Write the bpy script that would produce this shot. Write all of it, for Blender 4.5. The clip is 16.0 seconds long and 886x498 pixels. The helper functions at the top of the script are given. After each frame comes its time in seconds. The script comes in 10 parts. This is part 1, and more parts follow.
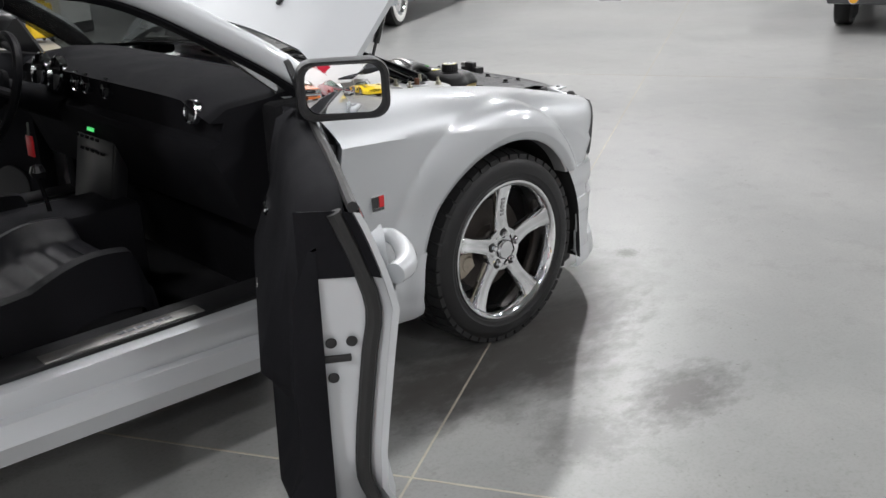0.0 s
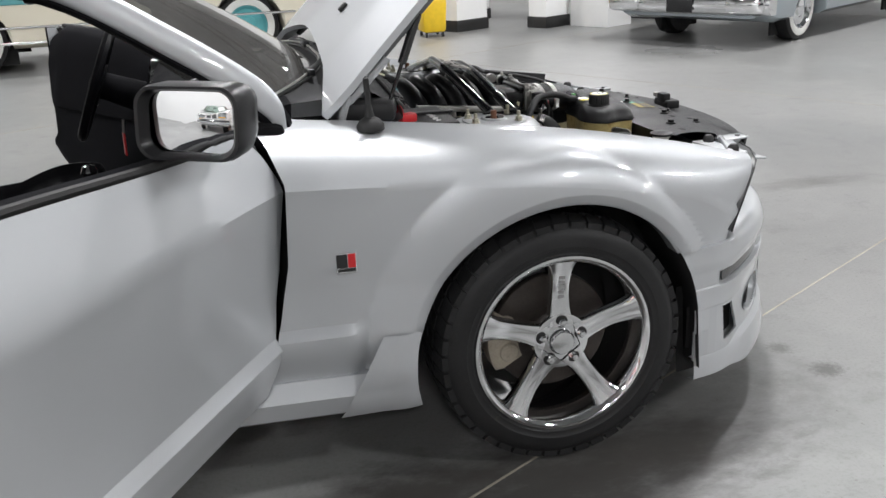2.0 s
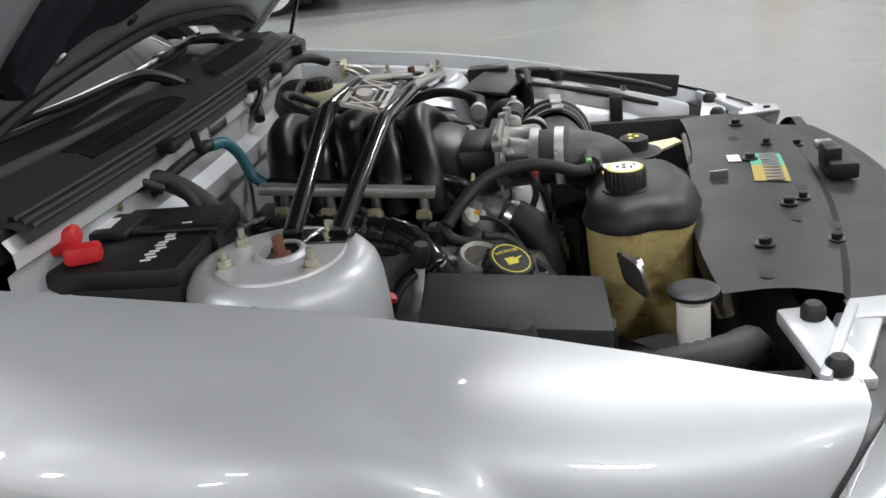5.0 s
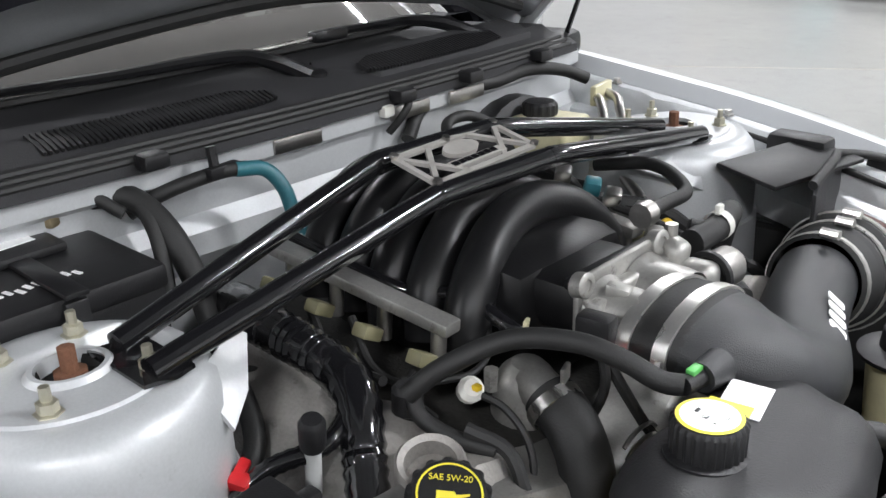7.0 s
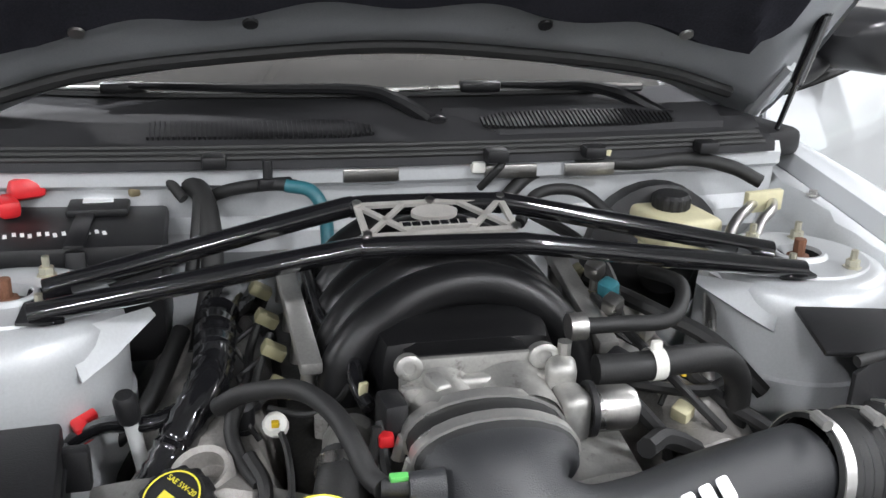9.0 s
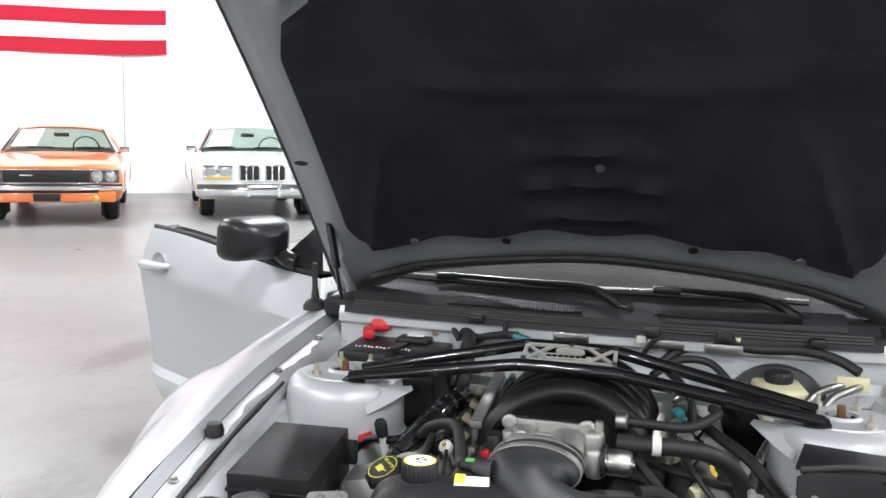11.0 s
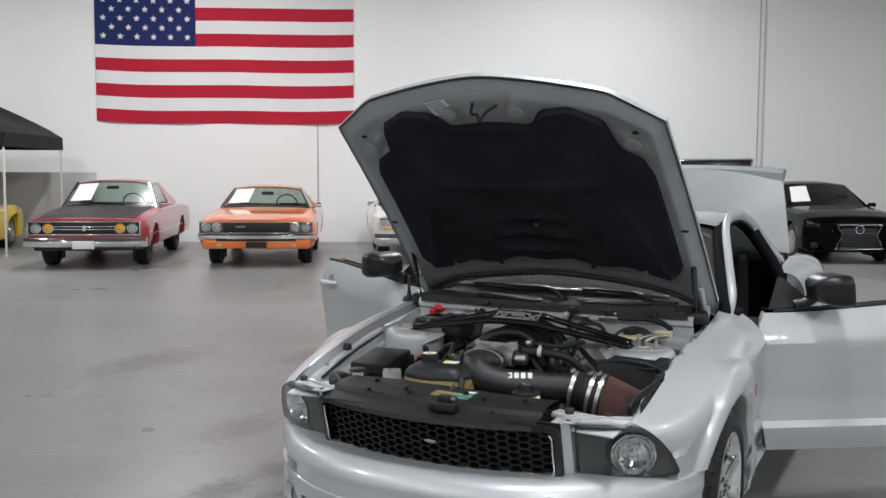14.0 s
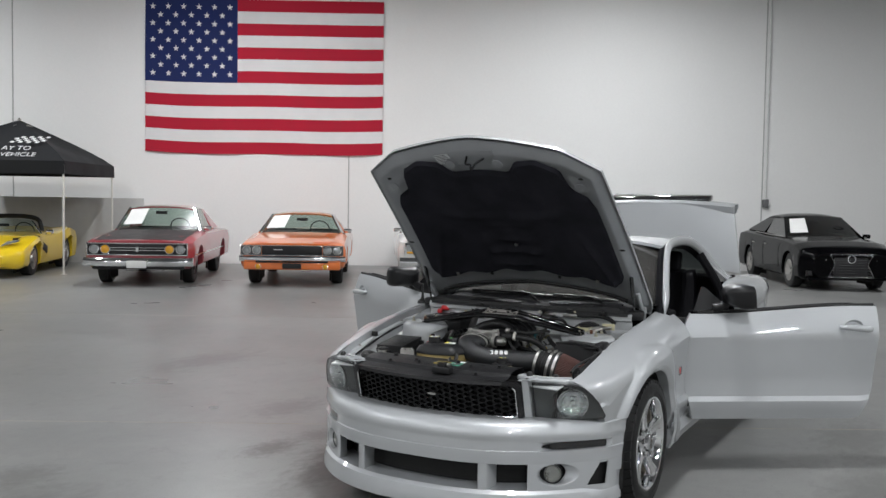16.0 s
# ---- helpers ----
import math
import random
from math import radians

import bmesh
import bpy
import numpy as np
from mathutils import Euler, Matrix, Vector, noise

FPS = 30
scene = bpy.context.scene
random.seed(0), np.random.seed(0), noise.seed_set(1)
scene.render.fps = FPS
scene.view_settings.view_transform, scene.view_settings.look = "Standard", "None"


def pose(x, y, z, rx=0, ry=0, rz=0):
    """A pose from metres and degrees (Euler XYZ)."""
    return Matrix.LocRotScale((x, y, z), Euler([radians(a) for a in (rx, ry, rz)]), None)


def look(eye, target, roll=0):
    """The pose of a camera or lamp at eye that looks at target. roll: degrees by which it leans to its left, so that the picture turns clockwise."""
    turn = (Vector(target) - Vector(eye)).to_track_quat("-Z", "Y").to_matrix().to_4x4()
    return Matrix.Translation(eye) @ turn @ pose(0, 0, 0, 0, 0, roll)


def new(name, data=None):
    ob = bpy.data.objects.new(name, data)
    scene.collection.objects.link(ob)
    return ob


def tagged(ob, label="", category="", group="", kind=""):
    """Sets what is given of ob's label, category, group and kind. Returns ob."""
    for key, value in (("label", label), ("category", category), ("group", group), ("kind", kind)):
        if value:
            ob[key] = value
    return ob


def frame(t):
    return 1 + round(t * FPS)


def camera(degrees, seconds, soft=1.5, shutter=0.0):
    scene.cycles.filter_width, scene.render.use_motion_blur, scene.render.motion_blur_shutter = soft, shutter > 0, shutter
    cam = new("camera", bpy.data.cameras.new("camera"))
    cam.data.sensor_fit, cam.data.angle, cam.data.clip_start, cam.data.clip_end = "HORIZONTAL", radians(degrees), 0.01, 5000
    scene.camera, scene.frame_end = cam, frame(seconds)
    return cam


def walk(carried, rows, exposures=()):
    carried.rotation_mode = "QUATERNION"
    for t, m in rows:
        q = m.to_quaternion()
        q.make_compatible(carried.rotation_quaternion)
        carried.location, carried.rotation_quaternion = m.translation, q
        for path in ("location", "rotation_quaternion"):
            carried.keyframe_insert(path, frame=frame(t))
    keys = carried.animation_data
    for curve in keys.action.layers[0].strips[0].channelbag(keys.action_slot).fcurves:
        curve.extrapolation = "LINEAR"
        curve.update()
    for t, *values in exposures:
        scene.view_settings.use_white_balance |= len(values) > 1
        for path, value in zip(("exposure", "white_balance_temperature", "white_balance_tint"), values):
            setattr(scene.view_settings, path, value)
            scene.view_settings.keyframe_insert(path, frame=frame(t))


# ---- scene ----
cam = camera(49.9, 16.0)
PATH = [
    (0, (-2.239, -3.017, 1.477), (-0.974, -1.627, 0.793), -2.1),
    (0.5, (-1.886, -3.114, 1.451), (-0.855, -1.521, 0.818), -3.0),
    (1, (-1.548, -3.142, 1.449), (-0.702, -1.444, 0.816), -2.6),
    (1.5, (-1.2, -3.18, 1.431), (-0.593, -1.378, 0.812), -2.2),
    (2, (-0.874, -3.025, 1.403), (-0.399, -1.194, 0.756), -2.2),
    (2.5, (-0.589, -2.838, 1.392), (-0.138, -1.007, 0.724), -1.4),
    (3, (-0.323, -2.623, 1.381), (-0.085, -0.754, 0.711), -1.5),
    (3.5, (-0.128, -2.343, 1.355), (0.025, -0.47, 0.671), -2.3),
    (4, (0.024, -2.093, 1.353), (0.064, -0.221, 0.651), -2.9),
    (4.2, (0.101, -2.017, 1.355), (0.085, -0.153, 0.631), -4.6),
    (6.3, (0.641, -1.068, 1.305), (-0.301, 0.521, 0.54), -2.4),
    (6.5, (0.672, -1.013, 1.316), (-0.348, 0.528, 0.55), -2.2),
    (7, (0.705, -0.839, 1.3), (-0.573, 0.5, 0.542), -1.9),
    (7.5, (0.751, -0.696, 1.321), (-0.677, 0.438, 0.5), 1.0),
    (8, (0.818, -0.501, 1.323), (-0.753, 0.371, 0.445), 1.2),
    (8.5, (0.903, -0.343, 1.35), (-0.802, 0.33, 0.549), 3.0),
    (9, (1.054, -0.266, 1.35), (-0.766, 0.174, 0.647), 2.1),
    (9.5, (1.216, -0.181, 1.384), (-0.678, 0.066, 0.791), 2.1),
    (10, (1.404, -0.028, 1.391), (-0.546, -0.031, 0.948), 1.7),
    (10.2, (1.491, 0.018, 1.384), (-0.465, -0.156, 1.004), 2.2),
    (12.3, (2.717, 0.78, 1.561), (0.868, 0.052, 1.335), 0.0),
    (12.5, (2.842, 0.856, 1.557), (1.001, 0.104, 1.347), 0.3),
    (13, (3.129, 1.094, 1.579), (1.294, 0.325, 1.375), 0.5),
    (13.5, (3.391, 1.345, 1.595), (1.595, 0.488, 1.396), 0.6),
    (14, (3.681, 1.534, 1.575), (1.906, 0.626, 1.416), 0.3),
    (14.5, (3.999, 1.746, 1.582), (2.228, 0.834, 1.397), 0.5),
    (15, (4.284, 1.967, 1.595), (2.529, 1.024, 1.424), 0.7),
    (15.5, (4.581, 2.137, 1.602), (2.834, 1.169, 1.49), 0.9),
    (16, (4.888, 2.304, 1.603), (3.137, 1.344, 1.502), 0.9),
]
walk(cam, [(t, look(eye, target, roll)) for t, eye, target, roll in PATH],
     [(0, 0.16, 6500, 10), (1.0, 0.14, 6500, 10), (2.5, 0.02, 6500, 10), (4.2, -0.04, 6500, 10), (6.3, 0.58, 6400, 10), (8.0, 0.80, 6330, 10), (9.0, 0.85, 6330, 10), (10.2, 1.15, 6330, 10), (11.2, 0.50, 6350, 9), (12.3, 0.03, 6380, 8), (13.5, -0.35, 6380, 8), (15.0, -0.52, 6380, 8), (16, -0.58, 6380, 8)])

# ---- light ----
world = bpy.data.worlds.new("world")
scene.world = world
world.use_nodes = True
world.node_tree.nodes["Background"].inputs[0].default_value = (0.60, 0.66, 0.75, 1)
world.node_tree.nodes["Background"].inputs[1].default_value = 0.10

LAMP_WATTS = 400
LAMP_TINT = (0.988, 0.985, 1.0)

# ---- small tools ----
V = Vector


def lerp_keys(keys, x):
    """Smooth interpolation through (x, value) keys, sorted by x."""
    keys = sorted(keys)
    if x <= keys[0][0]:
        return keys[0][1]
    for (a, va), (b, vb) in zip(keys, keys[1:]):
        if x <= b:
            f = (x - a) / (b - a)
            return va + (vb - va) * f
    return keys[-1][1]


def smooth01(f):
    f = min(1.0, max(0.0, f))
    return f * f * (3 - 2 * f)


def curve_points(pts, n=6):
    """Catmull-Rom through the points, n steps a span."""
    pts = [V(p) for p in pts]
    if len(pts) < 3:
        return pts
    ext = [2 * pts[0] - pts[1]] + pts + [2 * pts[-1] - pts[-2]]
    out = []
    for i in range(1, len(ext) - 2):
        p0, p1, p2, p3 = ext[i - 1:i + 3]
        for k in range(n):
            t = k / n
            out.append(0.5 * (2 * p1 + (p2 - p0) * t + (2 * p0 - 5 * p1 + 4 * p2 - p3) * t * t + (3 * p1 - p0 - 3 * p2 + p3) * t ** 3))
    out.append(pts[-1])
    return out


def add_grid(bm, rows, close_u=False, close_v=False):
    """Quads between rows of points."""
    vs = [[bm.verts.new(p) for p in row] for row in rows]
    n, m = len(vs), len(vs[0])
    for i in range(n if close_u else n - 1):
        for j in range(m if close_v else m - 1):
            a, b, c, d = vs[i][j], vs[i][(j + 1) % m], vs[(i + 1) % n][(j + 1) % m], vs[(i + 1) % n][j]
            try:
                bm.faces.new((a, b, c, d))
            except ValueError:
                pass
    return vs


def add_tube(bm, pts, r, n=10, steps=6, caps=True, ribs=0.0, rib_len=0.012):
    """A round tube along a smooth path. r: a number, or one for each point."""
    path = curve_points(pts, steps)
    if ribs:
        dense = []
        for a, b in zip(path, path[1:]):
            k = max(1, int((b - a).length / (rib_len / 2)))
            dense += [a.lerp(b, i / k) for i in range(k)]
        path = dense + [path[-1]]
    radii = [r] * len(path) if isinstance(r, (int, float)) else [lerp_keys([(i / (len(r) - 1), v) for i, v in enumerate(r)], k / (len(path) - 1)) for k in range(len(path))]
    up, rows = None, []
    for i, p in enumerate(path):
        d = (path[min(i + 1, len(path) - 1)] - path[max(i - 1, 0)]).normalized()
        if up is None:
            up = d.orthogonal().normalized()
        up = (up - d * up.dot(d)).normalized()
        side = d.cross(up)
        rr = radii[i] + (ribs if ribs and i % 2 else 0)
        rows.append([p + rr * (math.cos(2 * math.pi * k / n) * up + math.sin(2 * math.pi * k / n) * side) for k in range(n)])
    vs = add_grid(bm, rows, close_v=True)
    if caps:
        bm.faces.new(list(reversed(vs[0])))
        bm.faces.new(vs[-1])
    return bm


def add_box(bm, size, at=(0, 0, 0), turn=(0, 0, 0), bevel=0.0, seg=2, taper=1.0):
    """A box with rounded edges; taper: the top's size by the bottom's."""
    res = bmesh.ops.create_cube(bm, size=1.0)
    vs = res["verts"]
    for v in vs:
        k = taper if v.co.z > 0 else 1.0
        v.co = V((v.co.x * size[0] * k, v.co.y * size[1] * k, v.co.z * size[2]))
    if bevel:
        es = list({e for v in vs for e in v.link_edges})
        out = bmesh.ops.bevel(bm, geom=es, offset=bevel, segments=seg, affect="EDGES", profile=0.5)
        vs = list({v for f in out["faces"] for v in f.verts} | {v for v in vs if v.is_valid})
    bmesh.ops.transform(bm, matrix=pose(*at, *turn), verts=vs)
    return vs


def add_lathe(bm, profile, m=None, n=24, caps=True):
    """A turned solid: (radius, height) pairs round the z axis of m."""
    m = m or Matrix()
    rows = [[m @ V((r * math.cos(2 * math.pi * k / n), r * math.sin(2 * math.pi * k / n), z)) for k in range(n)] for r, z in profile]
    vs = add_grid(bm, rows, close_v=True)
    if caps:
        if profile[0][0] > 1e-4:
            bm.faces.new(list(reversed(vs[0])))
        if profile[-1][0] > 1e-4:
            bm.faces.new(vs[-1])
    return vs


def axis_frame(p, d, spin=0.0):
    """A frame at p whose z axis runs along d."""
    q = V(d).normalized().to_track_quat("Z", "Y")
    return Matrix.Translation(V(p)) @ q.to_matrix().to_4x4() @ Matrix.Rotation(spin, 4, "Z")


def add_rod(bm, a, b, r, r2=None, n=12):
    a, b = V(a), V(b)
    h = (b - a).length
    add_lathe(bm, [(r, 0), (r if r2 is None else r2, h)], axis_frame(a, b - a), n)


def add_prism(bm, outline, depth, m=None, bevel=0.0):
    """A flat plate: an outline in x, y, raised by depth along z, laid out by m."""
    m = m or Matrix()
    low = [bm.verts.new(m @ V((x, y, 0))) for x, y in outline]
    top = [bm.verts.new(m @ V((x, y, depth))) for x, y in outline]
    n = len(outline)
    faces = [bm.faces.new(list(reversed(low))), bm.faces.new(top)]
    for i in range(n):
        faces.append(bm.faces.new((low[i], low[(i + 1) % n], top[(i + 1) % n], top[i])))
    if bevel:
        es = [e for e in faces[1].edges]
        bmesh.ops.bevel(bm, geom=es, offset=bevel, segments=2, affect="EDGES", profile=0.5)


def rounded(w, h, r, n=5, cx=0.0, cy=0.0):
    """The outline of a rectangle with round corners."""
    out = []
    for sx, sy, a0 in ((1, 1, 0), (-1, 1, 90), (-1, -1, 180), (1, -1, 270)):
        for k in range(n + 1):
            a = radians(a0 + 90 * k / n)
            out.append((cx + sx * (w / 2 - r) + r * math.cos(a), cy + sy * (h / 2 - r) + r * math.sin(a)))
    return out


def add_knurled(bm, prof, m, teeth, depth, low, high):
    """A turned cap whose rim between two heights carries ribs."""
    rows = []
    for r, z in prof:
        ring = []
        for k in range(teeth * 4):
            a = 2 * math.pi * k / (teeth * 4)
            rr = r + (depth if k % 4 < 2 and low <= z <= high else 0.0)
            ring.append(V(m @ V((rr * math.cos(a), rr * math.sin(a), z))))
        rows.append(ring)
    add_grid(bm, rows, close_v=True)


def thicken(bm, t):
    bmesh.ops.recalc_face_normals(bm, faces=bm.faces[:])
    bmesh.ops.solidify(bm, geom=bm.faces[:], thickness=t)


def mirror_y(bm):
    for v in bm.verts:
        v.co.y = -v.co.y
    bmesh.ops.reverse_faces(bm, faces=bm.faces[:])
    return bm


def mesh_of(name, bm, material, sharp=38, weld=True):
    if weld:
        bmesh.ops.remove_doubles(bm, verts=bm.verts[:], dist=0.0002)
        bmesh.ops.recalc_face_normals(bm, faces=bm.faces[:])
    for f in bm.faces:
        f.smooth = True
    me = bpy.data.meshes.new(name)
    bm.to_mesh(me)
    bm.free()
    me.set_sharp_from_angle(angle=radians(sharp))
    me.materials.append(material)
    return me


def part(name, bm, material, parent=None, label="", sharp=38, weld=True):
    """Links a bmesh as one mesh object under a thing or under a part."""
    ob = new(name, mesh_of(name, bm, material, sharp, weld))
    if parent is not None:
        ob.parent = parent
    if label:
        ob["label"] = label
    return ob


def thing(name, label, category, group="", m=None):
    ob = tagged(new(name), label, category, group)
    ob.empty_display_size = 0.1
    if m is not None:
        ob.matrix_basis = m
    return ob


B = bmesh.new


def add_bars(bm, width, height, n, m, depth=0.002, gap=0.25):
    """Unreadable or brand writing as a row of plain bars."""
    step = width / n
    for i in range(n):
        w = step * (1 - gap)
        add_prism(bm, [(-width / 2 + i * step, -height / 2), (-width / 2 + i * step + w, -height / 2), (-width / 2 + i * step + w, height / 2), (-width / 2 + i * step, height / 2)], depth, m)


# ---- materials ----
def surf(name, col, rough=0.5, metal=0.0, var=0.12, scale=6.0, fine=90.0, bump=0.0, bump_scale=200.0, coat=0.0, coat_rough=0.05,
         rough_var=0.1, trans=0.0, ior=1.5, emit=None, power=0.0, spec=0.5, dirt=None, dirt_at=0.62, stretch=(1, 1, 1)):
    """A surface with colour variation at two scales, uneven gloss and fine relief."""
    m = bpy.data.materials.new(name)
    m.use_nodes = True
    nt = m.node_tree
    bs = nt.nodes["Principled BSDF"]
    co = nt.nodes.new("ShaderNodeTexCoord")
    mp = nt.nodes.new("ShaderNodeMapping")
    mp.inputs["Scale"].default_value = stretch
    nt.links.new(co.outputs["Object"], mp.inputs["Vector"])
    n1 = nt.nodes.new("ShaderNodeTexNoise")
    n1.inputs["Scale"].default_value, n1.inputs["Detail"].default_value = scale, 4
    n2 = nt.nodes.new("ShaderNodeTexNoise")
    n2.inputs["Scale"].default_value, n2.inputs["Detail"].default_value = fine, 2
    for n in (n1, n2):
        nt.links.new(mp.outputs[0], n.inputs["Vector"])
    add = nt.nodes.new("ShaderNodeMath")
    add.operation = "MULTIPLY_ADD"
    nt.links.new(n2.outputs["Fac"], add.inputs[0])
    add.inputs[1].default_value = 0.5
    nt.links.new(n1.outputs["Fac"], add.inputs[2])
    ramp = nt.nodes.new("ShaderNodeMapRange")
    nt.links.new(add.outputs[0], ramp.inputs["Value"])
    ramp.inputs["From Min"].default_value, ramp.inputs["From Max"].default_value = 0.45, 1.05
    ramp.inputs["To Min"].default_value, ramp.inputs["To Max"].default_value = 1 - var, 1 + var
    mul = nt.nodes.new("ShaderNodeVectorMath")
    mul.operation = "SCALE"
    mul.inputs[0].default_value = col[:3]
    nt.links.new(ramp.outputs[0], mul.inputs["Scale"])
    out = mul.outputs[0]
    if dirt:
        n3 = nt.nodes.new("ShaderNodeTexNoise")
        n3.inputs["Scale"].default_value, n3.inputs["Detail"].default_value, n3.inputs["Roughness"].default_value = scale * 2.3, 6, 0.7
        nt.links.new(mp.outputs[0], n3.inputs["Vector"])
        r3 = nt.nodes.new("ShaderNodeMapRange")
        r3.inputs["From Min"].default_value, r3.inputs["From Max"].default_value = dirt_at, dirt_at + 0.12
        nt.links.new(n3.outputs["Fac"], r3.inputs["Value"])
        mx = nt.nodes.new("ShaderNodeMix")
        mx.data_type = "RGBA"
        nt.links.new(r3.outputs[0], mx.inputs["Factor"])
        nt.links.new(out, mx.inputs["A"])
        mx.inputs["B"].default_value = (*dirt, 1)
        out = mx.outputs["Result"]
    nt.links.new(out, bs.inputs["Base Color"])
    rr = nt.nodes.new("ShaderNodeMapRange")
    nt.links.new(n1.outputs["Fac"], rr.inputs["Value"])
    rr.inputs["From Min"].default_value, rr.inputs["From Max"].default_value = 0.3, 0.7
    rr.inputs["To Min"].default_value, rr.inputs["To Max"].default_value = max(0.01, rough * (1 - rough_var)), min(1, rough * (1 + rough_var))
    nt.links.new(rr.outputs[0], bs.inputs["Roughness"])
    bs.inputs["Metallic"].default_value = metal
    bs.inputs["Specular IOR Level"].default_value = spec
    bs.inputs["IOR"].default_value = ior
    bs.inputs["Coat Weight"].default_value, bs.inputs["Coat Roughness"].default_value = coat, coat_rough
    bs.inputs["Transmission Weight"].default_value = trans
    if emit:
        bs.inputs["Emission Color"].default_value, bs.inputs["Emission Strength"].default_value = (*emit, 1), power
    if bump:
        n4 = nt.nodes.new("ShaderNodeTexNoise")
        n4.inputs["Scale"].default_value, n4.inputs["Detail"].default_value = bump_scale, 3
        nt.links.new(mp.outputs[0], n4.inputs["Vector"])
        bp = nt.nodes.new("ShaderNodeBump")
        bp.inputs["Strength"].default_value, bp.inputs["Distance"].default_value = bump, 0.002
        nt.links.new(n4.outputs["Fac"], bp.inputs["Height"])
        nt.links.new(bp.outputs[0], bs.inputs["Normal"])
    return m


def glass(name, tint=(0.8, 0.85, 0.85), rough=0.02, clear=0.75, ior=1.5, reflection_haze=0.0):
    """A thin pane: clear straight through, with a mirror coat that grows at a slant."""
    m = bpy.data.materials.new(name)
    m.use_nodes = True
    nt = m.node_tree
    outp = nt.nodes["Material Output"]
    nt.nodes.remove(nt.nodes["Principled BSDF"])
    tr = nt.nodes.new("ShaderNodeBsdfTransparent")
    tr.inputs[0].default_value = (*[c * clear for c in tint], 1)
    gl = nt.nodes.new("ShaderNodeBsdfGlossy")
    gl.inputs["Roughness"].default_value = rough
    slant = nt.nodes.new("ShaderNodeLayerWeight")
    slant.inputs["Blend"].default_value = 0.5
    power = nt.nodes.new("ShaderNodeMath")
    power.operation = "POWER"
    nt.links.new(slant.outputs["Facing"], power.inputs[0])
    power.inputs[1].default_value = 3.4
    low = ((ior - 1) / (ior + 1)) ** 2
    gain = nt.nodes.new("ShaderNodeMath")
    gain.operation = "MULTIPLY_ADD"
    nt.links.new(power.outputs[0], gain.inputs[0])
    gain.inputs[1].default_value, gain.inputs[2].default_value = 1 - 2 * low, 2 * low
    mx = nt.nodes.new("ShaderNodeMixShader")
    nt.links.new(gain.outputs[0], mx.inputs[0])
    nt.links.new(tr.outputs[0], mx.inputs[1])
    nt.links.new(gl.outputs[0], mx.inputs[2])
    last = mx.outputs[0]
    # pale diffuse film paints the murky sheen of a ceiling reflected in the pane
    if reflection_haze:
        film, blend = nt.nodes.new("ShaderNodeBsdfDiffuse"), nt.nodes.new("ShaderNodeMixShader")
        film.inputs[0].default_value = (0.52, 0.50, 0.47, 1)
        spots = nt.nodes.new("ShaderNodeTexNoise")
        spots.inputs["Scale"].default_value, spots.inputs["Detail"].default_value = 4.0, 6
        amount = nt.nodes.new("ShaderNodeMapRange")
        amount.inputs["From Min"].default_value, amount.inputs["From Max"].default_value = 0.3, 0.7
        amount.inputs["To Min"].default_value, amount.inputs["To Max"].default_value = reflection_haze * 0.75, reflection_haze * 1.25
        nt.links.new(spots.outputs["Fac"], amount.inputs["Value"])
        nt.links.new(amount.outputs[0], blend.inputs[0])
        nt.links.new(last, blend.inputs[1])
        nt.links.new(film.outputs[0], blend.inputs[2])
        last = blend.outputs[0]
    nt.links.new(last, outp.inputs[0])
    return m


SILVER = surf("silver_paint", (0.515, 0.532, 0.547), 0.43, 0.34, 0.03, 3, 900, coat=1.0, coat_rough=0.025, rough_var=0.05)
SILVER_IN = surf("silver_paint_bay", (0.53, 0.545, 0.555), 0.42, 0.25, 0.10, 7, 300, coat=0.3, coat_rough=0.25, dirt=(0.26, 0.26, 0.25), dirt_at=0.66)
GREY_IN = surf("grey_primer_paint", (0.30, 0.31, 0.32), 0.42, 0.4, 0.10, 7, 300, coat=0.2, coat_rough=0.3, dirt=(0.2, 0.2, 0.2), dirt_at=0.68)
BLACK_PL = surf("black_plastic", (0.013, 0.013, 0.014), 0.46, 0, 0.25, 9, 300, bump=0.25, bump_scale=500, spec=0.38, dirt=(0.045, 0.044, 0.042), dirt_at=0.62)
BLACK_SAT = surf("black_satin_plastic", (0.010, 0.010, 0.011), 0.34, 0, 0.2, 6, 200, bump=0.08, bump_scale=300, spec=0.4)
BLACK_GLOSS = surf("black_gloss", (0.008, 0.008, 0.009), 0.12, 0, 0.2, 6, 200, coat=0.8)
RUBBER = surf("black_rubber", (0.013, 0.013, 0.013), 0.58, 0, 0.25, 10, 250, bump=0.2, bump_scale=400, dirt=(0.035, 0.034, 0.032), dirt_at=0.66)
TYRE = surf("tyre_rubber", (0.016, 0.016, 0.0165), 0.50, 0, 0.3, 12, 220, bump=0.3, bump_scale=300, spec=0.3, dirt=(0.026, 0.025, 0.024), dirt_at=0.6)
# near-black: paints the shade in holes, gaps and wells, also some black parts
DARK_VOID = surf("black_parts_and_void_shade", (0.010, 0.010, 0.010), 0.7, 0, 0.3, 6, 60)
CHROME = surf("chrome", (0.83, 0.84, 0.85), 0.07, 1.0, 0.03, 8, 120, rough_var=0.3)
STEEL = surf("bare_steel", (0.48, 0.47, 0.45), 0.34, 1.0, 0.15, 14, 260, bump=0.1, rough_var=0.3)
ALU_CAST = surf("cast_aluminium", (0.40, 0.395, 0.375), 0.46, 0.75, 0.18, 16, 260, bump=0.14, bump_scale=420, dirt=(0.20, 0.19, 0.175), dirt_at=0.60)
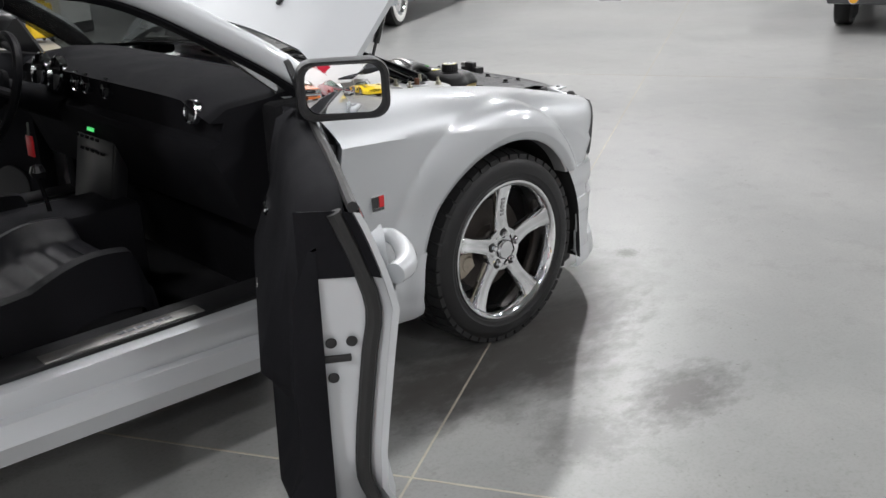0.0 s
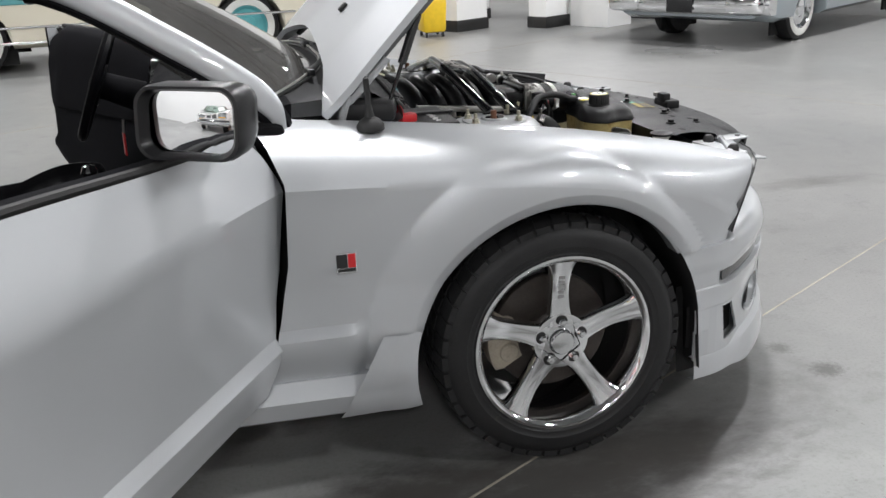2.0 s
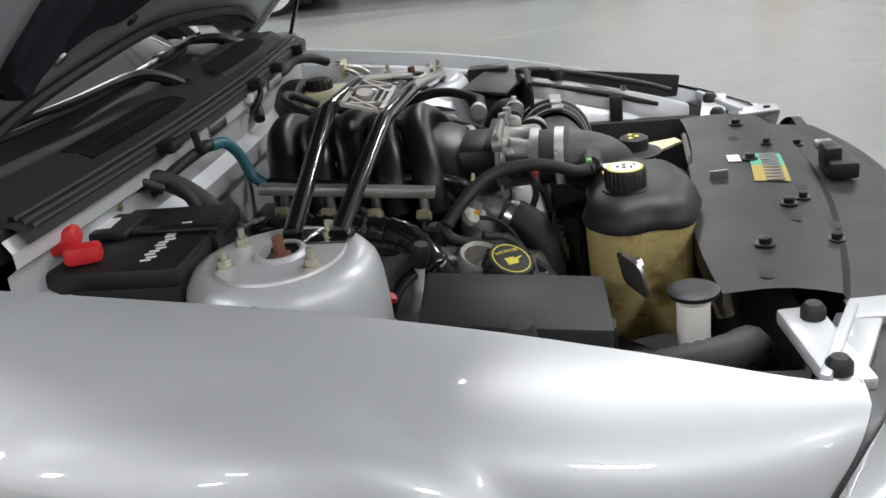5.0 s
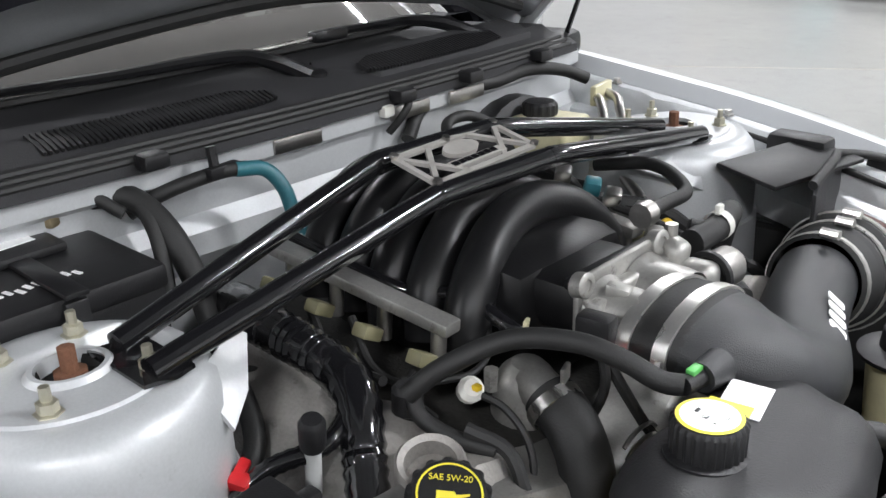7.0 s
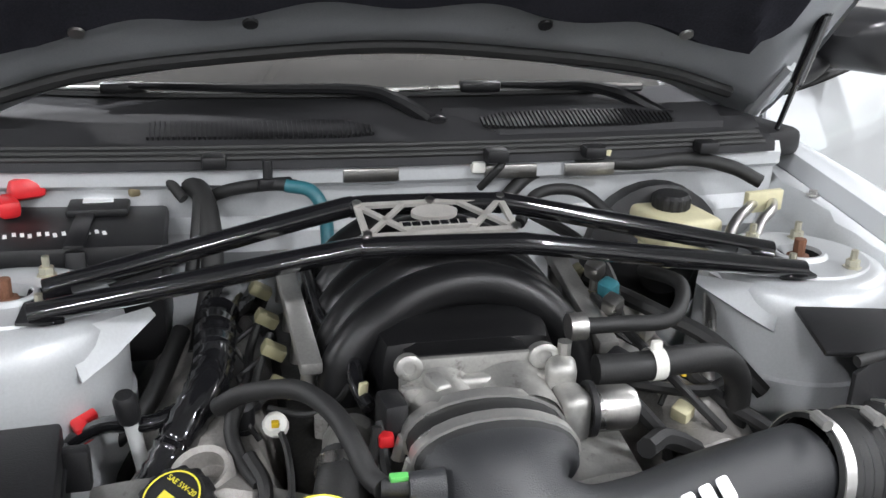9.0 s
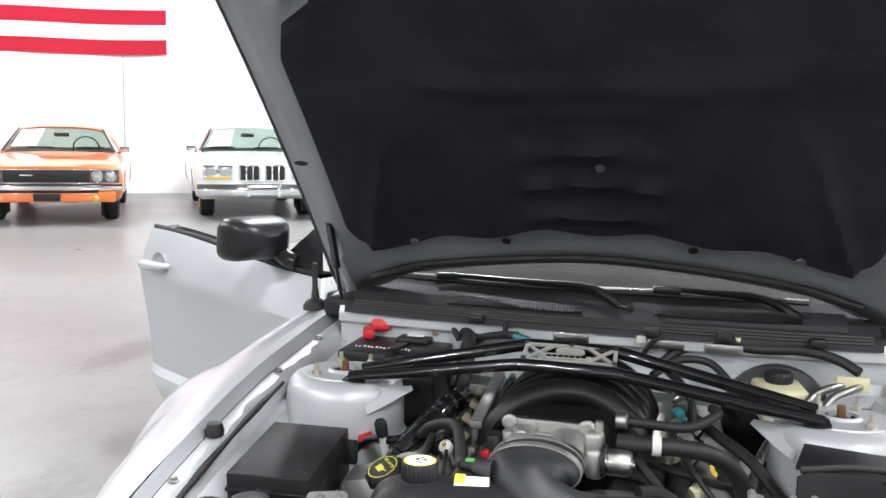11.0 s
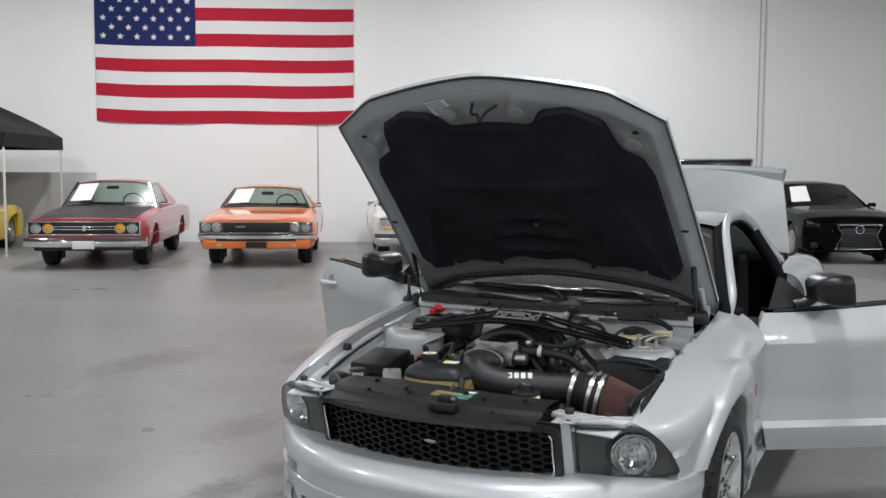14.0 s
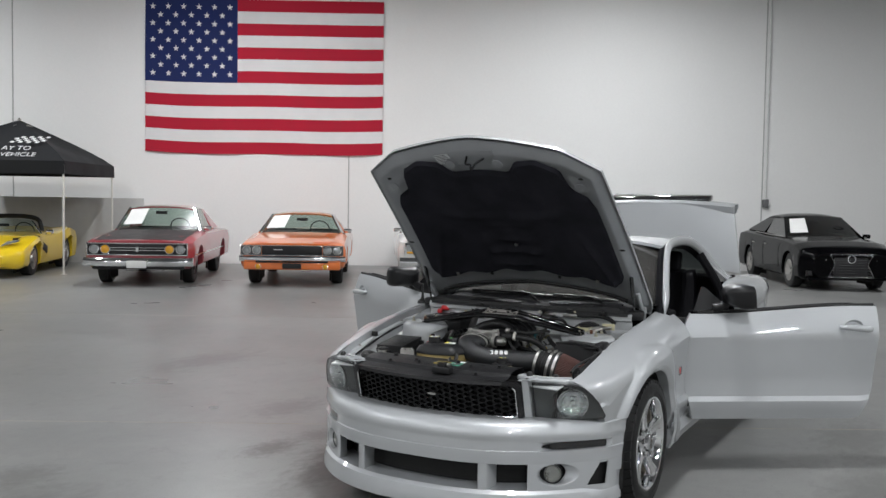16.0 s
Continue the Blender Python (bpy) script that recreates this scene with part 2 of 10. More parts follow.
ALU_GREY = surf("grey_valve_cover", (0.33, 0.315, 0.295), 0.52, 0.4, 0.22, 12, 220, bump=0.5, bump_scale=300, dirt=(0.15, 0.135, 0.12), dirt_at=0.62)
RUST = surf("rusty_steel", (0.18, 0.085, 0.05), 0.75, 0.3, 0.4, 40, 300, bump=0.5)
LEATHER = surf("black_leather", (0.0065, 0.0065, 0.0078), 0.42, 0, 0.25, 9, 150, bump=0.5, bump_scale=260, spec=0.07)
VINYL = surf("dark_grey_vinyl", (0.010, 0.010, 0.0115), 0.70, 0, 0.2, 7, 160, bump=0.4, bump_scale=500, spec=0.03)
FELT = surf("black_felt_pad", (0.028, 0.028, 0.034), 0.95, 0, 0.35, 5, 260, bump=0.5, bump_scale=350, spec=0.0)
CARPET = surf("black_carpet", (0.010, 0.010, 0.011), 0.95, 0, 0.4, 20, 500, bump=0.8, bump_scale=700, spec=0.1)
CLAMP = surf("bright_clamp_steel", (0.74, 0.73, 0.70), 0.30, 0.85, 0.10, 20, 200)
RED_PL = surf("red_plastic", (0.60, 0.02, 0.025), 0.38, 0, 0.12, 15, 200)
YELLOW_PL = surf("yellow_plastic", (0.75, 0.50, 0.02), 0.42, 0, 0.1, 15, 200)
CREAM_PL = surf("cream_plastic", (0.62, 0.58, 0.38), 0.42, 0, 0.10, 12, 150, dirt=(0.42, 0.37, 0.22), dirt_at=0.62)
AMBER_PL = surf("stained_translucent_plastic", (0.50, 0.40, 0.17), 0.36, 0, 0.25, 9, 120, dirt=(0.30, 0.19, 0.05), dirt_at=0.52)
WHITE_PL = surf("white_plastic", (0.72, 0.71, 0.66), 0.45, 0, 0.08, 15, 150)
TEAL_PL = surf("teal_hose", (0.03, 0.14, 0.17), 0.42, 0, 0.2, 12, 200)
WHITE_PRINT = surf("white_print", (0.80, 0.80, 0.80), 0.55, 0, 0.05, 20, 200)
YELLOW_PRINT = surf("yellow_print", (0.80, 0.70, 0.06), 0.5, 0, 0.05, 20, 200)
GREEN_PRINT = surf("green_print", (0.08, 0.33, 0.22), 0.5, 0, 0.05, 20, 200)
LENS_CLEAR = glass("clear_lens", (0.92, 0.94, 0.94), 0.03, 0.97, 1.40)
PANE = glass("window_glass", (0.55, 0.60, 0.58), 0.03, 0.30, 1.6, 0.09)
PANE_DARK = glass("tinted_glass", (0.35, 0.38, 0.37), 0.01, 0.30)
MIRROR = surf("mirror_glass", (0.88, 0.89, 0.9), 0.01, 1.0, 0.01, 3, 30, rough_var=0.05)

# ---- the hall: its axes are turned 30 degrees against the silver car ----


def hall_at(u, n, z=0.0, turn=0.0):
    """A pose in the hall: u along the flag wall, n out from it, heading out of the wall plus turn degrees."""
    p = V((-0.5 * u + 0.866 * n, 0.866 * u + 0.5 * n, z))
    return pose(p.x, p.y, p.z, 0, 0, 30 + turn)


def concrete_material():
    m = surf("polished_concrete", (0.236, 0.236, 0.230), 0.34, 0, 0.10, 0.55, 9, bump=0.035, bump_scale=14, rough_var=0.22, spec=0.36)
    nt = m.node_tree
    bs = nt.nodes["Principled BSDF"]
    base = bs.inputs["Base Color"].links[0].from_socket
    co = nt.nodes.new("ShaderNodeTexCoord")

    def noise_mask(scale, lo, hi, detail=5, rough=0.6, dist=0.0):
        n = nt.nodes.new("ShaderNodeTexNoise")
        n.inputs["Scale"].default_value, n.inputs["Detail"].default_value, n.inputs["Roughness"].default_value = scale, detail, rough
        n.inputs["Distortion"].default_value = dist
        nt.links.new(co.outputs["Object"], n.inputs["Vector"])
        r = nt.nodes.new("ShaderNodeMapRange")
        r.inputs["From Min"].default_value, r.inputs["From Max"].default_value = lo, hi
        nt.links.new(n.outputs["Fac"], r.inputs["Value"])
        return r.outputs[0]

    def mix(fac, a, b, top):
        mx = nt.nodes.new("ShaderNodeMix")
        mx.data_type = "RGBA"
        k = nt.nodes.new("ShaderNodeMath")
        k.operation = "MULTIPLY"
        nt.links.new(fac, k.inputs[0])
        k.inputs[1].default_value = top
        nt.links.new(k.outputs[0], mx.inputs["Factor"])
        nt.links.new(a, mx.inputs["A"])
        mx.inputs["B"].default_value = (*b, 1)
        return mx.outputs["Result"]

    out = mix(noise_mask(0.35, 0.45, 0.75), base, (0.16, 0.166, 0.166), 0.7)
    out = mix(noise_mask(2.2, 0.50, 0.80, 6, 0.7, 0.6), out, (0.28, 0.28, 0.27), 0.55)
    out = mix(noise_mask(5.0, 0.55, 0.85, 6, 0.7), out, (0.13, 0.13, 0.125), 0.8)
    out = mix(noise_mask(38.0, 0.70, 0.77, 2, 0.5), out, (0.11, 0.105, 0.10), 0.8)
    out = mix(noise_mask(80.0, 0.48, 0.80, 4, 0.75), out, (0.12, 0.118, 0.112), 0.5)

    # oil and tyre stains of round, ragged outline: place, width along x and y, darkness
    # those by the front wheel also paint in some of the car's shadow
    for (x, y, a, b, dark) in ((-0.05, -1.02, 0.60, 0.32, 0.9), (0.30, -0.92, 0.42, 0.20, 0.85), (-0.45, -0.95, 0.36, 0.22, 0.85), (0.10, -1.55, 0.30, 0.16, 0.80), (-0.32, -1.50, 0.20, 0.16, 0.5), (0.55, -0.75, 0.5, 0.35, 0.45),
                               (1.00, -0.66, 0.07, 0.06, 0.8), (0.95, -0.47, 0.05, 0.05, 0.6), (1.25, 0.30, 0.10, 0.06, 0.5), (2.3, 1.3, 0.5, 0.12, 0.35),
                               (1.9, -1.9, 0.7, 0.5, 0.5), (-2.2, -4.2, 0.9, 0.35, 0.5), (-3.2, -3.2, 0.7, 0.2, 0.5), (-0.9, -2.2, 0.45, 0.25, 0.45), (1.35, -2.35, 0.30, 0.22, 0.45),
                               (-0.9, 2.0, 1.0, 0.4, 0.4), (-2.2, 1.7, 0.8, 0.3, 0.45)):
        mp = nt.nodes.new("ShaderNodeMapping")
        mp.vector_type = "TEXTURE"
        mp.inputs["Location"].default_value = (x, y, 0)
        mp.inputs["Scale"].default_value = (a, b, 1)
        nt.links.new(co.outputs["Object"], mp.inputs["Vector"])
        nz = nt.nodes.new("ShaderNodeTexNoise")
        nz.inputs["Scale"].default_value, nz.inputs["Detail"].default_value, nz.inputs["Roughness"].default_value = 3.5, 9, 0.66
        nt.links.new(mp.outputs[0], nz.inputs["Vector"])
        ln = nt.nodes.new("ShaderNodeVectorMath")
        ln.operation = "LENGTH"
        nt.links.new(mp.outputs[0], ln.inputs[0])
        s = nt.nodes.new("ShaderNodeMath")
        s.operation = "MULTIPLY_ADD"
        nt.links.new(nz.outputs["Fac"], s.inputs[0])
        s.inputs[1].default_value = 2.0
        nt.links.new(ln.outputs["Value"], s.inputs[2])
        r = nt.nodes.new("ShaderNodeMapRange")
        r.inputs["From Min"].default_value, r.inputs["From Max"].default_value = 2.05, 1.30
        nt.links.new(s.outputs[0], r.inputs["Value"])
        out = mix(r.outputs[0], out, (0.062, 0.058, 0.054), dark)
    nt.links.new(out, bs.inputs["Base Color"])
    bs.inputs["Coat Weight"].default_value, bs.inputs["Coat Roughness"].default_value = 0.05, 0.22
    return m


CONCRETE = concrete_material()
JOINT = surf("joint_filler", (0.36, 0.33, 0.27), 0.7, 0, 0.2, 8, 90, dirt=(0.2, 0.18, 0.15))
WALL_PAINT = surf("white_wall_paint", (0.84, 0.84, 0.83), 0.72, 0, 0.03, 0.4, 20, bump=0.3, bump_scale=30)
GREY_STEEL = surf("grey_ceiling_deck", (0.24, 0.245, 0.25), 0.6, 0.0, 0.08, 1, 20)
JOIST = surf("grey_joist_paint", (0.14, 0.14, 0.145), 0.6, 0.1, 0.1, 3, 40)
BASE_BLACK = surf("black_baseboard", (0.02, 0.02, 0.02), 0.4, 0, 0.1, 4, 60)

U0, U1, N0, N1, HIGH = -24.0, 21.0, -17.8, 22.0, 8.4


def hall_pt(u, n, z):
    return V((-0.5 * u + 0.866 * n, 0.866 * u + 0.5 * n, z))


def slab(name, u0, u1, n0, n1, z0, z1, material, label, category):
    bm = B()
    add_box(bm, (u1 - u0, n1 - n0, z1 - z0), ((u0 + u1) / 2, 0, (z0 + z1) / 2))
    for v in bm.verts:
        u, n = v.co.x, (n0 + n1) / 2 + v.co.y
        v.co = hall_pt(u, n, v.co.z)
    return tagged(part(name, bm, material), label, category, kind="structure")


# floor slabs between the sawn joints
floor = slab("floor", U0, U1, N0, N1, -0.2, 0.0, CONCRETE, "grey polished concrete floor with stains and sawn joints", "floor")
for k, (u, n) in enumerate([(-0.71, None), (5.3, None), (-6.7, None), (-12.7, None), (11.3, None), (None, 5.0), (None, -1.35), (None, -7.5), (None, 11.2), (None, -13.7)]):
    bm = B()
    a, b = (hall_pt(u, N0, 0), hall_pt(u, N1, 0)) if n is None else (hall_pt(U0, n, 0), hall_pt(U1, n, 0))
    d = (b - a).normalized()
    s = d.cross(V((0, 0, 1))) * 0.0035
    top, low = V((0, 0, 0.0012)), V((0, 0, -0.01))
    add_grid(bm, [[a - s * 1.4 + low, a - s + top, a + s + top, a + s * 1.4 + low], [b - s * 1.4 + low, b - s + top, b + s + top, b + s * 1.4 + low]])
    part("joint", bm, JOINT, floor)

wall_flag = slab("wall_south", U0, U1, N0 - 0.25, N0, 0, HIGH, WALL_PAINT, "tall white tilt-up concrete wall with panel joints", "wall")
for u in (-18.4, -10.3, -2.25, 7.85, 15.9):
    bm = B()
    add_box(bm, (0.025, 0.02, HIGH - 0.02), (0, 0, HIGH / 2), bevel=0.004)
    bmesh.ops.transform(bm, matrix=hall_at(u, N0 + 0.004, 0, -90), verts=bm.verts)
    part("panel_joint", bm, surf("grey_sealant", (0.42, 0.42, 0.41), 0.7), wall_flag)
slab("wall_north", U0, U1, N1, N1 + 0.25, 0, HIGH, WALL_PAINT, "plain white hall wall", "wall")
slab("wall_west", U0 - 0.25, U0, N0 - 0.25, N1 + 0.25, 0, HIGH, WALL_PAINT, "plain white hall wall", "wall")
slab("wall_east", U1, U1 + 0.25, N0 - 0.25, N1 + 0.25, 0, HIGH, WALL_PAINT, "plain white hall wall", "wall")
ceiling = slab("ceiling", U0 - 0.25, U1 + 0.25, N0 - 0.25, N1 + 0.25, HIGH, HIGH + 0.2, GREY_STEEL, "grey corrugated steel roof deck", "ceiling")

# open-web roof joists
for k in range(9):
    n = N0 + 2.4 + k * 4.4
    bm = B()
    for z, s in ((HIGH - 0.10, 0.09), (HIGH - 0.75, 0.08)):
        add_box(bm, (U1 - U0 - 0.1, s, s), ((U0 + U1) / 2, 0, z))
    steps = 60
    for i in range(steps):
        ua, ub = U0 + (U1 - U0) * i / steps, U0 + (U1 - U0) * (i + 1) / steps
        za, zb = (HIGH - 0.74, HIGH - 0.11) if i % 2 else (HIGH - 0.11, HIGH - 0.74)
        add_rod(bm, (ua, 0, za), (ub, 0, zb), 0.02, n=5)
    for v in bm.verts:
        v.co = hall_pt(v.co.x, n + v.co.y, v.co.z)
    tagged(part("roof_joist", bm, JOIST, weld=False), "grey open-web steel roof joist under the deck", "joist", "roof joists", "structure")

# high-bay lamps
LAMP_GLOW = surf("lamp_glow", (0.9, 0.9, 0.9), 0.5, emit=LAMP_TINT, power=14.0)
lamp_first = None
LAMP_ROWS = {-13.4: (-13.0, -4.5, 4.0), -8.6: (-9.5, 1.0, 11.5), 1.3: (-9.5, 0.5, 10.5), 7.2: (-8.5, 1.2, 11.0), 13.2: (-16.65, -8.15, 0.35, 8.85)}
for (u, n) in [(u, n) for n in LAMP_ROWS for u in LAMP_ROWS[n]]:
    lamp = thing("high_bay_lamp", "white high-bay lamp hanging under the roof deck", "ceiling lamp", "high-bay lamps", hall_at(u, n, HIGH - 1.3))
    if lamp_first is None:
        bm = B()
        add_box(bm, (1.22, 0.44, 0.07), (0, 0, 0.035), bevel=0.01)
        body = part("housing", bm, WHITE_PL, lamp)
        bm = B()
        add_box(bm, (1.16, 0.38, 0.008), (0, 0, -0.0045))
        glow = part("diffuser", bm, LAMP_GLOW, lamp)
        bm = B()
        add_rod(bm, (0, 0, 0.07), (0, 0, 1.29), 0.006, n=6)
        cable = part("cable", bm, JOIST, lamp)
        lamp_first = (body, glow, cable)
    else:
        for o in lamp_first:
            c = o.copy()
            scene.collection.objects.link(c)
            c.parent = lamp
    lit = bpy.data.lights.new("lamp", "AREA")
    lit.shape, lit.size, lit.size_y = "RECTANGLE", 1.16, 0.38
    lit.energy, lit.color = LAMP_WATTS, LAMP_TINT
    lo = new("lamp_light", lit)
    lo.matrix_basis = hall_at(u, n, HIGH - 1.318)
    lo.parent = None

# ---- the silver coupe: front axle over the origin, nose towards +x, its left side towards +y ----
car = thing("sports_coupe", "silver two-door muscle coupe with hood, doors and trunk open", "car")

W_KEYS = [(0.75, 0.765), (0.6, 0.812), (0.45, 0.846), (0.3, 0.876), (0.0, 0.905), (-0.4, 0.912), (-0.75, 0.912), (-1.5, 0.922), (-2.1, 0.93), (-2.72, 0.935), (-3.2, 0.905), (-3.55, 0.85), (-3.75, 0.76)]
ZT_KEYS = [(0.75, 0.715), (0.62, 0.746), (0.45, 0.80), (0.25, 0.848), (0.0, 0.893), (-0.45, 0.945), (-0.85, 0.985)]
YT_KEYS = [(0.75, 0.66), (0.62, 0.695), (0.45, 0.70), (0.25, 0.705), (0.0, 0.715), (-0.45, 0.715), (-0.85, 0.70)]
ZC_KEYS = [(0.75, 0.565), (0.6, 0.602), (0.45, 0.668), (0.3, 0.722), (0.0, 0.785), (-0.5, 0.828), (-0.85, 0.842), (-2.2, 0.86), (-3.0, 0.90), (-3.75, 0.92)]
AXLE_Z, ARCH = 0.335, 0.400
RIB = 0.482
SEAM_Z = 0.549


def soft_keys(keys, x, w=0.10):
    return sum(lerp_keys(keys, x + d * w) for d in (-1, -0.5, 0, 0.5, 1)) / 5


def side_y(x, z, arch_x=0.0):
    """Half width of the body's side at a place, with its creases and the wheel flare."""
    w = soft_keys(W_KEYS, x)
    zc = soft_keys(ZC_KEYS, x)
    inset = 0.014 + 0.020 * smooth01((0.45 - x) / 0.3)
    step = (inset - 0.014) * (smooth01((-0.50 - x) / 0.07) if x > -1 else 1.0)
    if z > zc:
        y = w
    elif z > RIB:
        f = (zc - z) / (zc - RIB)
        y = w - inset * min(1, f * 1.35) ** (0.9 + 0.4 * smooth01((x + 0.75) / 0.5))
    elif z > RIB - 0.022:
        y = w - inset + step * (RIB - z) / 0.022
    elif z > 0.30:
        y = w - inset + step - 0.042 * smooth01((RIB - 0.022 - z) / 0.16)
    else:
        y = w - inset + step - 0.042
    y -= soften_at(x) * math.exp(-((z - zc) / 0.065) ** 2)
    return y + flare(x, z, arch_x)


def soften_at(x):
    """How far the shoulder crease is rounded off towards the nose."""
    return 0.003 * smooth01((x + 0.20) / 0.35)


def flare(x, z, arch_x=0.0):
    """The wheel arch's raised ring: a clear outer edge, then a swell down to the lip."""
    r = math.hypot(x - arch_x, z - AXLE_Z)
    fade = smooth01((z - 0.22) / 0.12)
    d = x - arch_x
    r_out = 0.525 - 0.053 * smooth01(d / 0.36) + 0.035 * math.exp(-((d + 0.30) / 0.16) ** 2)
    rise = min(1.0, max(0.0, (r_out - r) / (r_out - 0.405)))
    roll = max(0.0, (ARCH + 0.024 - r) / 0.024)
    return fade * (0.036 * (1 - (1 - rise) ** 2.5) - 0.013 * roll)


def side_section(x, z0, n_low=44, n_top=14, arch_x=0.0):
    zc, zt, yt = soft_keys(ZC_KEYS, x), soft_keys(ZT_KEYS, x), soft_keys(YT_KEYS, x)
    low = [V((x, side_y(x, z0 + (zc - z0) * k / n_low, arch_x), z0 + (zc - z0) * k / n_low)) for k in range(n_low + 1)]
    soften = soften_at(x)
    yc = low[-1].y + soften - flare(x, zc, arch_x)
    top = []
    for k in range(1, n_top + 1):
        t = k / n_top
        z = zc + (zt - zc) * (1 - (1 - t) ** 1.5)
        a = 0.48 - 0.38 * smooth01((x + 0.62) / 0.4)
        y = yc - (yc - yt) * (a * t + (1 - a) * t * t) - soften * math.exp(-((z - zc) / 0.065) ** 2) * (1 - t)
        slope = V((1.5 * (zt - zc) * math.sqrt(1 - t), (yc - yt) * (a + 2 * (1 - a) * t))).normalized()
        f = flare(x, z, arch_x)
        top.append(V((x, y + f * slope.x, z + f * slope.y * smooth01(t / 0.25))))
    return low + top


GAP_X = [(0.30, -0.79), (0.36, -0.772), (0.50, -0.727), (0.65, -0.697), (0.85, -0.69), (0.93, -0.72), (0.985, -0.76)]


LAMP_LINE = [(0.549, 0.510), (0.578, 0.518), (0.602, 0.530), (0.645, 0.556), (0.69, 0.590), (0.722, 0.617), (0.746, 0.636)]   # the fender's edge at the headlamp: height, x


def fender_mesh():
    bm = B()
    # behind the wheel, up to the curved door gap
    rows = []
    for k in range(25):
        f = k / 24
        line = []
        for p in side_section(-0.745 + (0.745 - ARCH) * f, 0.30):
            x = lerp_keys(GAP_X, p.z) * (1 - f) - ARCH * f
            zc = soft_keys(ZC_KEYS, x)
            line.append(V((x, side_y(x, p.z) if p.z < zc else p.y, p.z)))
        rows.append(line)
    gap = rows[0]
    add_grid(bm, rows)
    # over the wheel
    n = 72
    a1 = math.asin((SEAM_Z - AXLE_Z) / ARCH)
    rim = []
    rows = []
    for k in range(n + 1):
        a = math.pi + (a1 - math.pi) * k / n
        x, z = ARCH * math.cos(a), AXLE_Z + ARCH * math.sin(a)
        rim.append((x, z))
        rows.append(side_section(x, z))
    add_grid(bm, rows)
    # ahead of the wheel, up to the slanted edge at the headlamp
    x0 = rim[-1][0]
    rows = []
    for k in range(15):
        sec = side_section(x0 + (0.602 - x0) * k / 14, SEAM_Z)
        line = []
        for p in sec:
            x = x0 + (lerp_keys(LAMP_LINE, p.z) - x0) * k / 14
            zc = soft_keys(ZC_KEYS, x)
            y = side_y(x, p.z) if p.z < zc else p.y
            line.append(V((x, y - 0.012 * (k / 14) ** 6, p.z)))
        rows.append(line)
    add_grid(bm, rows)
    add_grid(bm, [rows[-1], [p + V((-0.004, -0.012, 0)) for p in rows[-1]], [p + V((0.002, -0.035, 0)) for p in rows[-1]]])
    # rolled lip round the arch
    lip = []
    for x, z in rim:
        y = side_y(x, z)
        lip.append([V((x, y, z)), V((x * 0.985, y - 0.006, AXLE_Z + (z - AXLE_Z) * 0.985)), V((x * 0.985, y - 0.06, AXLE_Z + (z - AXLE_Z) * 0.985))])
    add_grid(bm, lip)
    # rolled edge at the door gap
    add_grid(bm, [gap, [p + V((0.003, -0.010, 0)) for p in gap], [p + V((0.02, -0.05, 0)) for p in gap]])
    # ledge inside the hood gap
    edge = [side_section(x, 0.5)[-1] for x in [-0.745 + 1.36 * k / 24 for k in range(25)]]
    add_grid(bm, [edge, [p + V((0, -0.006, -0.012)) for p in edge], [p + V((0, -0.012, -0.03)) for p in edge]])
    return bm


for mirrored in (True, False):
    bm = fender_mesh()
    if mirrored:
        mirror_y(bm)
    part("fender", bm, SILVER, car, "silver front fender with a flared wheel arch", sharp=28)
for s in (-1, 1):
    # near-black box fills the gap at the door hinge with painted shade
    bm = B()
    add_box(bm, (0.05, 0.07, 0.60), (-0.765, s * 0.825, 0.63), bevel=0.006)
    part("hinge_pillar", bm, DARK_VOID, car, "hinge pillar, black for the shade in the door gap")
    bm = B()
    add_box(bm, (0.16, 0.075, 0.70), (-0.745, s * 0.757, 0.62), bevel=0.02)
    part("kick_panel", bm, CARPET, car, "black trim at the end of the dashboard")


# rocker with its side skirt
def skirt_mesh():
    bm = B()
    rows = []
    for k in range(97):
        x = -0.40 - 1.955 * k / 96
        w = soft_keys(W_KEYS, x)
        up = 0.030 * (-0.45 - x)
        rows.append([V((x, w - d, z + up)) for d, z in ((0.075, 0.338), (0.040, 0.334), (0.032, 0.322), (0.014, 0.290), (0.020, 0.272), (0.032, 0.238), (0.050, 0.226), (0.25, 0.232))])
    add_grid(bm, rows)
    a = rows[0]
    bm.faces.new([bm.verts.new(p) for p in a])
    return bm


for mirrored in (True, False):
    bm = skirt_mesh()
    if mirrored:
        mirror_y(bm)
    part("side_skirt", bm, SILVER, car, "silver side skirt with a raised front end", sharp=30)

# raised front end of each skirt, behind the wheel
for s in (-1, 1):
    bm = B()
    rows = []
    for i in range(9):
        z = 0.226 + (0.446 - 0.226) * i / 8
        xl = lerp_keys([(0.226, -0.60), (0.318, -0.550), (0.430, -0.492), (0.446, -0.484)], z)
        xr = -math.sqrt(ARCH ** 2 - (z - AXLE_Z) ** 2) - 0.002
        rows.append([V((xl + (xr - xl) * k / 8, s * (max(side_y(xl + (xr - xl) * k / 8, 0.40) + 0.016, soft_keys(W_KEYS, -0.5) - 0.004) - 0.012 * smooth01((0.34 - z) / 0.06) - 0.02 * smooth01((0.262 - z) / 0.04)), z)) for k in range(9)])
    add_grid(bm, rows)
    bmesh.ops.solidify(bm, geom=bm.faces[:], thickness=0.014)
    part("skirt_end", bm, SILVER, car, "raised silver end of the side skirt", sharp=30)

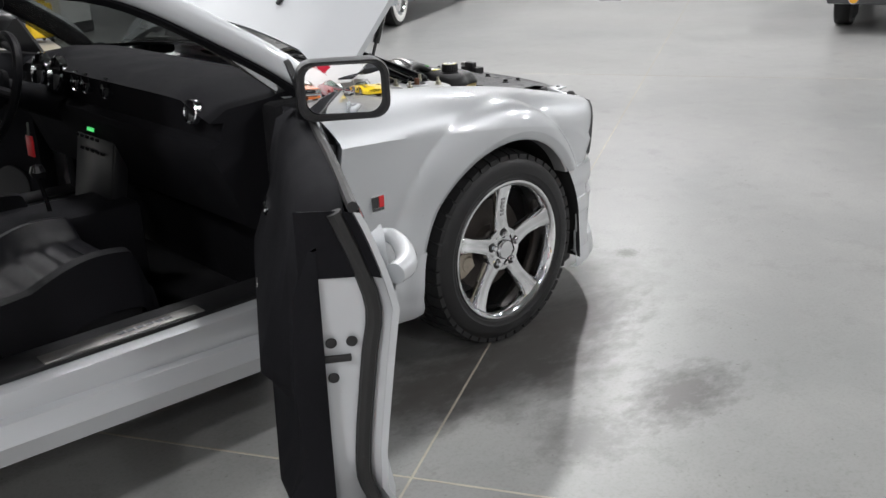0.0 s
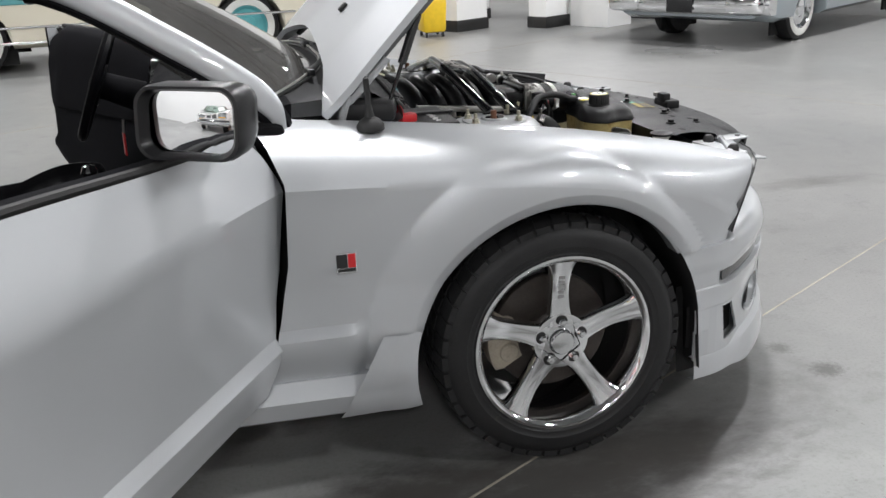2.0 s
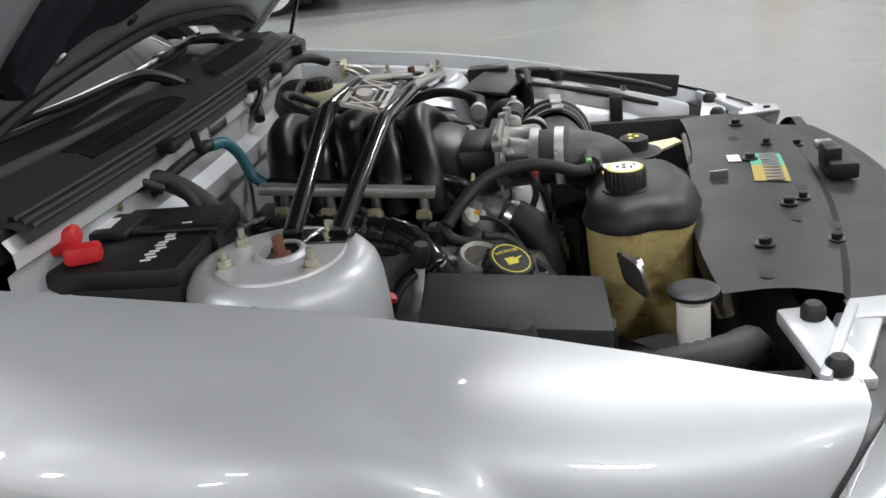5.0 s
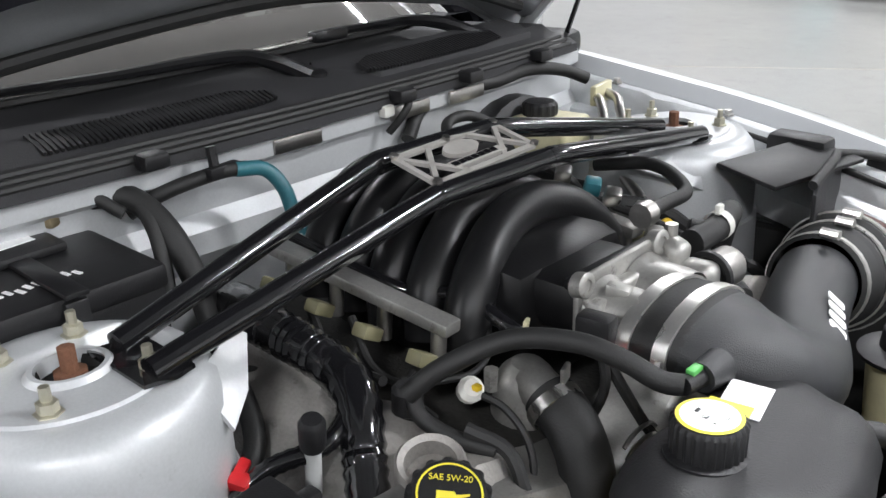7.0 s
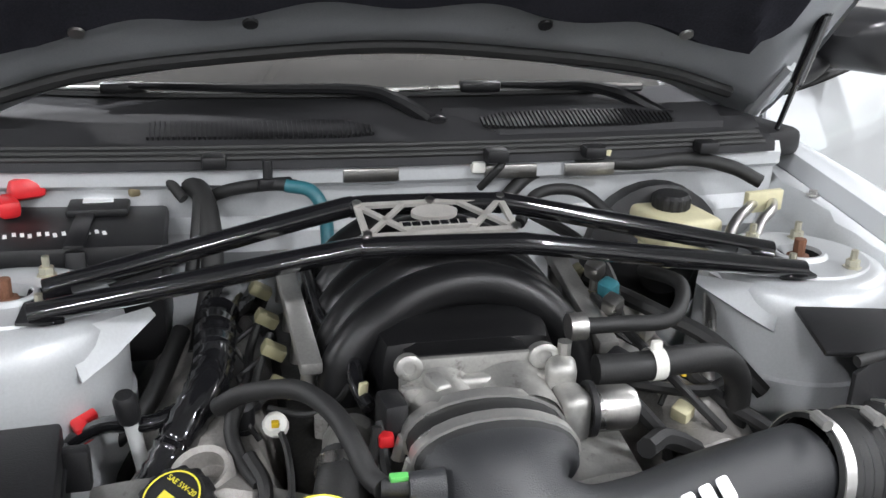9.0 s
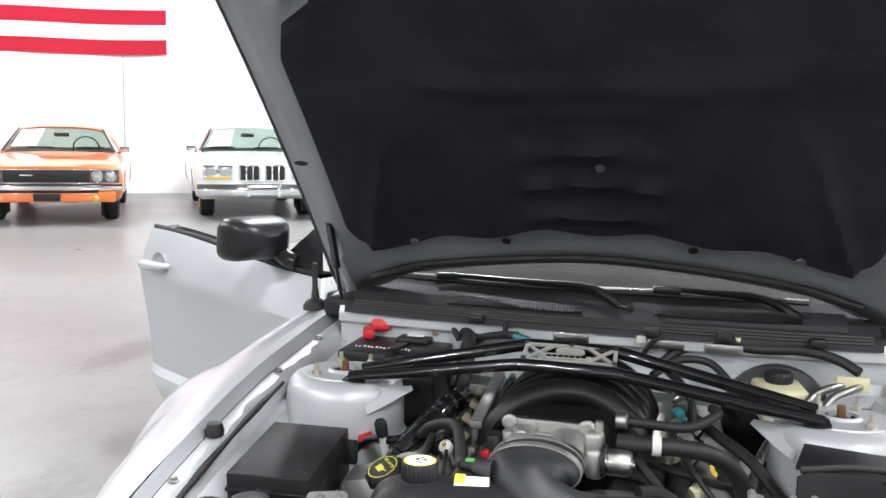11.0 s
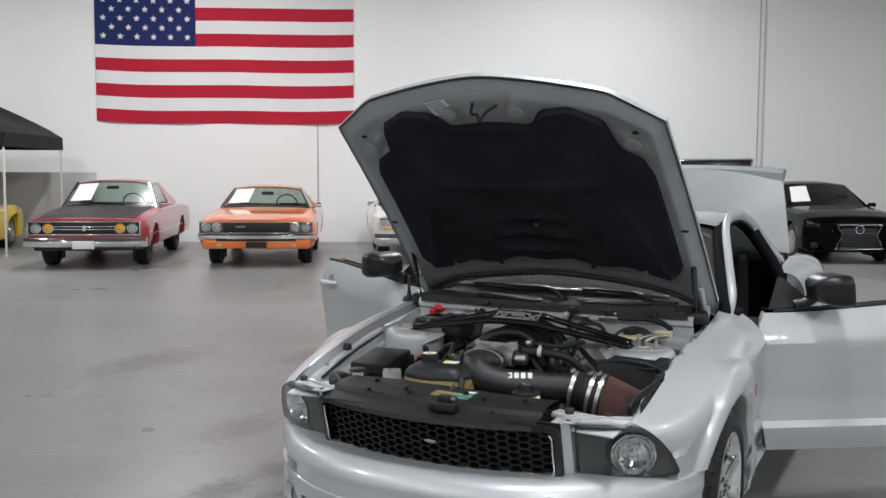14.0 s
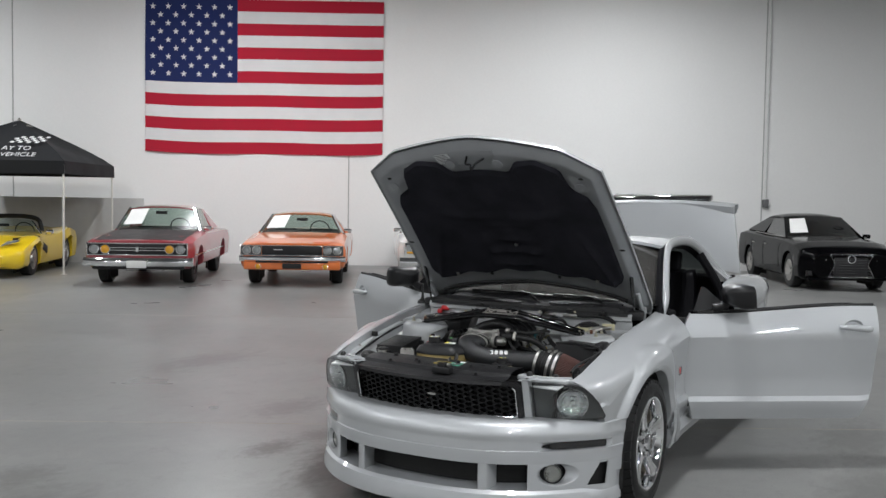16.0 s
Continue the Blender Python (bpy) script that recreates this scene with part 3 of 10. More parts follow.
# inner sills, floor pan and the wheel housings
for s in (-1, 1):
    bm = B()
    add_box(bm, (1.62, 0.12, 0.16), (-1.56, s * 0.79, 0.355), bevel=0.022)
    part("inner_sill", bm, SILVER, car, "silver painted door sill")
    bm = B()
    add_box(bm, (1.60, 0.125, 0.014), (-1.56, s * 0.742, 0.441), bevel=0.005)
    part("sill_trim", bm, BLACK_PL, car, "black plastic sill trim")
    bm = B()
    add_box(bm, (0.44, 0.055, 0.004), (-1.33, s * 0.772, 0.450), bevel=0.0015)
    plate = part("sill_plate", bm, STEEL, car, "brushed steel sill plate")
    bm = B()
    add_bars(bm, 0.16, 0.016, 6, pose(-1.27, s * 0.772, 0.452, 0, 0, 0), 0.0012)
    part("plate_bars", bm, JOIST, plate)
    # plain black sheet closes the wheel well, standing for its shade
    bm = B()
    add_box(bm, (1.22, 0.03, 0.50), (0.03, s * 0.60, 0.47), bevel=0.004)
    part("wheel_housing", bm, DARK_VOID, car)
bm = B()
add_box(bm, (1.55, 1.50, 0.03), (-1.50, 0, 0.27))
part("floor_pan", bm, CARPET, car, "black carpeted floor pan")
bm = B()
add_box(bm, (1.1, 1.18, 0.02), (0.05, 0, 0.22))
part("undertray", bm, DARK_VOID, car)

# ---- nose ----
def nose_x(y, reach=0.93, corner=0.47):
    """The nose's plan: how far forward it comes at a half width."""
    f = min(1.0, abs(y) / 0.86)
    return reach - (reach - corner) * f ** 2.6


def bumper_plan(z, n=30, fine=1):
    """Half of the bumper's plan at a height, from the middle to the wheel arch: point, outward direction, share of the side."""
    edge = math.sqrt(ARCH ** 2 - (z - AXLE_Z) ** 2) if z > AXLE_Z else ARCH
    pts = [(nose_x(0.80 * i / n, 0.945, 0.47), 0.80 * i / n) for i in range(n + 1)]
    pts += [(0.530, 0.816), (0.505, 0.8295), (0.478, 0.840), (0.45, 0.848)]
    pts += [(0.45 + (edge - 0.45) * k / 4, 0.848 + (0.018 if z > 0.3 else 0.010) * k / 4) for k in (1, 2, 3, 4)]
    pts = [(a[0] + (b[0] - a[0]) * k / fine, a[1] + (b[1] - a[1]) * k / fine) for a, b in zip(pts, pts[1:]) for k in range(fine)] + [pts[-1]]
    out = []
    for i, (x, y) in enumerate(pts):
        xa, ya = pts[max(i - 1, 0)]
        xb, yb = pts[min(i + 1, len(pts) - 1)]
        t = V((xb - xa, yb - ya, 0)).normalized()
        out.append((x, y, V((t.y, -t.x, 0)), smooth01((0.62 - x) / 0.09)))
    return out


def bumper_shell(rows, y_from=0.0, skip=None, fine=1):
    """A sheet round one half of the bumper. rows: front height, side height, front offset, side offset."""
    bm = B()
    grid = []
    for zf, zs, of, os_ in rows:
        line = []
        for x, y, nrm, f in bumper_plan(zs, 30, fine):
            if y < y_from - 1e-6:
                continue
            z = zf + (zs - zf) * f
            o = of + (os_ - of) * f
            if 0.428 < z < 0.469 and 0.575 < y < 0.838 and x > 0.49:
                o -= 0.020 * smooth01((y - 0.575) / 0.04)
            line.append(V((x, y, z)) + nrm * o)
        grid.append(line)
    if skip is None:
        add_grid(bm, grid)
    else:
        vs = [[bm.verts.new(p) for p in line] for line in grid]
        for i in range(len(vs) - 1):
            for j in range(len(vs[0]) - 1):
                c = (grid[i][j] + grid[i + 1][j + 1]) / 2
                if not skip(c):
                    bm.faces.new((vs[i][j], vs[i][j + 1], vs[i + 1][j + 1], vs[i + 1][j]))
    return bm


def both_halves(make):
    bm = make()
    other = make()
    mirror_y(other)
    me = bpy.data.meshes.new("half")
    other.to_mesh(me)
    bm.from_mesh(me)
    bpy.data.meshes.remove(me)
    bmesh.ops.remove_doubles(bm, verts=bm.verts, dist=0.0004)
    return bm


COVER = [(0.566, 0.550, -0.24, -0.05), (0.565, 0.5495, -0.12, -0.010), (0.563, 0.549, -0.06, -0.004), (0.557, 0.547, -0.032, 0.0), (0.543, 0.535, -0.014, 0.0), (0.525, 0.52, -0.004, 0.001), (0.509, 0.505, 0.002, 0.003),
         (0.494, 0.49, 0.003, 0.004), (0.482, 0.479, -0.003, 0.001), (0.4705, 0.4705, -0.004, 0.0), (0.466, 0.466, -0.004, 0.0), (0.448, 0.448, -0.004, 0.0), (0.431, 0.431, -0.004, 0.0), (0.427, 0.427, 0.000, 0.004), (0.416, 0.416, 0.000, 0.003),
         (0.404, 0.404, -0.001, 0.001), (0.388, 0.388, -0.003, 0.0), (0.372, 0.372, -0.005, 0.0), (0.366, 0.366, -0.006, 0.0), (0.363, 0.363, -0.05, -0.002)]
bumper_bar = part("bumper_cover", both_halves(lambda: bumper_shell(COVER)), SILVER, car, "silver front bumper cover", sharp=35)
LIP = [(0.243, 0.222, -0.13, -0.02), (0.243, 0.222, -0.05, -0.004), (0.240, 0.222, -0.008, 0.0), (0.225, 0.212, 0.010, 0.003), (0.19, 0.19, 0.018, 0.005), (0.158, 0.168, 0.022, 0.006), (0.145, 0.160, 0.020, 0.005), (0.138, 0.156, -0.05, -0.02)]
part("front_lip", both_halves(lambda: bumper_shell(LIP)), SILVER, car, "silver chin spoiler lip", sharp=35)
# black sheet stands for the shaded depth of the lower intakes
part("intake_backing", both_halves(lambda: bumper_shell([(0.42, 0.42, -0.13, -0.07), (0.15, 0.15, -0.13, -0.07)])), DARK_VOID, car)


def in_vent(c):
    f = (c.z - 0.25) / 0.108
    return 0 < f < 1 and 0.514 - 0.014 * f < c.x < 0.596 - 0.052 * f


FOG_Y, FOG_Z = 0.650, 0.313


def in_fog(c, k=0.93):
    return ((c.y - FOG_Y) / (0.082 * k)) ** 2 + ((c.z - FOG_Z) / (0.054 * k)) ** 2 < 1


CORNER = [(z, z, -0.006, -0.001) for z in [0.215 + 0.155 * k / 52 for k in range(53)]]
for s in (-1, 1):
    bm = B()
    rows = []
    for k in range(5):
        z = 0.235 + 0.135 * k / 4
        rows.append([V((nose_x(y, 0.935 - d, 0.47), s * y, z)) for y, d in ((0.318, 0.10), (0.320, 0.006), (0.325, 0.0), (0.360, 0.0), (0.366, 0.006), (0.372, 0.10))])
    add_grid(bm, rows)
    part("bumper_post", bm, SILVER, car, "upright post between the lower intakes", sharp=40)
    bm = bumper_shell(CORNER, 0.54, lambda c: in_vent(c) or in_fog(c), 10)
    thicken(bm, 0.006)
    add_grid(bm, [[V((nose_x(y, 0.937 - d, 0.47), y, z)) for y, d in ((0.535, 0.09), (0.535, 0.004), (0.545, 0.0))] for z in (0.225, 0.30, 0.368)])
    if s < 0:
        mirror_y(bm)
    corner_piece = part("bumper_corner", bm, SILVER, car, "silver bumper corner with a round fog lamp", sharp=35)
    # fog lamp deep in an oval dish
    n = V((0.84, s * 0.54, 0)).normalized()
    bm = B()
    rows = []
    for k in range(40):
        a = 2 * math.pi * k / 40
        line = []
        for q, r, deep in ((1.0, 0.0, -0.001), (0.95, 0.0, 0.001), (0.5, 0.024, 0.024), (0.0, 0.049, 0.036), (0.0, 0.049, 0.05)):
            y, z = FOG_Y + (0.082 * q + r) * math.cos(a), FOG_Z + (0.054 * q + r * (1 - 0.25 * q)) * math.sin(a)
            y -= 0.012 * (1 - q)
            line.append(V((nose_x(y, 0.945, 0.47) - 0.006, s * y, z)) - n * deep)
        rows.append(line)
    add_grid(bm, rows, close_u=True)
    part("fog_recess", bm, SILVER, corner_piece, "oval dish round the fog lamp")
    yy = FOG_Y - 0.012
    m = axis_frame(V((nose_x(yy, 0.945, 0.47) - 0.006, s * yy, FOG_Z)) - n * 0.046, (n + V((0.25, 0, 0))).normalized())
    bm = B()
    add_lathe(bm, [(0.050, 0.010), (0.050, 0.024), (0.043, 0.027), (0.041, 0.016)], m, 28, caps=False)
    part("fog_bezel", bm, BLACK_SAT, corner_piece, "black fog lamp bezel")
    bm = B()
    add_lathe(bm, [(0.042, 0.022), (0.034, 0.010), (0.0001, 0.004)], m, 28, caps=False)
    part("fog_reflector", bm, STEEL, corner_piece, "chrome fog lamp reflector")
    bm = B()
    add_lathe(bm, [(0.042, 0.023), (0.030, 0.028), (0.0001, 0.031)], m, 28, caps=False)
    part("fog_lens", bm, LENS_CLEAR, corner_piece)
    # smoked marker lamp lying in its slot
    bm = B()
    rows = [[], []]
    for x, y, nrm, f in bumper_plan(0.448):
        if 0.585 < y < 0.838 and x > 0.488:
            h = 0.0165 * smooth01((y - 0.56) / 0.10)
            rows[0].append(V((x, y, 0.4485 - h)) + nrm * -0.012)
            rows[1].append(V((x, y, 0.4485 + h)) + nrm * -0.014)
    add_grid(bm, rows)
    if s < 0:
        mirror_y(bm)
    thicken(bm, 0.004)
    part("marker_lamp", bm, BLACK_GLOSS, bumper_bar, "smoked side marker lamp in a slot")
    # black sheet behind the vent ahead of the wheel, for its shaded inside
    bm = bumper_shell([(0.37, 0.37, -0.035, -0.035), (0.24, 0.24, -0.035, -0.035)], 0.74)
    if s < 0:
        mirror_y(bm)
    part("bumper_vent", bm, DARK_VOID, corner_piece, "black brake cooling vent")

# grille: frame, chrome pinstripe and honeycomb
GR_X = 0.868


def grille_x(y):
    return GR_X - 0.105 * (abs(y) / 0.48) ** 2.2


bm = B()
outline = rounded(0.95, 0.205, 0.03, 6, 0, 0.655)
inner = rounded(0.915, 0.165, 0.022, 6, 0, 0.655)
rows = [[V((grille_x(y) - 0.012, y, z)) for y, z in outline], [V((grille_x(y) + 0.008, y * 0.997, z)) for y, z in outline], [V((grille_x(y) + 0.008, y, z)) for y, z in inner], [V((grille_x(y) - 0.03, y, z)) for y, z in inner]]
add_grid(bm, rows, close_v=True)
grille = part("grille", bm, BLACK_SAT, car, "black honeycomb grille in a black frame")
bm = B()
loop = [(grille_x(y) + 0.004, y, z) for y, z in rounded(0.90, 0.152, 0.02, 6, 0, 0.655)]
for a, b in zip(loop, loop[1:] + loop[:1]):
    if abs(V(a).z - V(b).z) > 0.003 or V(a).z < 0.62:
        add_rod(bm, a, b, 0.0035, n=6)
part("grille_pinstripe", bm, CHROME, grille, "thin chrome line inside the frame", weld=False)
bm = B()
HA, HB = 0.0235, 0.0125


def hexagon(y, z, k):
    return [(y + k * HA * math.cos(radians(60 * i)), z + k * HB / 0.866 * math.sin(radians(60 * i))) for i in range(6)]


for row in range(15):
    z = 0.568 + HB * row
    y = -0.456 + (1.5 * HA if row % 2 else 0)
    while y < 0.458:
        outer, hexa = hexagon(y, z, 1.0), hexagon(y, z, 0.80)
        add_grid(bm, [[V((grille_x(p) - 0.022, p, q)) for p, q in outer], [V((grille_x(p) - 0.022, p, q)) for p, q in hexa], [V((grille_x(p) - 0.050, p, q)) for p, q in hexagon(y, z, 0.86)]], close_v=True)
        y += 3 * HA
part("grille_mesh", bm, surf("black_grille_plastic", (0.0075, 0.0075, 0.008), 0.5, 0, 0.2, 9, 200, spec=0.3), grille, "black honeycomb mesh", weld=False)["kind"] = "stuff"
bm = B()
add_box(bm, (0.01, 0.92, 0.20), (GR_X - 0.15, 0, 0.655))
part("grille_backing", bm, DARK_VOID, grille)
bm = B()
add_lathe(bm, [(0.024, 0.0), (0.024, 0.004), (0.019, 0.006), (0.0001, 0.006)], pose(GR_X - 0.016, 0.03, 0.668, 0, 90, 0) @ Matrix.Diagonal((0.3, 1, 1, 1)), 20)
part("grille_emblem", bm, STEEL, grille, "small oval grille emblem")

# the nose leans forward at its top
for o in [grille] + list(grille.children):
    for v in o.data.vertices:
        v.co.x -= 0.28 * (0.755 - v.co.z)
        v.co.z -= 0.014

# headlamps
LAMP_MASK = surf("dark_grey_lamp_housing", (0.050, 0.053, 0.054), 0.38, 0, 0.12, 12, 200)
for s in (-1, 1):
    def hp(y, z, d=0.0):
        x = 0.715 - (0.17 * ((y - 0.485) / 0.36) ** 2 if y > 0.485 else 0.0)
        return V((x + d - 0.315 * (0.735 - z), s * y, z))

    outline = [(0.515, 0.564), (0.62, 0.562), (0.73, 0.564), (0.808, 0.568), (0.817, 0.578), (0.812, 0.602), (0.797, 0.645), (0.773, 0.690), (0.746, 0.722), (0.715, 0.737), (0.60, 0.741), (0.515, 0.741)]
    bm = B()
    cy, cz = 0.64, 0.645
    ring = lambda k, d: [hp(cy + (y - cy) * k, cz + (z - cz) * k, d) for y, z in outline]
    add_grid(bm, [ring(0.995, -0.03), ring(0.995, 0.002), ring(0.985, 0.003), ring(0.96, -0.09)], close_v=True)
    back = [bm.verts.new(p) for p in ring(0.96, -0.095)]
    bm.faces.new(back)
    lamp = part("headlamp", bm, LAMP_MASK, car, "headlamp with a black inner housing and clear lens")
    bm = B()
    rows = []
    for k in range(40):
        a = 2 * math.pi * k / 40
        dy, dzz = math.cos(a), math.sin(a)
        far = 1.0
        for p, q in zip(outline, outline[1:] + outline[:1]):
            ey, ez = q[0] - p[0], q[1] - p[1]
            det = dy * ez - dzz * ey
            if abs(det) > 1e-9:
                t = ((p[0] - 0.676) * ez - (p[1] - 0.645) * ey) / det
                u = ((p[0] - 0.676) * dzz - (p[1] - 0.645) * dy) / det
                if t > 0 and -0.001 <= u <= 1.001:
                    far = min(far, t)
        r = min(0.080, far * 0.96)
        rows.append([hp(0.676 + dy * far * 0.99, 0.645 + dzz * far * 0.99, -0.006), hp(0.676 + dy * r, 0.645 + dzz * r, -0.016), hp(0.676 + dy * r, 0.645 + dzz * r, -0.05)])
    add_grid(bm, rows, close_u=True)
    part("lamp_mask", bm, LAMP_MASK, lamp, "matt black mask round the bowl")
    bm = B()
    loop = [hp(y, z, 0.003) for y, z in outline]
    for a, b in zip(loop, loop[1:] + loop[:1]):
        add_rod(bm, a, b, 0.0022, n=6)
    part("lamp_seal", bm, RUBBER, lamp, weld=False)
    c = hp(0.676, 0.645, -0.046)
    m = axis_frame(c, (1, s * 0.40, -0.22))
    bm = B()
    add_lathe(bm, [(0.075, 0.0), (0.075, 0.026), (0.071, 0.028), (0.068, 0.02), (0.058, 0.0), (0.034, -0.014), (0.0001, -0.02)], m, 40, caps=False)
    part("lamp_reflector", bm, CHROME, lamp, "chrome round headlamp bowl")
    bm = B()
    add_lathe(bm, [(0.016, -0.02), (0.017, 0.012), (0.010, 0.020), (0.0001, 0.022)], m, 18)
    part("bulb_shield", bm, CHROME, lamp)
    bm = B()
    for k in range(-3, 4):
        h = math.sqrt(0.068 ** 2 - (k * 0.018) ** 2)
        add_rod(bm, m @ V((k * 0.018, -h, 0.019)), m @ V((k * 0.018, h, 0.019)), 0.0016, n=5)
    part("lens_ribs", bm, LENS_CLEAR, lamp)
    bm = B()
    rows = []
    for i in range(9):
        z = 0.562 + (0.741 - 0.562) * i / 8
        y1 = lerp_keys([(0.553, 0.814), (0.602, 0.811), (0.645, 0.796), (0.69, 0.772), (0.722, 0.745), (0.742, 0.712)], z)
        rows.append([hp(0.502 + (y1 - 0.502) * k / 12, z, 0.004) for k in range(13)])
    add_grid(bm, rows)
    part("lens_cover", bm, LENS_CLEAR, lamp).visible_shadow = False
    # silver panel between grille and headlamp, and over it
    bm = B()
    add_grid(bm, [[V((grille_x(0.478) - 0.012 - 0.28 * (0.755 - z), s * 0.474, z)), V((0.738 - 0.315 * (0.735 - z), s * 0.486, z)), V((0.728 - 0.315 * (0.735 - z), s * 0.499, z)), V((0.64 - 0.315 * (0.735 - z), s * 0.503, z))] for z in (0.552, 0.60, 0.66, 0.72, 0.752)])
    part("grille_side_panel", bm, SILVER, car, "silver strip between grille and headlamp")
    bm = B()
    add_box(bm, (0.085, 0.055, 0.006), (0.705, s * 0.492, 0.753), (0, -4, 0), bevel=0.002)
    add_box(bm, (0.040, 0.21, 0.012), (0.650, s * 0.585, 0.746), (0, 0, s * 22), bevel=0.004)
    add_box(bm, (0.014, 0.20, 0.022), (0.632, s * 0.58, 0.752), (0, 0, s * 22), bevel=0.004)
    part("lamp_bracket", bm, SILVER, car, "bare silver lamp bracket on the radiator support")
    bm = B()
    add_rod(bm, (0.725, s * 0.492, 0.748), (0.725, s * 0.492, 0.760), 0.008, n=8)
    part("bracket_clip", bm, BLACK_PL, car)

# fender badge
for s in (-1, 1):
    bm = B()
    y = side_y(-0.56, 0.644) + 0.001
    add_box(bm, (0.050, 0.006, 0.052), (-0.560, s * (y + 0.002), 0.644), bevel=0.002)
    badge = part("fender_badge", bm, CHROME, car, "small square badge, black and red with a bright rim")
    bm = B()
    add_box(bm, (0.026, 0.003, 0.034), (-0.571, s * (y + 0.0055), 0.6495))
    part("badge_field", bm, BLACK_GLOSS, badge)
    bm = B()
    add_box(bm, (0.018, 0.003, 0.034), (-0.547, s * (y + 0.0055), 0.6495))
    part("badge_red_field", bm, RED_PL, badge)
    bm = B()
    add_box(bm, (0.043, 0.003, 0.007), (-0.560, s * (y + 0.0055), 0.6265))
    part("badge_strip", bm, BLACK_GLOSS, badge)

# aerial
bm = B()
add_lathe(bm, [(0.034, 0), (0.034, 0.012), (0.026, 0.024), (0.012, 0.032), (0.009, 0.05), (0.0075, 0.06), (0.0075, 0.125), (0.0001, 0.132)], axis_frame((-0.459, -0.772, 0.935), (-0.05, -0.05, 1)), 18)
part("aerial", bm, RUBBER, car, "stubby black rubber aerial")

# ---- hood, propped open ----
def hood_fall(v):
    """How far the skin has dropped from the middle to the edge: a low crown, then a folded flank."""
    a = abs(v)
    return 0.40 * (a / 0.72) ** 1.5 if a < 0.72 else 0.40 + 0.60 * (a - 0.72) / 0.28


def hood_pt(s, v, off=0.0):
    """Outer skin of the raised hood: s from the rear edge to the nose, v across; off: into the hood."""
    c = V((-0.500, 0, 1.118)).lerp(V((0.436, 0, 1.948)), s)
    e = V((-0.567, 0.740, 0.968)).lerp(V((0.292, 0.690, 1.775)), s)
    f = hood_fall(v)
    p = V((c.x + (e.x - c.x) * f, 0, c.z + (e.z - c.z) * f))
    p += V((-0.69, 0, 0.72)) * (0.020 * math.sin(min(1, s * 1.02) * math.pi) - off)
    p.y = v * (e.y - 0.03 * smooth01((0.06 - s) / 0.06))
    return p


def hood_skin(s0, s1, v0, v1, off, ns=24, nv=40, bm=None):
    bm = bm or B()
    add_grid(bm, [[hood_pt(s0 + (s1 - s0) * i / ns, v0 + (v1 - v0) * j / nv, off) for j in range(nv + 1)] for i in range(ns + 1)])
    return bm


bm = hood_skin(0, 1, -1, 1, 0.0)
ring = [hood_pt(0, -1 + 2 * j / 40) for j in range(41)] + [hood_pt(i / 24, 1) for i in range(1, 25)] + [hood_pt(1, 1 - 2 * j / 40) for j in range(1, 41)] + [hood_pt(1 - i / 24, -1) for i in range(1, 24)]
ring2 = [hood_pt(0, -1 + 2 * j / 40, 0.018) for j in range(41)] + [hood_pt(i / 24, 1, 0.018) for i in range(1, 25)] + [hood_pt(1, 1 - 2 * j / 40, 0.018) for j in range(1, 41)] + [hood_pt(1 - i / 24, -1, 0.018) for i in range(1, 24)]
add_grid(bm, [ring, ring2], close_v=True)
hood = part("hood", bm, SILVER, car, "silver hood propped wide open on gas struts", sharp=40)

# inner frame with a raised rim
bm = B()
NS, NV = 44, 64
rows = []
for i in range(NS + 1):
    s = i / NS
    line = []
    for j in range(NV + 1):
        v = -1 + 2 * j / NV
        edge = min(s, 1 - s) * 1.15, (1 - abs(v)) * 0.72
        d = min(edge)
        off = 0.0185 + 0.030 * smooth01((d - 0.018) / 0.03) - 0.006 * smooth01((d - 0.09) / 0.04)
        for (a, b, r) in ((0.885, 0.20, 0.05), (0.885, -0.20, 0.05), (0.845, 0.80, 0.055), (0.845, -0.80, 0.055)):
            q = math.hypot((s - a) * 1.28, (v - b) * 0.70) / r
            off += 0.020 * smooth01((1 - q) * 2.2)
        line.append(hood_pt(0.012 + 0.976 * s, v * 0.988, off))
    rows.append(line)
add_grid(bm, rows)
part("hood_inner_frame", bm, GREY_IN, hood, "grey pressed inner frame of the hood", sharp=60)


def pad_limits(v):
    """Rear and front edge of the sound pad at a width."""
    a = abs(v)
    front = 0.905 - 0.085 * smooth01((0.36 - a) / 0.14) + 0.0 - 0.135 * smooth01((a - 0.66) / 0.05) + 0.03 * math.exp(-((a - 0.5) / 0.1) ** 2)
    rear = 0.115 + 0.020 * math.sin(a * 9) ** 2 + 0.05 * smooth01((a - 0.72) / 0.1)
    return rear, front


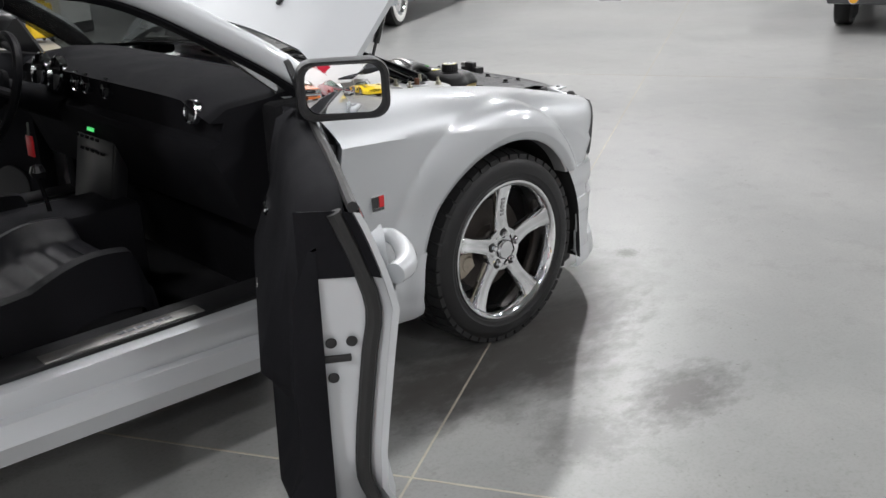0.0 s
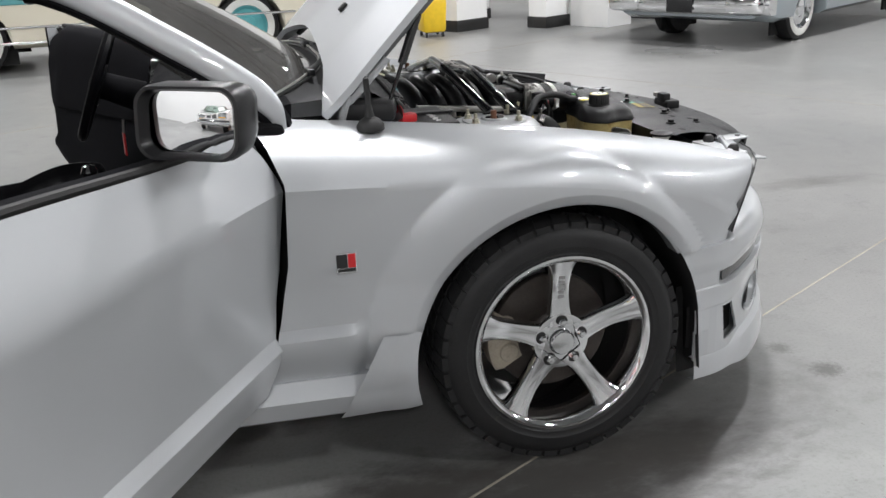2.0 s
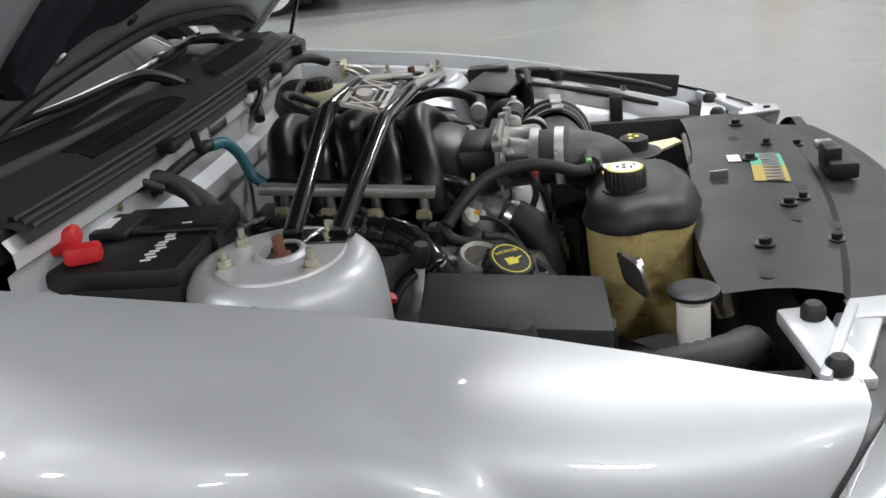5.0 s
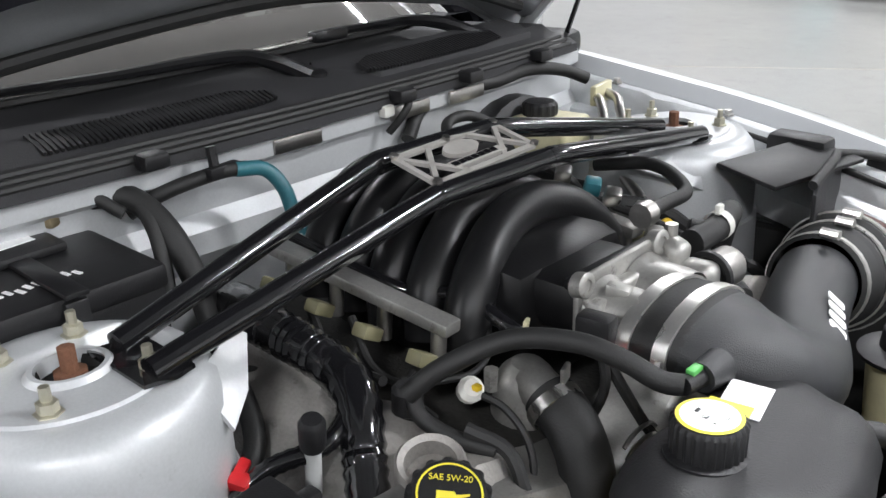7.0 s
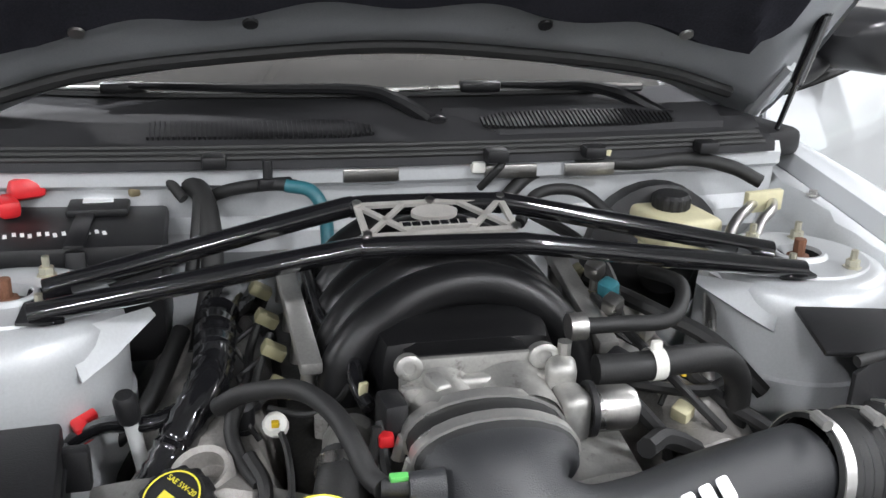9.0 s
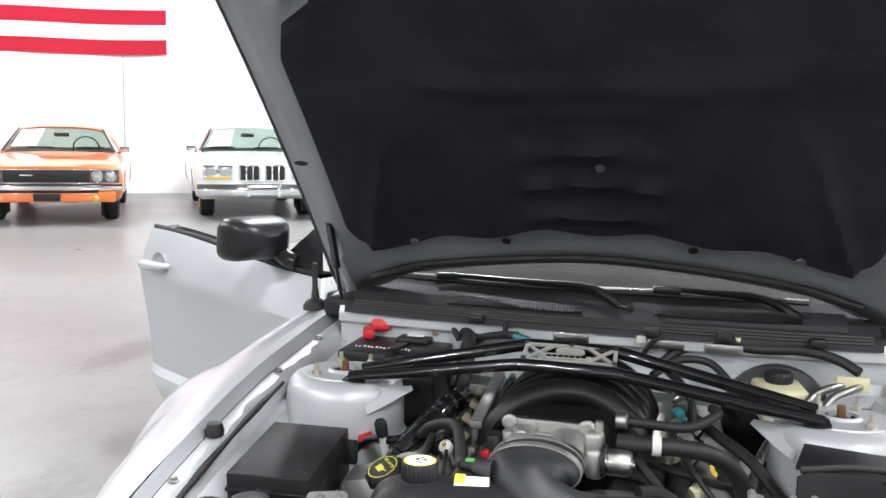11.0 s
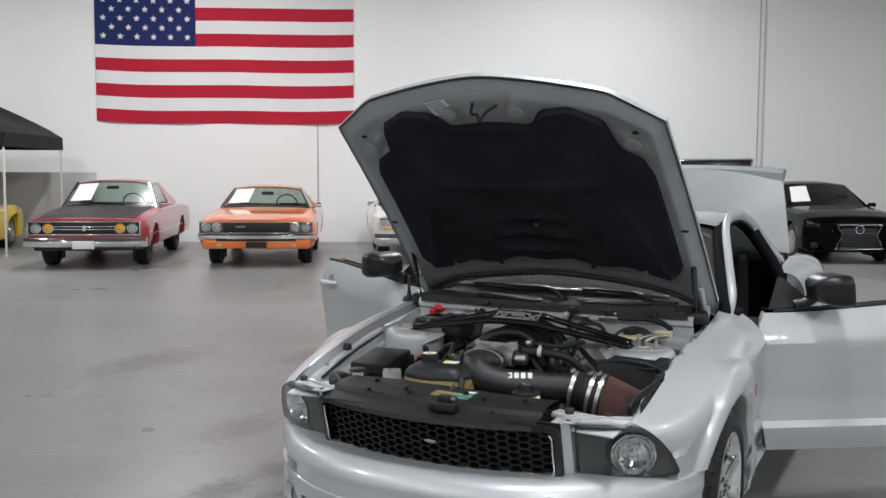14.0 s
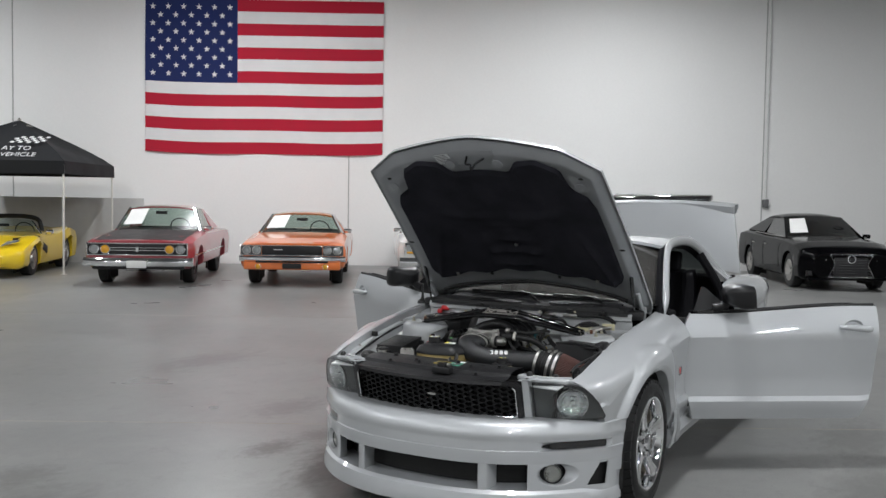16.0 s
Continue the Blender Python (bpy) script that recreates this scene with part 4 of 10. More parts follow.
bm = B()
rows = []
NV = 72
for j in range(NV + 1):
    v = -0.865 + 1.73 * j / NV
    r0, r1 = pad_limits(v)
    shrink = smooth01((0.865 - abs(v)) / 0.05)
    mid = (r0 + r1) / 2
    r0, r1 = mid + (r0 - mid) * (0.80 + 0.20 * shrink), mid + (r1 - mid) * (0.80 + 0.20 * shrink)
    line = []
    for i in range(37):
        f = i / 36
        d = min(f, 1 - f) * (r1 - r0) * 1.2
        d = min(d, (0.865 - abs(v)) * 0.7)
        off = 0.043 + 0.022 * smooth01(d / 0.022)
        s = r0 + (r1 - r0) * f
        for a, amp in ((0.20, 0.016), (0.29, 0.018), (0.37, 0.014), (0.47, 0.010)):
            if abs(v) < 0.24:
                off += amp * math.exp(-((s - a) / 0.013) ** 2) * smooth01((0.24 - abs(v)) / 0.03)
        off += 0.020 * math.exp(-(((abs(v) - 0.70 + 0.5 * (s - 0.3)) / 0.03) ** 2)) * smooth01((0.5 - s) / 0.1)
        off += 0.014 * math.exp(-((s - 0.52 - 0.25 * v * v) / 0.02) ** 2) * smooth01((0.6 - abs(v)) / 0.2)
        line.append(hood_pt(s, v, off))
    rows.append(line)
add_grid(bm, rows)
pad = part("insulation_pad", bm, FELT, hood, "black felt sound pad moulded to the hood")
for a, b in ((0.128, 0.30), (0.128, -0.30), (0.33, 0.03), (0.15, 0.62), (0.15, -0.62)):
    bm = B()
    p = hood_pt(a, b, 0.066)
    add_lathe(bm, [(0.012, 0), (0.011, 0.004), (0.0001, 0.006)], axis_frame(p, (0.69, 0, -0.72)), 10)
    part("pad_clip", bm, BLACK_PL if abs(b) > 0.1 and a < 0.14 else STEEL, pad)
# rubber seal, striker, sticker and bumpers
bm = B()
add_tube(bm, [hood_pt(0.05 + 0.012 * abs(v), v, 0.055) for v in (-0.82, -0.6, -0.3, 0, 0.3, 0.6, 0.82)], 0.011, 8)
part("hood_seal", bm, RUBBER, hood, "black rubber seal along the rear edge")
bm = B()
add_box(bm, (0.10, 0.26, 0.004), (0, 0, 0), bevel=0.0015)
m = Matrix.Translation(hood_pt(0.905, 0, 0.052)) @ V((0.69, 0, -0.72)).to_track_quat("Z", "X").to_matrix().to_4x4()
bmesh.ops.transform(bm, matrix=m, verts=bm.verts)
plate = part("striker_plate", bm, GREY_IN, hood)
bm = B()
p = hood_pt(0.90, 0.0, 0.054)
add_tube(bm, [p + V((0.01, -0.03, 0.01)), p + V((0.03, -0.025, -0.03)), p + V((0.03, 0.0, -0.035)), p + V((0.035, 0.012, -0.06)), p + V((0.025, 0.03, -0.03)), p + V((0.005, 0.07, 0.0))], 0.006, 8)
part("hood_striker", bm, BLACK_SAT, hood, "bent wire hood striker")
for b in (0.20, -0.20, 0.80, -0.80):
    bm = B()
    a = 0.885 if abs(b) < 0.5 else 0.845
    add_lathe(bm, [(0.030, 0), (0.030, 0.003), (0.022, 0.006), (0.010, 0.004), (0.0001, 0.003)], axis_frame(hood_pt(a, b, 0.066), (0.69, 0, -0.72)), 20)
    part("bumper_pad", bm, GREY_IN, hood)
for a, b in ((0.965, -0.83), (0.965, 0.83), (0.50, 0.93), (0.50, -0.93)):
    bm = B()
    add_lathe(bm, [(0.011, 0), (0.0001, 0.002)], axis_frame(hood_pt(a * 0.93, b, 0.048), (0.69, 0, -0.72)) @ Matrix.Diagonal((1.6, 0.8, 1, 1)), 12)
    part("drain_hole", bm, DARK_VOID, hood)
bm = B()
add_grid(bm, [[hood_pt(0.885 + 0.06 * i / 4, -0.30 + 0.13 * j / 4 - 0.03 * i / 4, 0.054) for j in range(5)] for i in range(5)])
sticker = part("sticker", bm, surf("white_sticker", (0.70, 0.72, 0.72), 0.5), hood, "white service sticker")
bm = B()
for i in range(6):
    add_grid(bm, [[hood_pt(0.891 + 0.009 * i + 0.004 * k, -0.285 + 0.10 * j / 3 - 0.007 * i, 0.0548) for j in range(4)] for k in range(2)])
part("sticker_bars", bm, JOIST, sticker)
# washer jets on the outer skin
for v in (-0.36, 0.36):
    bm = B()
    add_box(bm, (0.03, 0.018, 0.012), (0, 0, 0), bevel=0.004)
    bmesh.ops.transform(bm, matrix=Matrix.Translation(hood_pt(0.10, v, -0.006)) @ pose(0, 0, 0, 0, -41, 0), verts=bm.verts)
    part("washer_jet", bm, BLACK_PL, hood)
# gas struts
for s in (-1, 1):
    lo, hi = V((-0.40, s * 0.665, 0.945)), V((-0.305, s * 0.668, 1.192))
    mid = lo.lerp(hi, 0.52)
    bm = B()
    add_rod(bm, mid, hi, 0.0115, n=12)
    add_lathe(bm, [(0.0001, -0.012), (0.012, 0), (0.0001, 0.012)], Matrix.Translation(hi), 10)
    strut = part("hood_strut", bm, BLACK_GLOSS, car, "black gas strut holding the hood")
    bm = B()
    add_rod(bm, lo, mid, 0.005, n=10)
    add_lathe(bm, [(0.0001, -0.012), (0.012, 0), (0.0001, 0.012)], Matrix.Translation(lo), 10)
    part("strut_rod", bm, BLACK_GLOSS, strut)
    # hinge arm
    bm = B()
    add_tube(bm, [(-0.52, s * 0.68, 0.93), (-0.50, s * 0.69, 1.0), hood_pt(0.04, s * 0.93, 0.045), hood_pt(0.16, s * 0.93, 0.048)], 0.012, 8)
    part("hood_hinge", bm, SILVER_IN, car, "silver hood hinge arm")


# ---- doors, swung open about 60 degrees ----
DOOR_X0, DOOR_X1 = -0.741, -1.885


def belt_z(x):
    return 0.975 + 0.055 * smooth01((-0.8 - x) / 1.0)


def door_outer(x, n=18):
    zb, zc, zt = 0.345 + 0.02 * smooth01((-1.80 - x) / 0.14), soft_keys(ZC_KEYS, x), belt_z(x)
    out = []
    for k in range(n + 1):
        z = zb + (zc - zb) * k / n
        out.append(V((x, side_y(x, z, 99), z)))
    for k in range(1, 7):
        f = k / 6
        z = zc + (zt - zc) * f
        out.append(V((x, soft_keys(W_KEYS, x) - 0.055 * (0.6 * f + 0.4 * f * f), z)))
    return out


def build_door(s):
    dz, angle = (-0.010, 57.9) if s < 0 else (-0.020, 56)
    bm = B()
    n = 26
    rows = []
    for i in range(n + 1):
        f = i / n
        rows.append([])
        base = DOOR_X0 + (DOOR_X1 - DOOR_X0) * f
        sec = door_outer(base)
        zt = sec[-1].z
        for p in sec:
            lean = -0.02 * f * smooth01((p.z - 0.5) / 0.5) + 0.075 * f ** 8 * smooth01((0.55 - p.z) / 0.22)
            lead = (lerp_keys(GAP_X, p.z) - 0.006 - DOOR_X0) * (1 - f) ** 6
            rows[-1].append(V((p.x + lean + lead, p.y, p.z)))
    add_grid(bm, rows)
    # folded flanges all round
    for line in (rows[0], rows[-1], [r[0] for r in rows]):
        add_grid(bm, [line, [p + V((0, -0.012, 0.003)) for p in line]])
    if s < 0:
        mirror_y(bm)
    hinge = V((-0.735, s * 0.885, 0))
    turn = Matrix.Translation(hinge + V((0, 0, dz))) @ Matrix.Rotation(radians(-s * angle), 4, "Z") @ Matrix.Translation(-hinge)
    door = part("door", bm, SILVER, car, "silver door swung wide open, its window wound down", sharp=24)
    door.matrix_basis = turn
    # rear and front jambs: silver frame behind the skin
    def jamb(rows_, name, mat, label=""):
        b2 = B()
        add_grid(b2, rows_)
        if s < 0:
            mirror_y(b2)
        return part(name, b2, mat, door, label)
    rear = rows[-1]
    jamb([[p + V((0.004, -0.012, 0)) for p in rear], [V((p.x + 0.020, p.y - 0.030, 0.388 + (p.z - rear[0].z) * (rear[-1].z - 0.388) / (rear[-1].z - rear[0].z))) for p in rear], [V((p.x + 0.022, 0.772, 0.395 + (p.z - rear[0].z) * (rear[-1].z + 0.004 - 0.395) / (rear[-1].z - rear[0].z))) for p in rear]], "rear_jamb", SILVER, "silver door jamb with the latch")
    cap_rows = rear[-5:]
    jamb([[p + V((0.000, -0.014, 0.002)) for p in cap_rows], [p + V((0.014, -0.032, 0.002)) for p in cap_rows], [V((p.x + 0.016, 0.766, p.z + 0.006)) for p in cap_rows]], "jamb_cap", VINYL, "black cap on the upper door jamb")
    front = rows[0]
    jamb([[p + V((-0.004, -0.012, 0)) for p in front], [p + V((-0.02, -0.075, 0)) for p in front]], "front_jamb", SILVER_IN)
    low = [r[0] for r in rows]
    jamb([[p + V((0, -0.012, 0.004)) for p in low], [p + V((0, -0.15, 0.02 + 0.035 * smooth01((k - n + 4) / 4))) for k, p in enumerate(low)]], "lower_jamb", SILVER)
    # rubber seal along the rear edge and below
    b2 = B()
    path = [rear[k] + V((0.012, -0.042, 0)) for k in range(0, 25, 3)]
    path = [V((p.x + 0.004, p.y, p.z)) for p in path]
    add_tube(b2, path, 0.014, 8, 3)
    if s < 0:
        mirror_y(b2)
    part("door_seal", b2, RUBBER, door, "black rubber door seal")
    # inner trim
    b2 = B()
    ins = []
    for i in range(n + 1):
        x = -0.80 + (DOOR_X1 + 0.80) * i / n
        f = i / n
        zt = belt_z(x) + 0.008 - 0.05 * max(0, (f - 0.88) / 0.12) ** 2
        sole = 0.10 * max(0, (f - 0.84) / 0.16) ** 2 + 0.06 * max(0, (0.10 - f) / 0.10) ** 2
        w = soft_keys(W_KEYS, x)
        arm = smooth01((-0.98 - x) / 0.12) * smooth01((x + 1.86) / 0.1)
        prof = [(w - 0.075, zt - 0.002), (w - 0.105, zt + 0.006), (w - 0.150, zt - 0.02), (w - 0.175, zt - 0.11), (w - 0.185 - 0.050 * arm, 0.735), (w - 0.185 - 0.055 * arm, 0.70), (w - 0.180, 0.665), (w - 0.185, 0.55), (w - 0.205 - 0.02 * arm, 0.47 + sole * 0.5), (w - 0.205, 0.40 + sole), (w - 0.175, 0.36 + sole), (w - 0.12, 0.345 + sole)]
        ins.append([V((x, y, z)) for y, z in prof])
    add_grid(b2, ins)
    add_grid(b2, [ins[-1], [V((p.x - 0.006, p.y + 0.01, p.z)) for p in ins[-1]], [V((DOOR_X1 - 0.005, soft_keys(W_KEYS, -1.92) - 0.13, p.z)) for p in ins[-1]]])
    add_grid(b2, [ins[0], [V((-0.775, soft_keys(W_KEYS, -0.8) - 0.13, p.z)) for p in ins[0]]])
    if s < 0:
        mirror_y(b2)
    part("door_trim", b2, VINYL, door, "dark grey vinyl door trim with an armrest", sharp=45)
    b2 = B()
    add_tube(b2, [(x, s * (soft_keys(W_KEYS, x) - 0.066), belt_z(x) + 0.006) for x in (-0.80, -1.1, -1.5, DOOR_X1 - 0.005)], 0.010, 8)
    part("belt_seal", b2, RUBBER, door, "black rubber window seal")
    b2 = B()
    add_tube(b2, [(-1.12, s * 0.742, 0.835), (-1.13, s * 0.722, 0.835), (-1.20, s * 0.720, 0.832), (-1.225, s * 0.738, 0.83)], 0.009, 8)
    part("inner_release", b2, CHROME, door, "chrome inner door release")
    b2 = B()
    add_lathe(b2, [(0.078, 0), (0.078, 0.010), (0.066, 0.013), (0.0001, 0.008)], axis_frame((-0.93, s * 0.712, 0.475), (0, -s, 0)), 26)
    part("door_speaker", b2, BLACK_PL, door, "round black speaker grille")
    b2 = B()
    add_box(b2, (0.05, 0.03, 0.006), (-1.40, s * 0.70, 0.735), bevel=0.002)
    part("window_switch", b2, STEEL, door)
    # latch on the rear jamb
    xj = DOOR_X1 - 0.012
    for (dy, z, r) in ((0.115, 0.800, 0.010), (0.080, 0.800, 0.010), (0.115, 0.735, 0.010)):
        b2 = B()
        add_lathe(b2, [(r, 0), (r * 0.8, 0.003), (0.0001, 0.004)], axis_frame((xj + 0.014, s * (0.925 - dy), z), (-1, 0, 0)), 12)
        part("latch_screw", b2, DARK_VOID, door)
    b2 = B()
    add_box(b2, (0.006, 0.055, 0.013), (xj + 0.015, s * 0.815, 0.770), bevel=0.002)
    part("latch_slot", b2, DARK_VOID, door, "dark latch slot")
    # outer handle in its cup
    yh = side_y(-1.70, 0.80, 99)
    b2 = B()
    add_lathe(b2, [(0.052, 0.003), (0.046, -0.003), (0.034, -0.018), (0.0001, -0.024)], axis_frame((-1.745, s * (yh + 0.002), 0.905), (0, s, 0)) @ Matrix.Diagonal((1.15, 0.9, 1, 1)), 24, caps=False)
    part("handle_cup", b2, SILVER_IN, door)
    b2 = B()
    add_tube(b2, [(-1.66, s * (yh + 0.006), 0.908), (-1.68, s * (yh + 0.032), 0.907), (-1.745, s * (yh + 0.042), 0.905), (-1.81, s * (yh + 0.036), 0.90), (-1.845, s * (yh + 0.012), 0.898)], [0.011, 0.015, 0.018, 0.021, 0.019], 12)
    part("door_handle", b2, SILVER, door, "silver pull handle")
    # wing mirror
    b2 = B()
    c = V((-1.03, s * 0.925, 1.066 - dz))
    rings = []
    for x, k in ((0.095, 0.25), (0.085, 0.60), (0.055, 0.86), (0.01, 1.02), (-0.04, 1.05), (-0.056, 1.02), (-0.056, 0.95), (-0.044, 0.87), (-0.036, 0.84)):
        rings.append([c + V((x + 0.11 * pz, s * py * k, pz * k)) for py, pz in rounded(0.215, 0.135, 0.038, 5)])
    vs = add_grid(b2, rings, close_v=True)
    b2.faces.new(vs[0])
    add_tube(b2, [(-0.90, s * 0.845, 1.0 - dz * 0.5), (-0.95, s * 0.860, 1.01 - dz * 0.7), (-1.005, s * 0.87, 1.04 - dz)], [0.03, 0.028, 0.024], 10)
    wing = part("wing_mirror", b2, BLACK_SAT, door, "black wing mirror")
    b2 = B()
    rings = []
    for k in (0.004, 0.25, 0.5, 0.75, 1.0):
        rings.append([c + V((-0.040 + 0.073 * pz * k - 0.064 * py * k + 0.55 * k * k * (py * py + pz * pz), s * py * k, pz * k)) for py, pz in rounded(0.215 * 0.85, 0.135 * 0.85, 0.032, 8)])
    add_grid(b2, rings, close_v=True)
    part("mirror_glass", b2, MIRROR, door, "mirror glass")
    b2 = B()
    outline = [V((-0.78, s * 0.835, 0.985)), V((-0.985, s * 0.845, 1.005)), V((-0.955, s * 0.83, 1.03 - dz * 0.6)), V((-0.86, s * 0.80, 1.105 - dz)), V((-0.84, s * 0.795, 1.108 - dz))]
    vs = [b2.verts.new(p) for p in outline]
    b2.faces.new(vs)
    thicken(b2, 0.014)
    part("mirror_sail", b2, BLACK_SAT, door, "black sail panel at the mirror's foot")
    return door


build_door(-1)
build_door(1)

# ---- windscreen, roof and tail ----
def screen_pt(f, v):
    """Windscreen: f from the cowl to the roof, v across."""
    a = V((-0.505 - 0.27 * abs(v) ** 2.4, 0.735 * v, 1.024 - 0.034 * abs(v) ** 2.2))
    b = V((-1.225 - 0.06 * abs(v) ** 2.2, 0.585 * v, 1.372 - 0.045 * abs(v) ** 2.4))
    p = a.lerp(b, f)
    p += V((0.35, 0, 0.75)) * 0.045 * math.sin(f * math.pi) * (1 - 0.4 * v * v)
    return p


bm = B()
add_grid(bm, [[screen_pt(i / 12, -1 + 2 * j / 24) for j in range(25)] for i in range(13)])
wind = part("windscreen", bm, PANE, car, "raked windscreen with a dark edge band")
wind.visible_shadow = False
bm = B()
for k in range(24):
    for f0, f1 in ((0.0, 0.03), (0.95, 1.0)):
        add_grid(bm, [[screen_pt(f, -1 + 2 * (k + d) / 24) + V((-0.002, 0, -0.004)) for d in (0, 1)] for f in (f0, f1)])
part("frit_band", bm, BLACK_GLOSS, wind)

RAIL = [(-0.665, 0.762, 0.935), (-0.71, 0.755, 1.030), (-0.90, 0.70, 1.165), (-1.17, 0.632, 1.312), (-1.45, 0.607, 1.352), (-1.80, 0.605, 1.345), (-2.08, 0.632, 1.265), (-2.28, 0.685, 1.14), (-2.40, 0.735, 1.045)]
for s in (-1, 1):
    bm = B()
    path = curve_points([(x, s * y, z) for x, y, z in RAIL], 8)
    rows = []
    for i, p in enumerate(path):
        d = (path[min(i + 1, len(path) - 1)] - path[max(i - 1, 0)]).normalized()
        out = V((0, s, 0)) - d * d.y * s
        out.normalize()
        nrm = d.cross(out) * s
        w = 0.033 * (0.35 + 0.70 * smooth01(i / 10))
        rows.append([p + out * w * math.cos(a) * 0.6 + nrm * w * math.sin(a) for a in [2 * math.pi * k / 10 for k in range(10)]])
    add_grid(bm, rows, close_v=True)
    part("roof_rail", bm, SILVER, car, "silver windscreen pillar and roof rail", sharp=60)
    bm = B()
    add_tube(bm, [(x + 0.002, s * (y - 0.028), z - 0.022) for x, y, z in RAIL], 0.034, 8, 5)
    part("pillar_trim", bm, VINYL, car, "dark pillar trim and door seal")

bm = B()
rows = []
for i in range(13):
    f = i / 12
    x = -1.21 - 0.93 * f
    zc = 1.375 + 0.018 * math.sin(f * math.pi) - 0.035 * f * f
    ze = lerp_keys([(-2.2, 1.235), (-2.08, 1.285), (-1.80, 1.36), (-1.45, 1.368), (-1.17, 1.328)], x)
    hw = 0.60
    rows.append([V((x + 0.04 * (v ** 2) * (1 - f), hw * v, zc + (ze - zc) * abs(v) ** 2.6)) for v in [-1 + 2 * k / 16 for k in range(17)]])
add_grid(bm, rows)
thicken(bm, 0.02)
part("roof", bm, SILVER, car, "silver steel roof")
bm = B()
add_grid(bm, [[V((-1.24 - 0.86 * i / 6, 0.57 * (-1 + 2 * j / 8), 1.335 + 0.015 * math.sin(i / 6 * math.pi) - 0.03 * (i / 6) ** 2 - 0.03 * (-1 + 2 * j / 8) ** 2)) for j in range(9)] for i in range(7)])
part("headliner", bm, VINYL, car, "dark headliner")
bm = B()
add_grid(bm, [[V((-2.13 - 0.62 * i / 8, (0.58 + 0.06 * i / 8) * (-1 + 2 * j / 12), 1.345 - 0.275 * (i / 8) ** 1.15 - 0.03 * (-1 + 2 * j / 12) ** 2)) for j in range(13)] for i in range(9)])
part("rear_window", bm, PANE_DARK, car, "dark rear window")

# rear quarters
QT = [(-1.90, 1.02), (-2.3, 1.045), (-2.8, 1.05), (-3.3, 1.035), (-3.75, 1.0)]
QY = [(-1.90, 0.80), (-2.3, 0.76), (-2.8, 0.74), (-3.3, 0.72), (-3.75, 0.66)]


def quarter_section(x, z0):
    zc, zt, yt = soft_keys(ZC_KEYS, x), lerp_keys(QT, x), lerp_keys(QY, x)
    hip = 0.03 * math.exp(-((x + 2.75) / 0.5) ** 2)
    low = [V((x, side_y(x, z0 + (zc - z0) * k / 12, -2.72) + hip * k / 12, z0 + (zc - z0) * k / 12)) for k in range(13)]
    yc = low[-1].y
    return low + [V((x, yt + (yc - yt) * math.cos(k / 8 * math.pi / 2) ** 0.7, zc + (zt - zc) * math.sin(k / 8 * math.pi / 2))) for k in range(1, 9)]


for s in (-1, 1):
    bm = B()
    add_grid(bm, [quarter_section(-1.965 - (0.755 - ARCH) * k / 6, 0.31) for k in range(7)])
    rows = []
    for k in range(21):
        a = math.pi * k / 20
        rows.append(quarter_section(-2.72 + ARCH * math.cos(a), AXLE_Z + ARCH * math.sin(a)))
    add_grid(bm, rows)
    add_grid(bm, [quarter_section(-2.72 - ARCH - (0.63) * k / 8, 0.30) for k in range(9)])
    if s < 0:
        mirror_y(bm)
    part("rear_quarter", bm, SILVER, car, "silver rear quarter panel", sharp=32)
    # sail panel behind the quarter window
    bm = B()
    a = [V((-2.10, s * 0.63, 1.27)), V((-2.40, s * 0.70, 1.12)), V((-2.72, s * 0.72, 1.045))]
    b = [V((-2.14, s * 0.56, 1.325)), V((-2.46, s * 0.60, 1.20)), V((-2.78, s * 0.64, 1.065))]
    c = [V((-1.99, s * 0.64, 1.245)), V((-2.18, s * 0.72, 1.12)), V((-2.38, s * 0.765, 1.035))]
    add_grid(bm, [c, a, b])
    thicken(bm, 0.012)
    part("sail_panel", bm, SILVER, car)
    bm = B()
    vs = [bm.verts.new(V(p)) for p in ((-1.96, s * 0.655, 1.24), (-2.17, s * 0.715, 1.115), (-2.30, s * 0.752, 1.05), (-1.96, s * 0.765, 1.035))]
    bm.faces.new(vs)
    part("quarter_window", bm, PANE_DARK, car, "tinted quarter window")
    bm = B()
    add_tube(bm, [(-1.97, s * 0.84, 0.33), (-1.965, s * 0.85, 0.7), (-1.97, s * 0.79, 1.0), (-1.98, s * 0.64, 1.25)], 0.03, 8)
    part("door_post", bm, VINYL, car, "dark door post with its seal")
bm = B()
add_grid(bm, [[V((-3.70 - 0.05 * math.cos(j / 12 * math.pi - math.pi / 2), -0.80 + 1.6 * j / 12, z)) for j in range(13)] for z in (0.30, 0.5, 0.7, 0.88, 0.98)])
thicken(bm, 0.02)
part("tail_panel", bm, SILVER, car, "silver tail panel")
bm = B()
add_box(bm, (0.9, 1.40, 0.04), (-3.2, 0, 0.50))
part("trunk_floor", bm, CARPET, car, "dark trunk floor")
bm = B()
add_box(bm, (0.03, 1.45, 0.75), (-2.78, 0, 0.68))
part("seat_bulkhead", bm, CARPET, car)
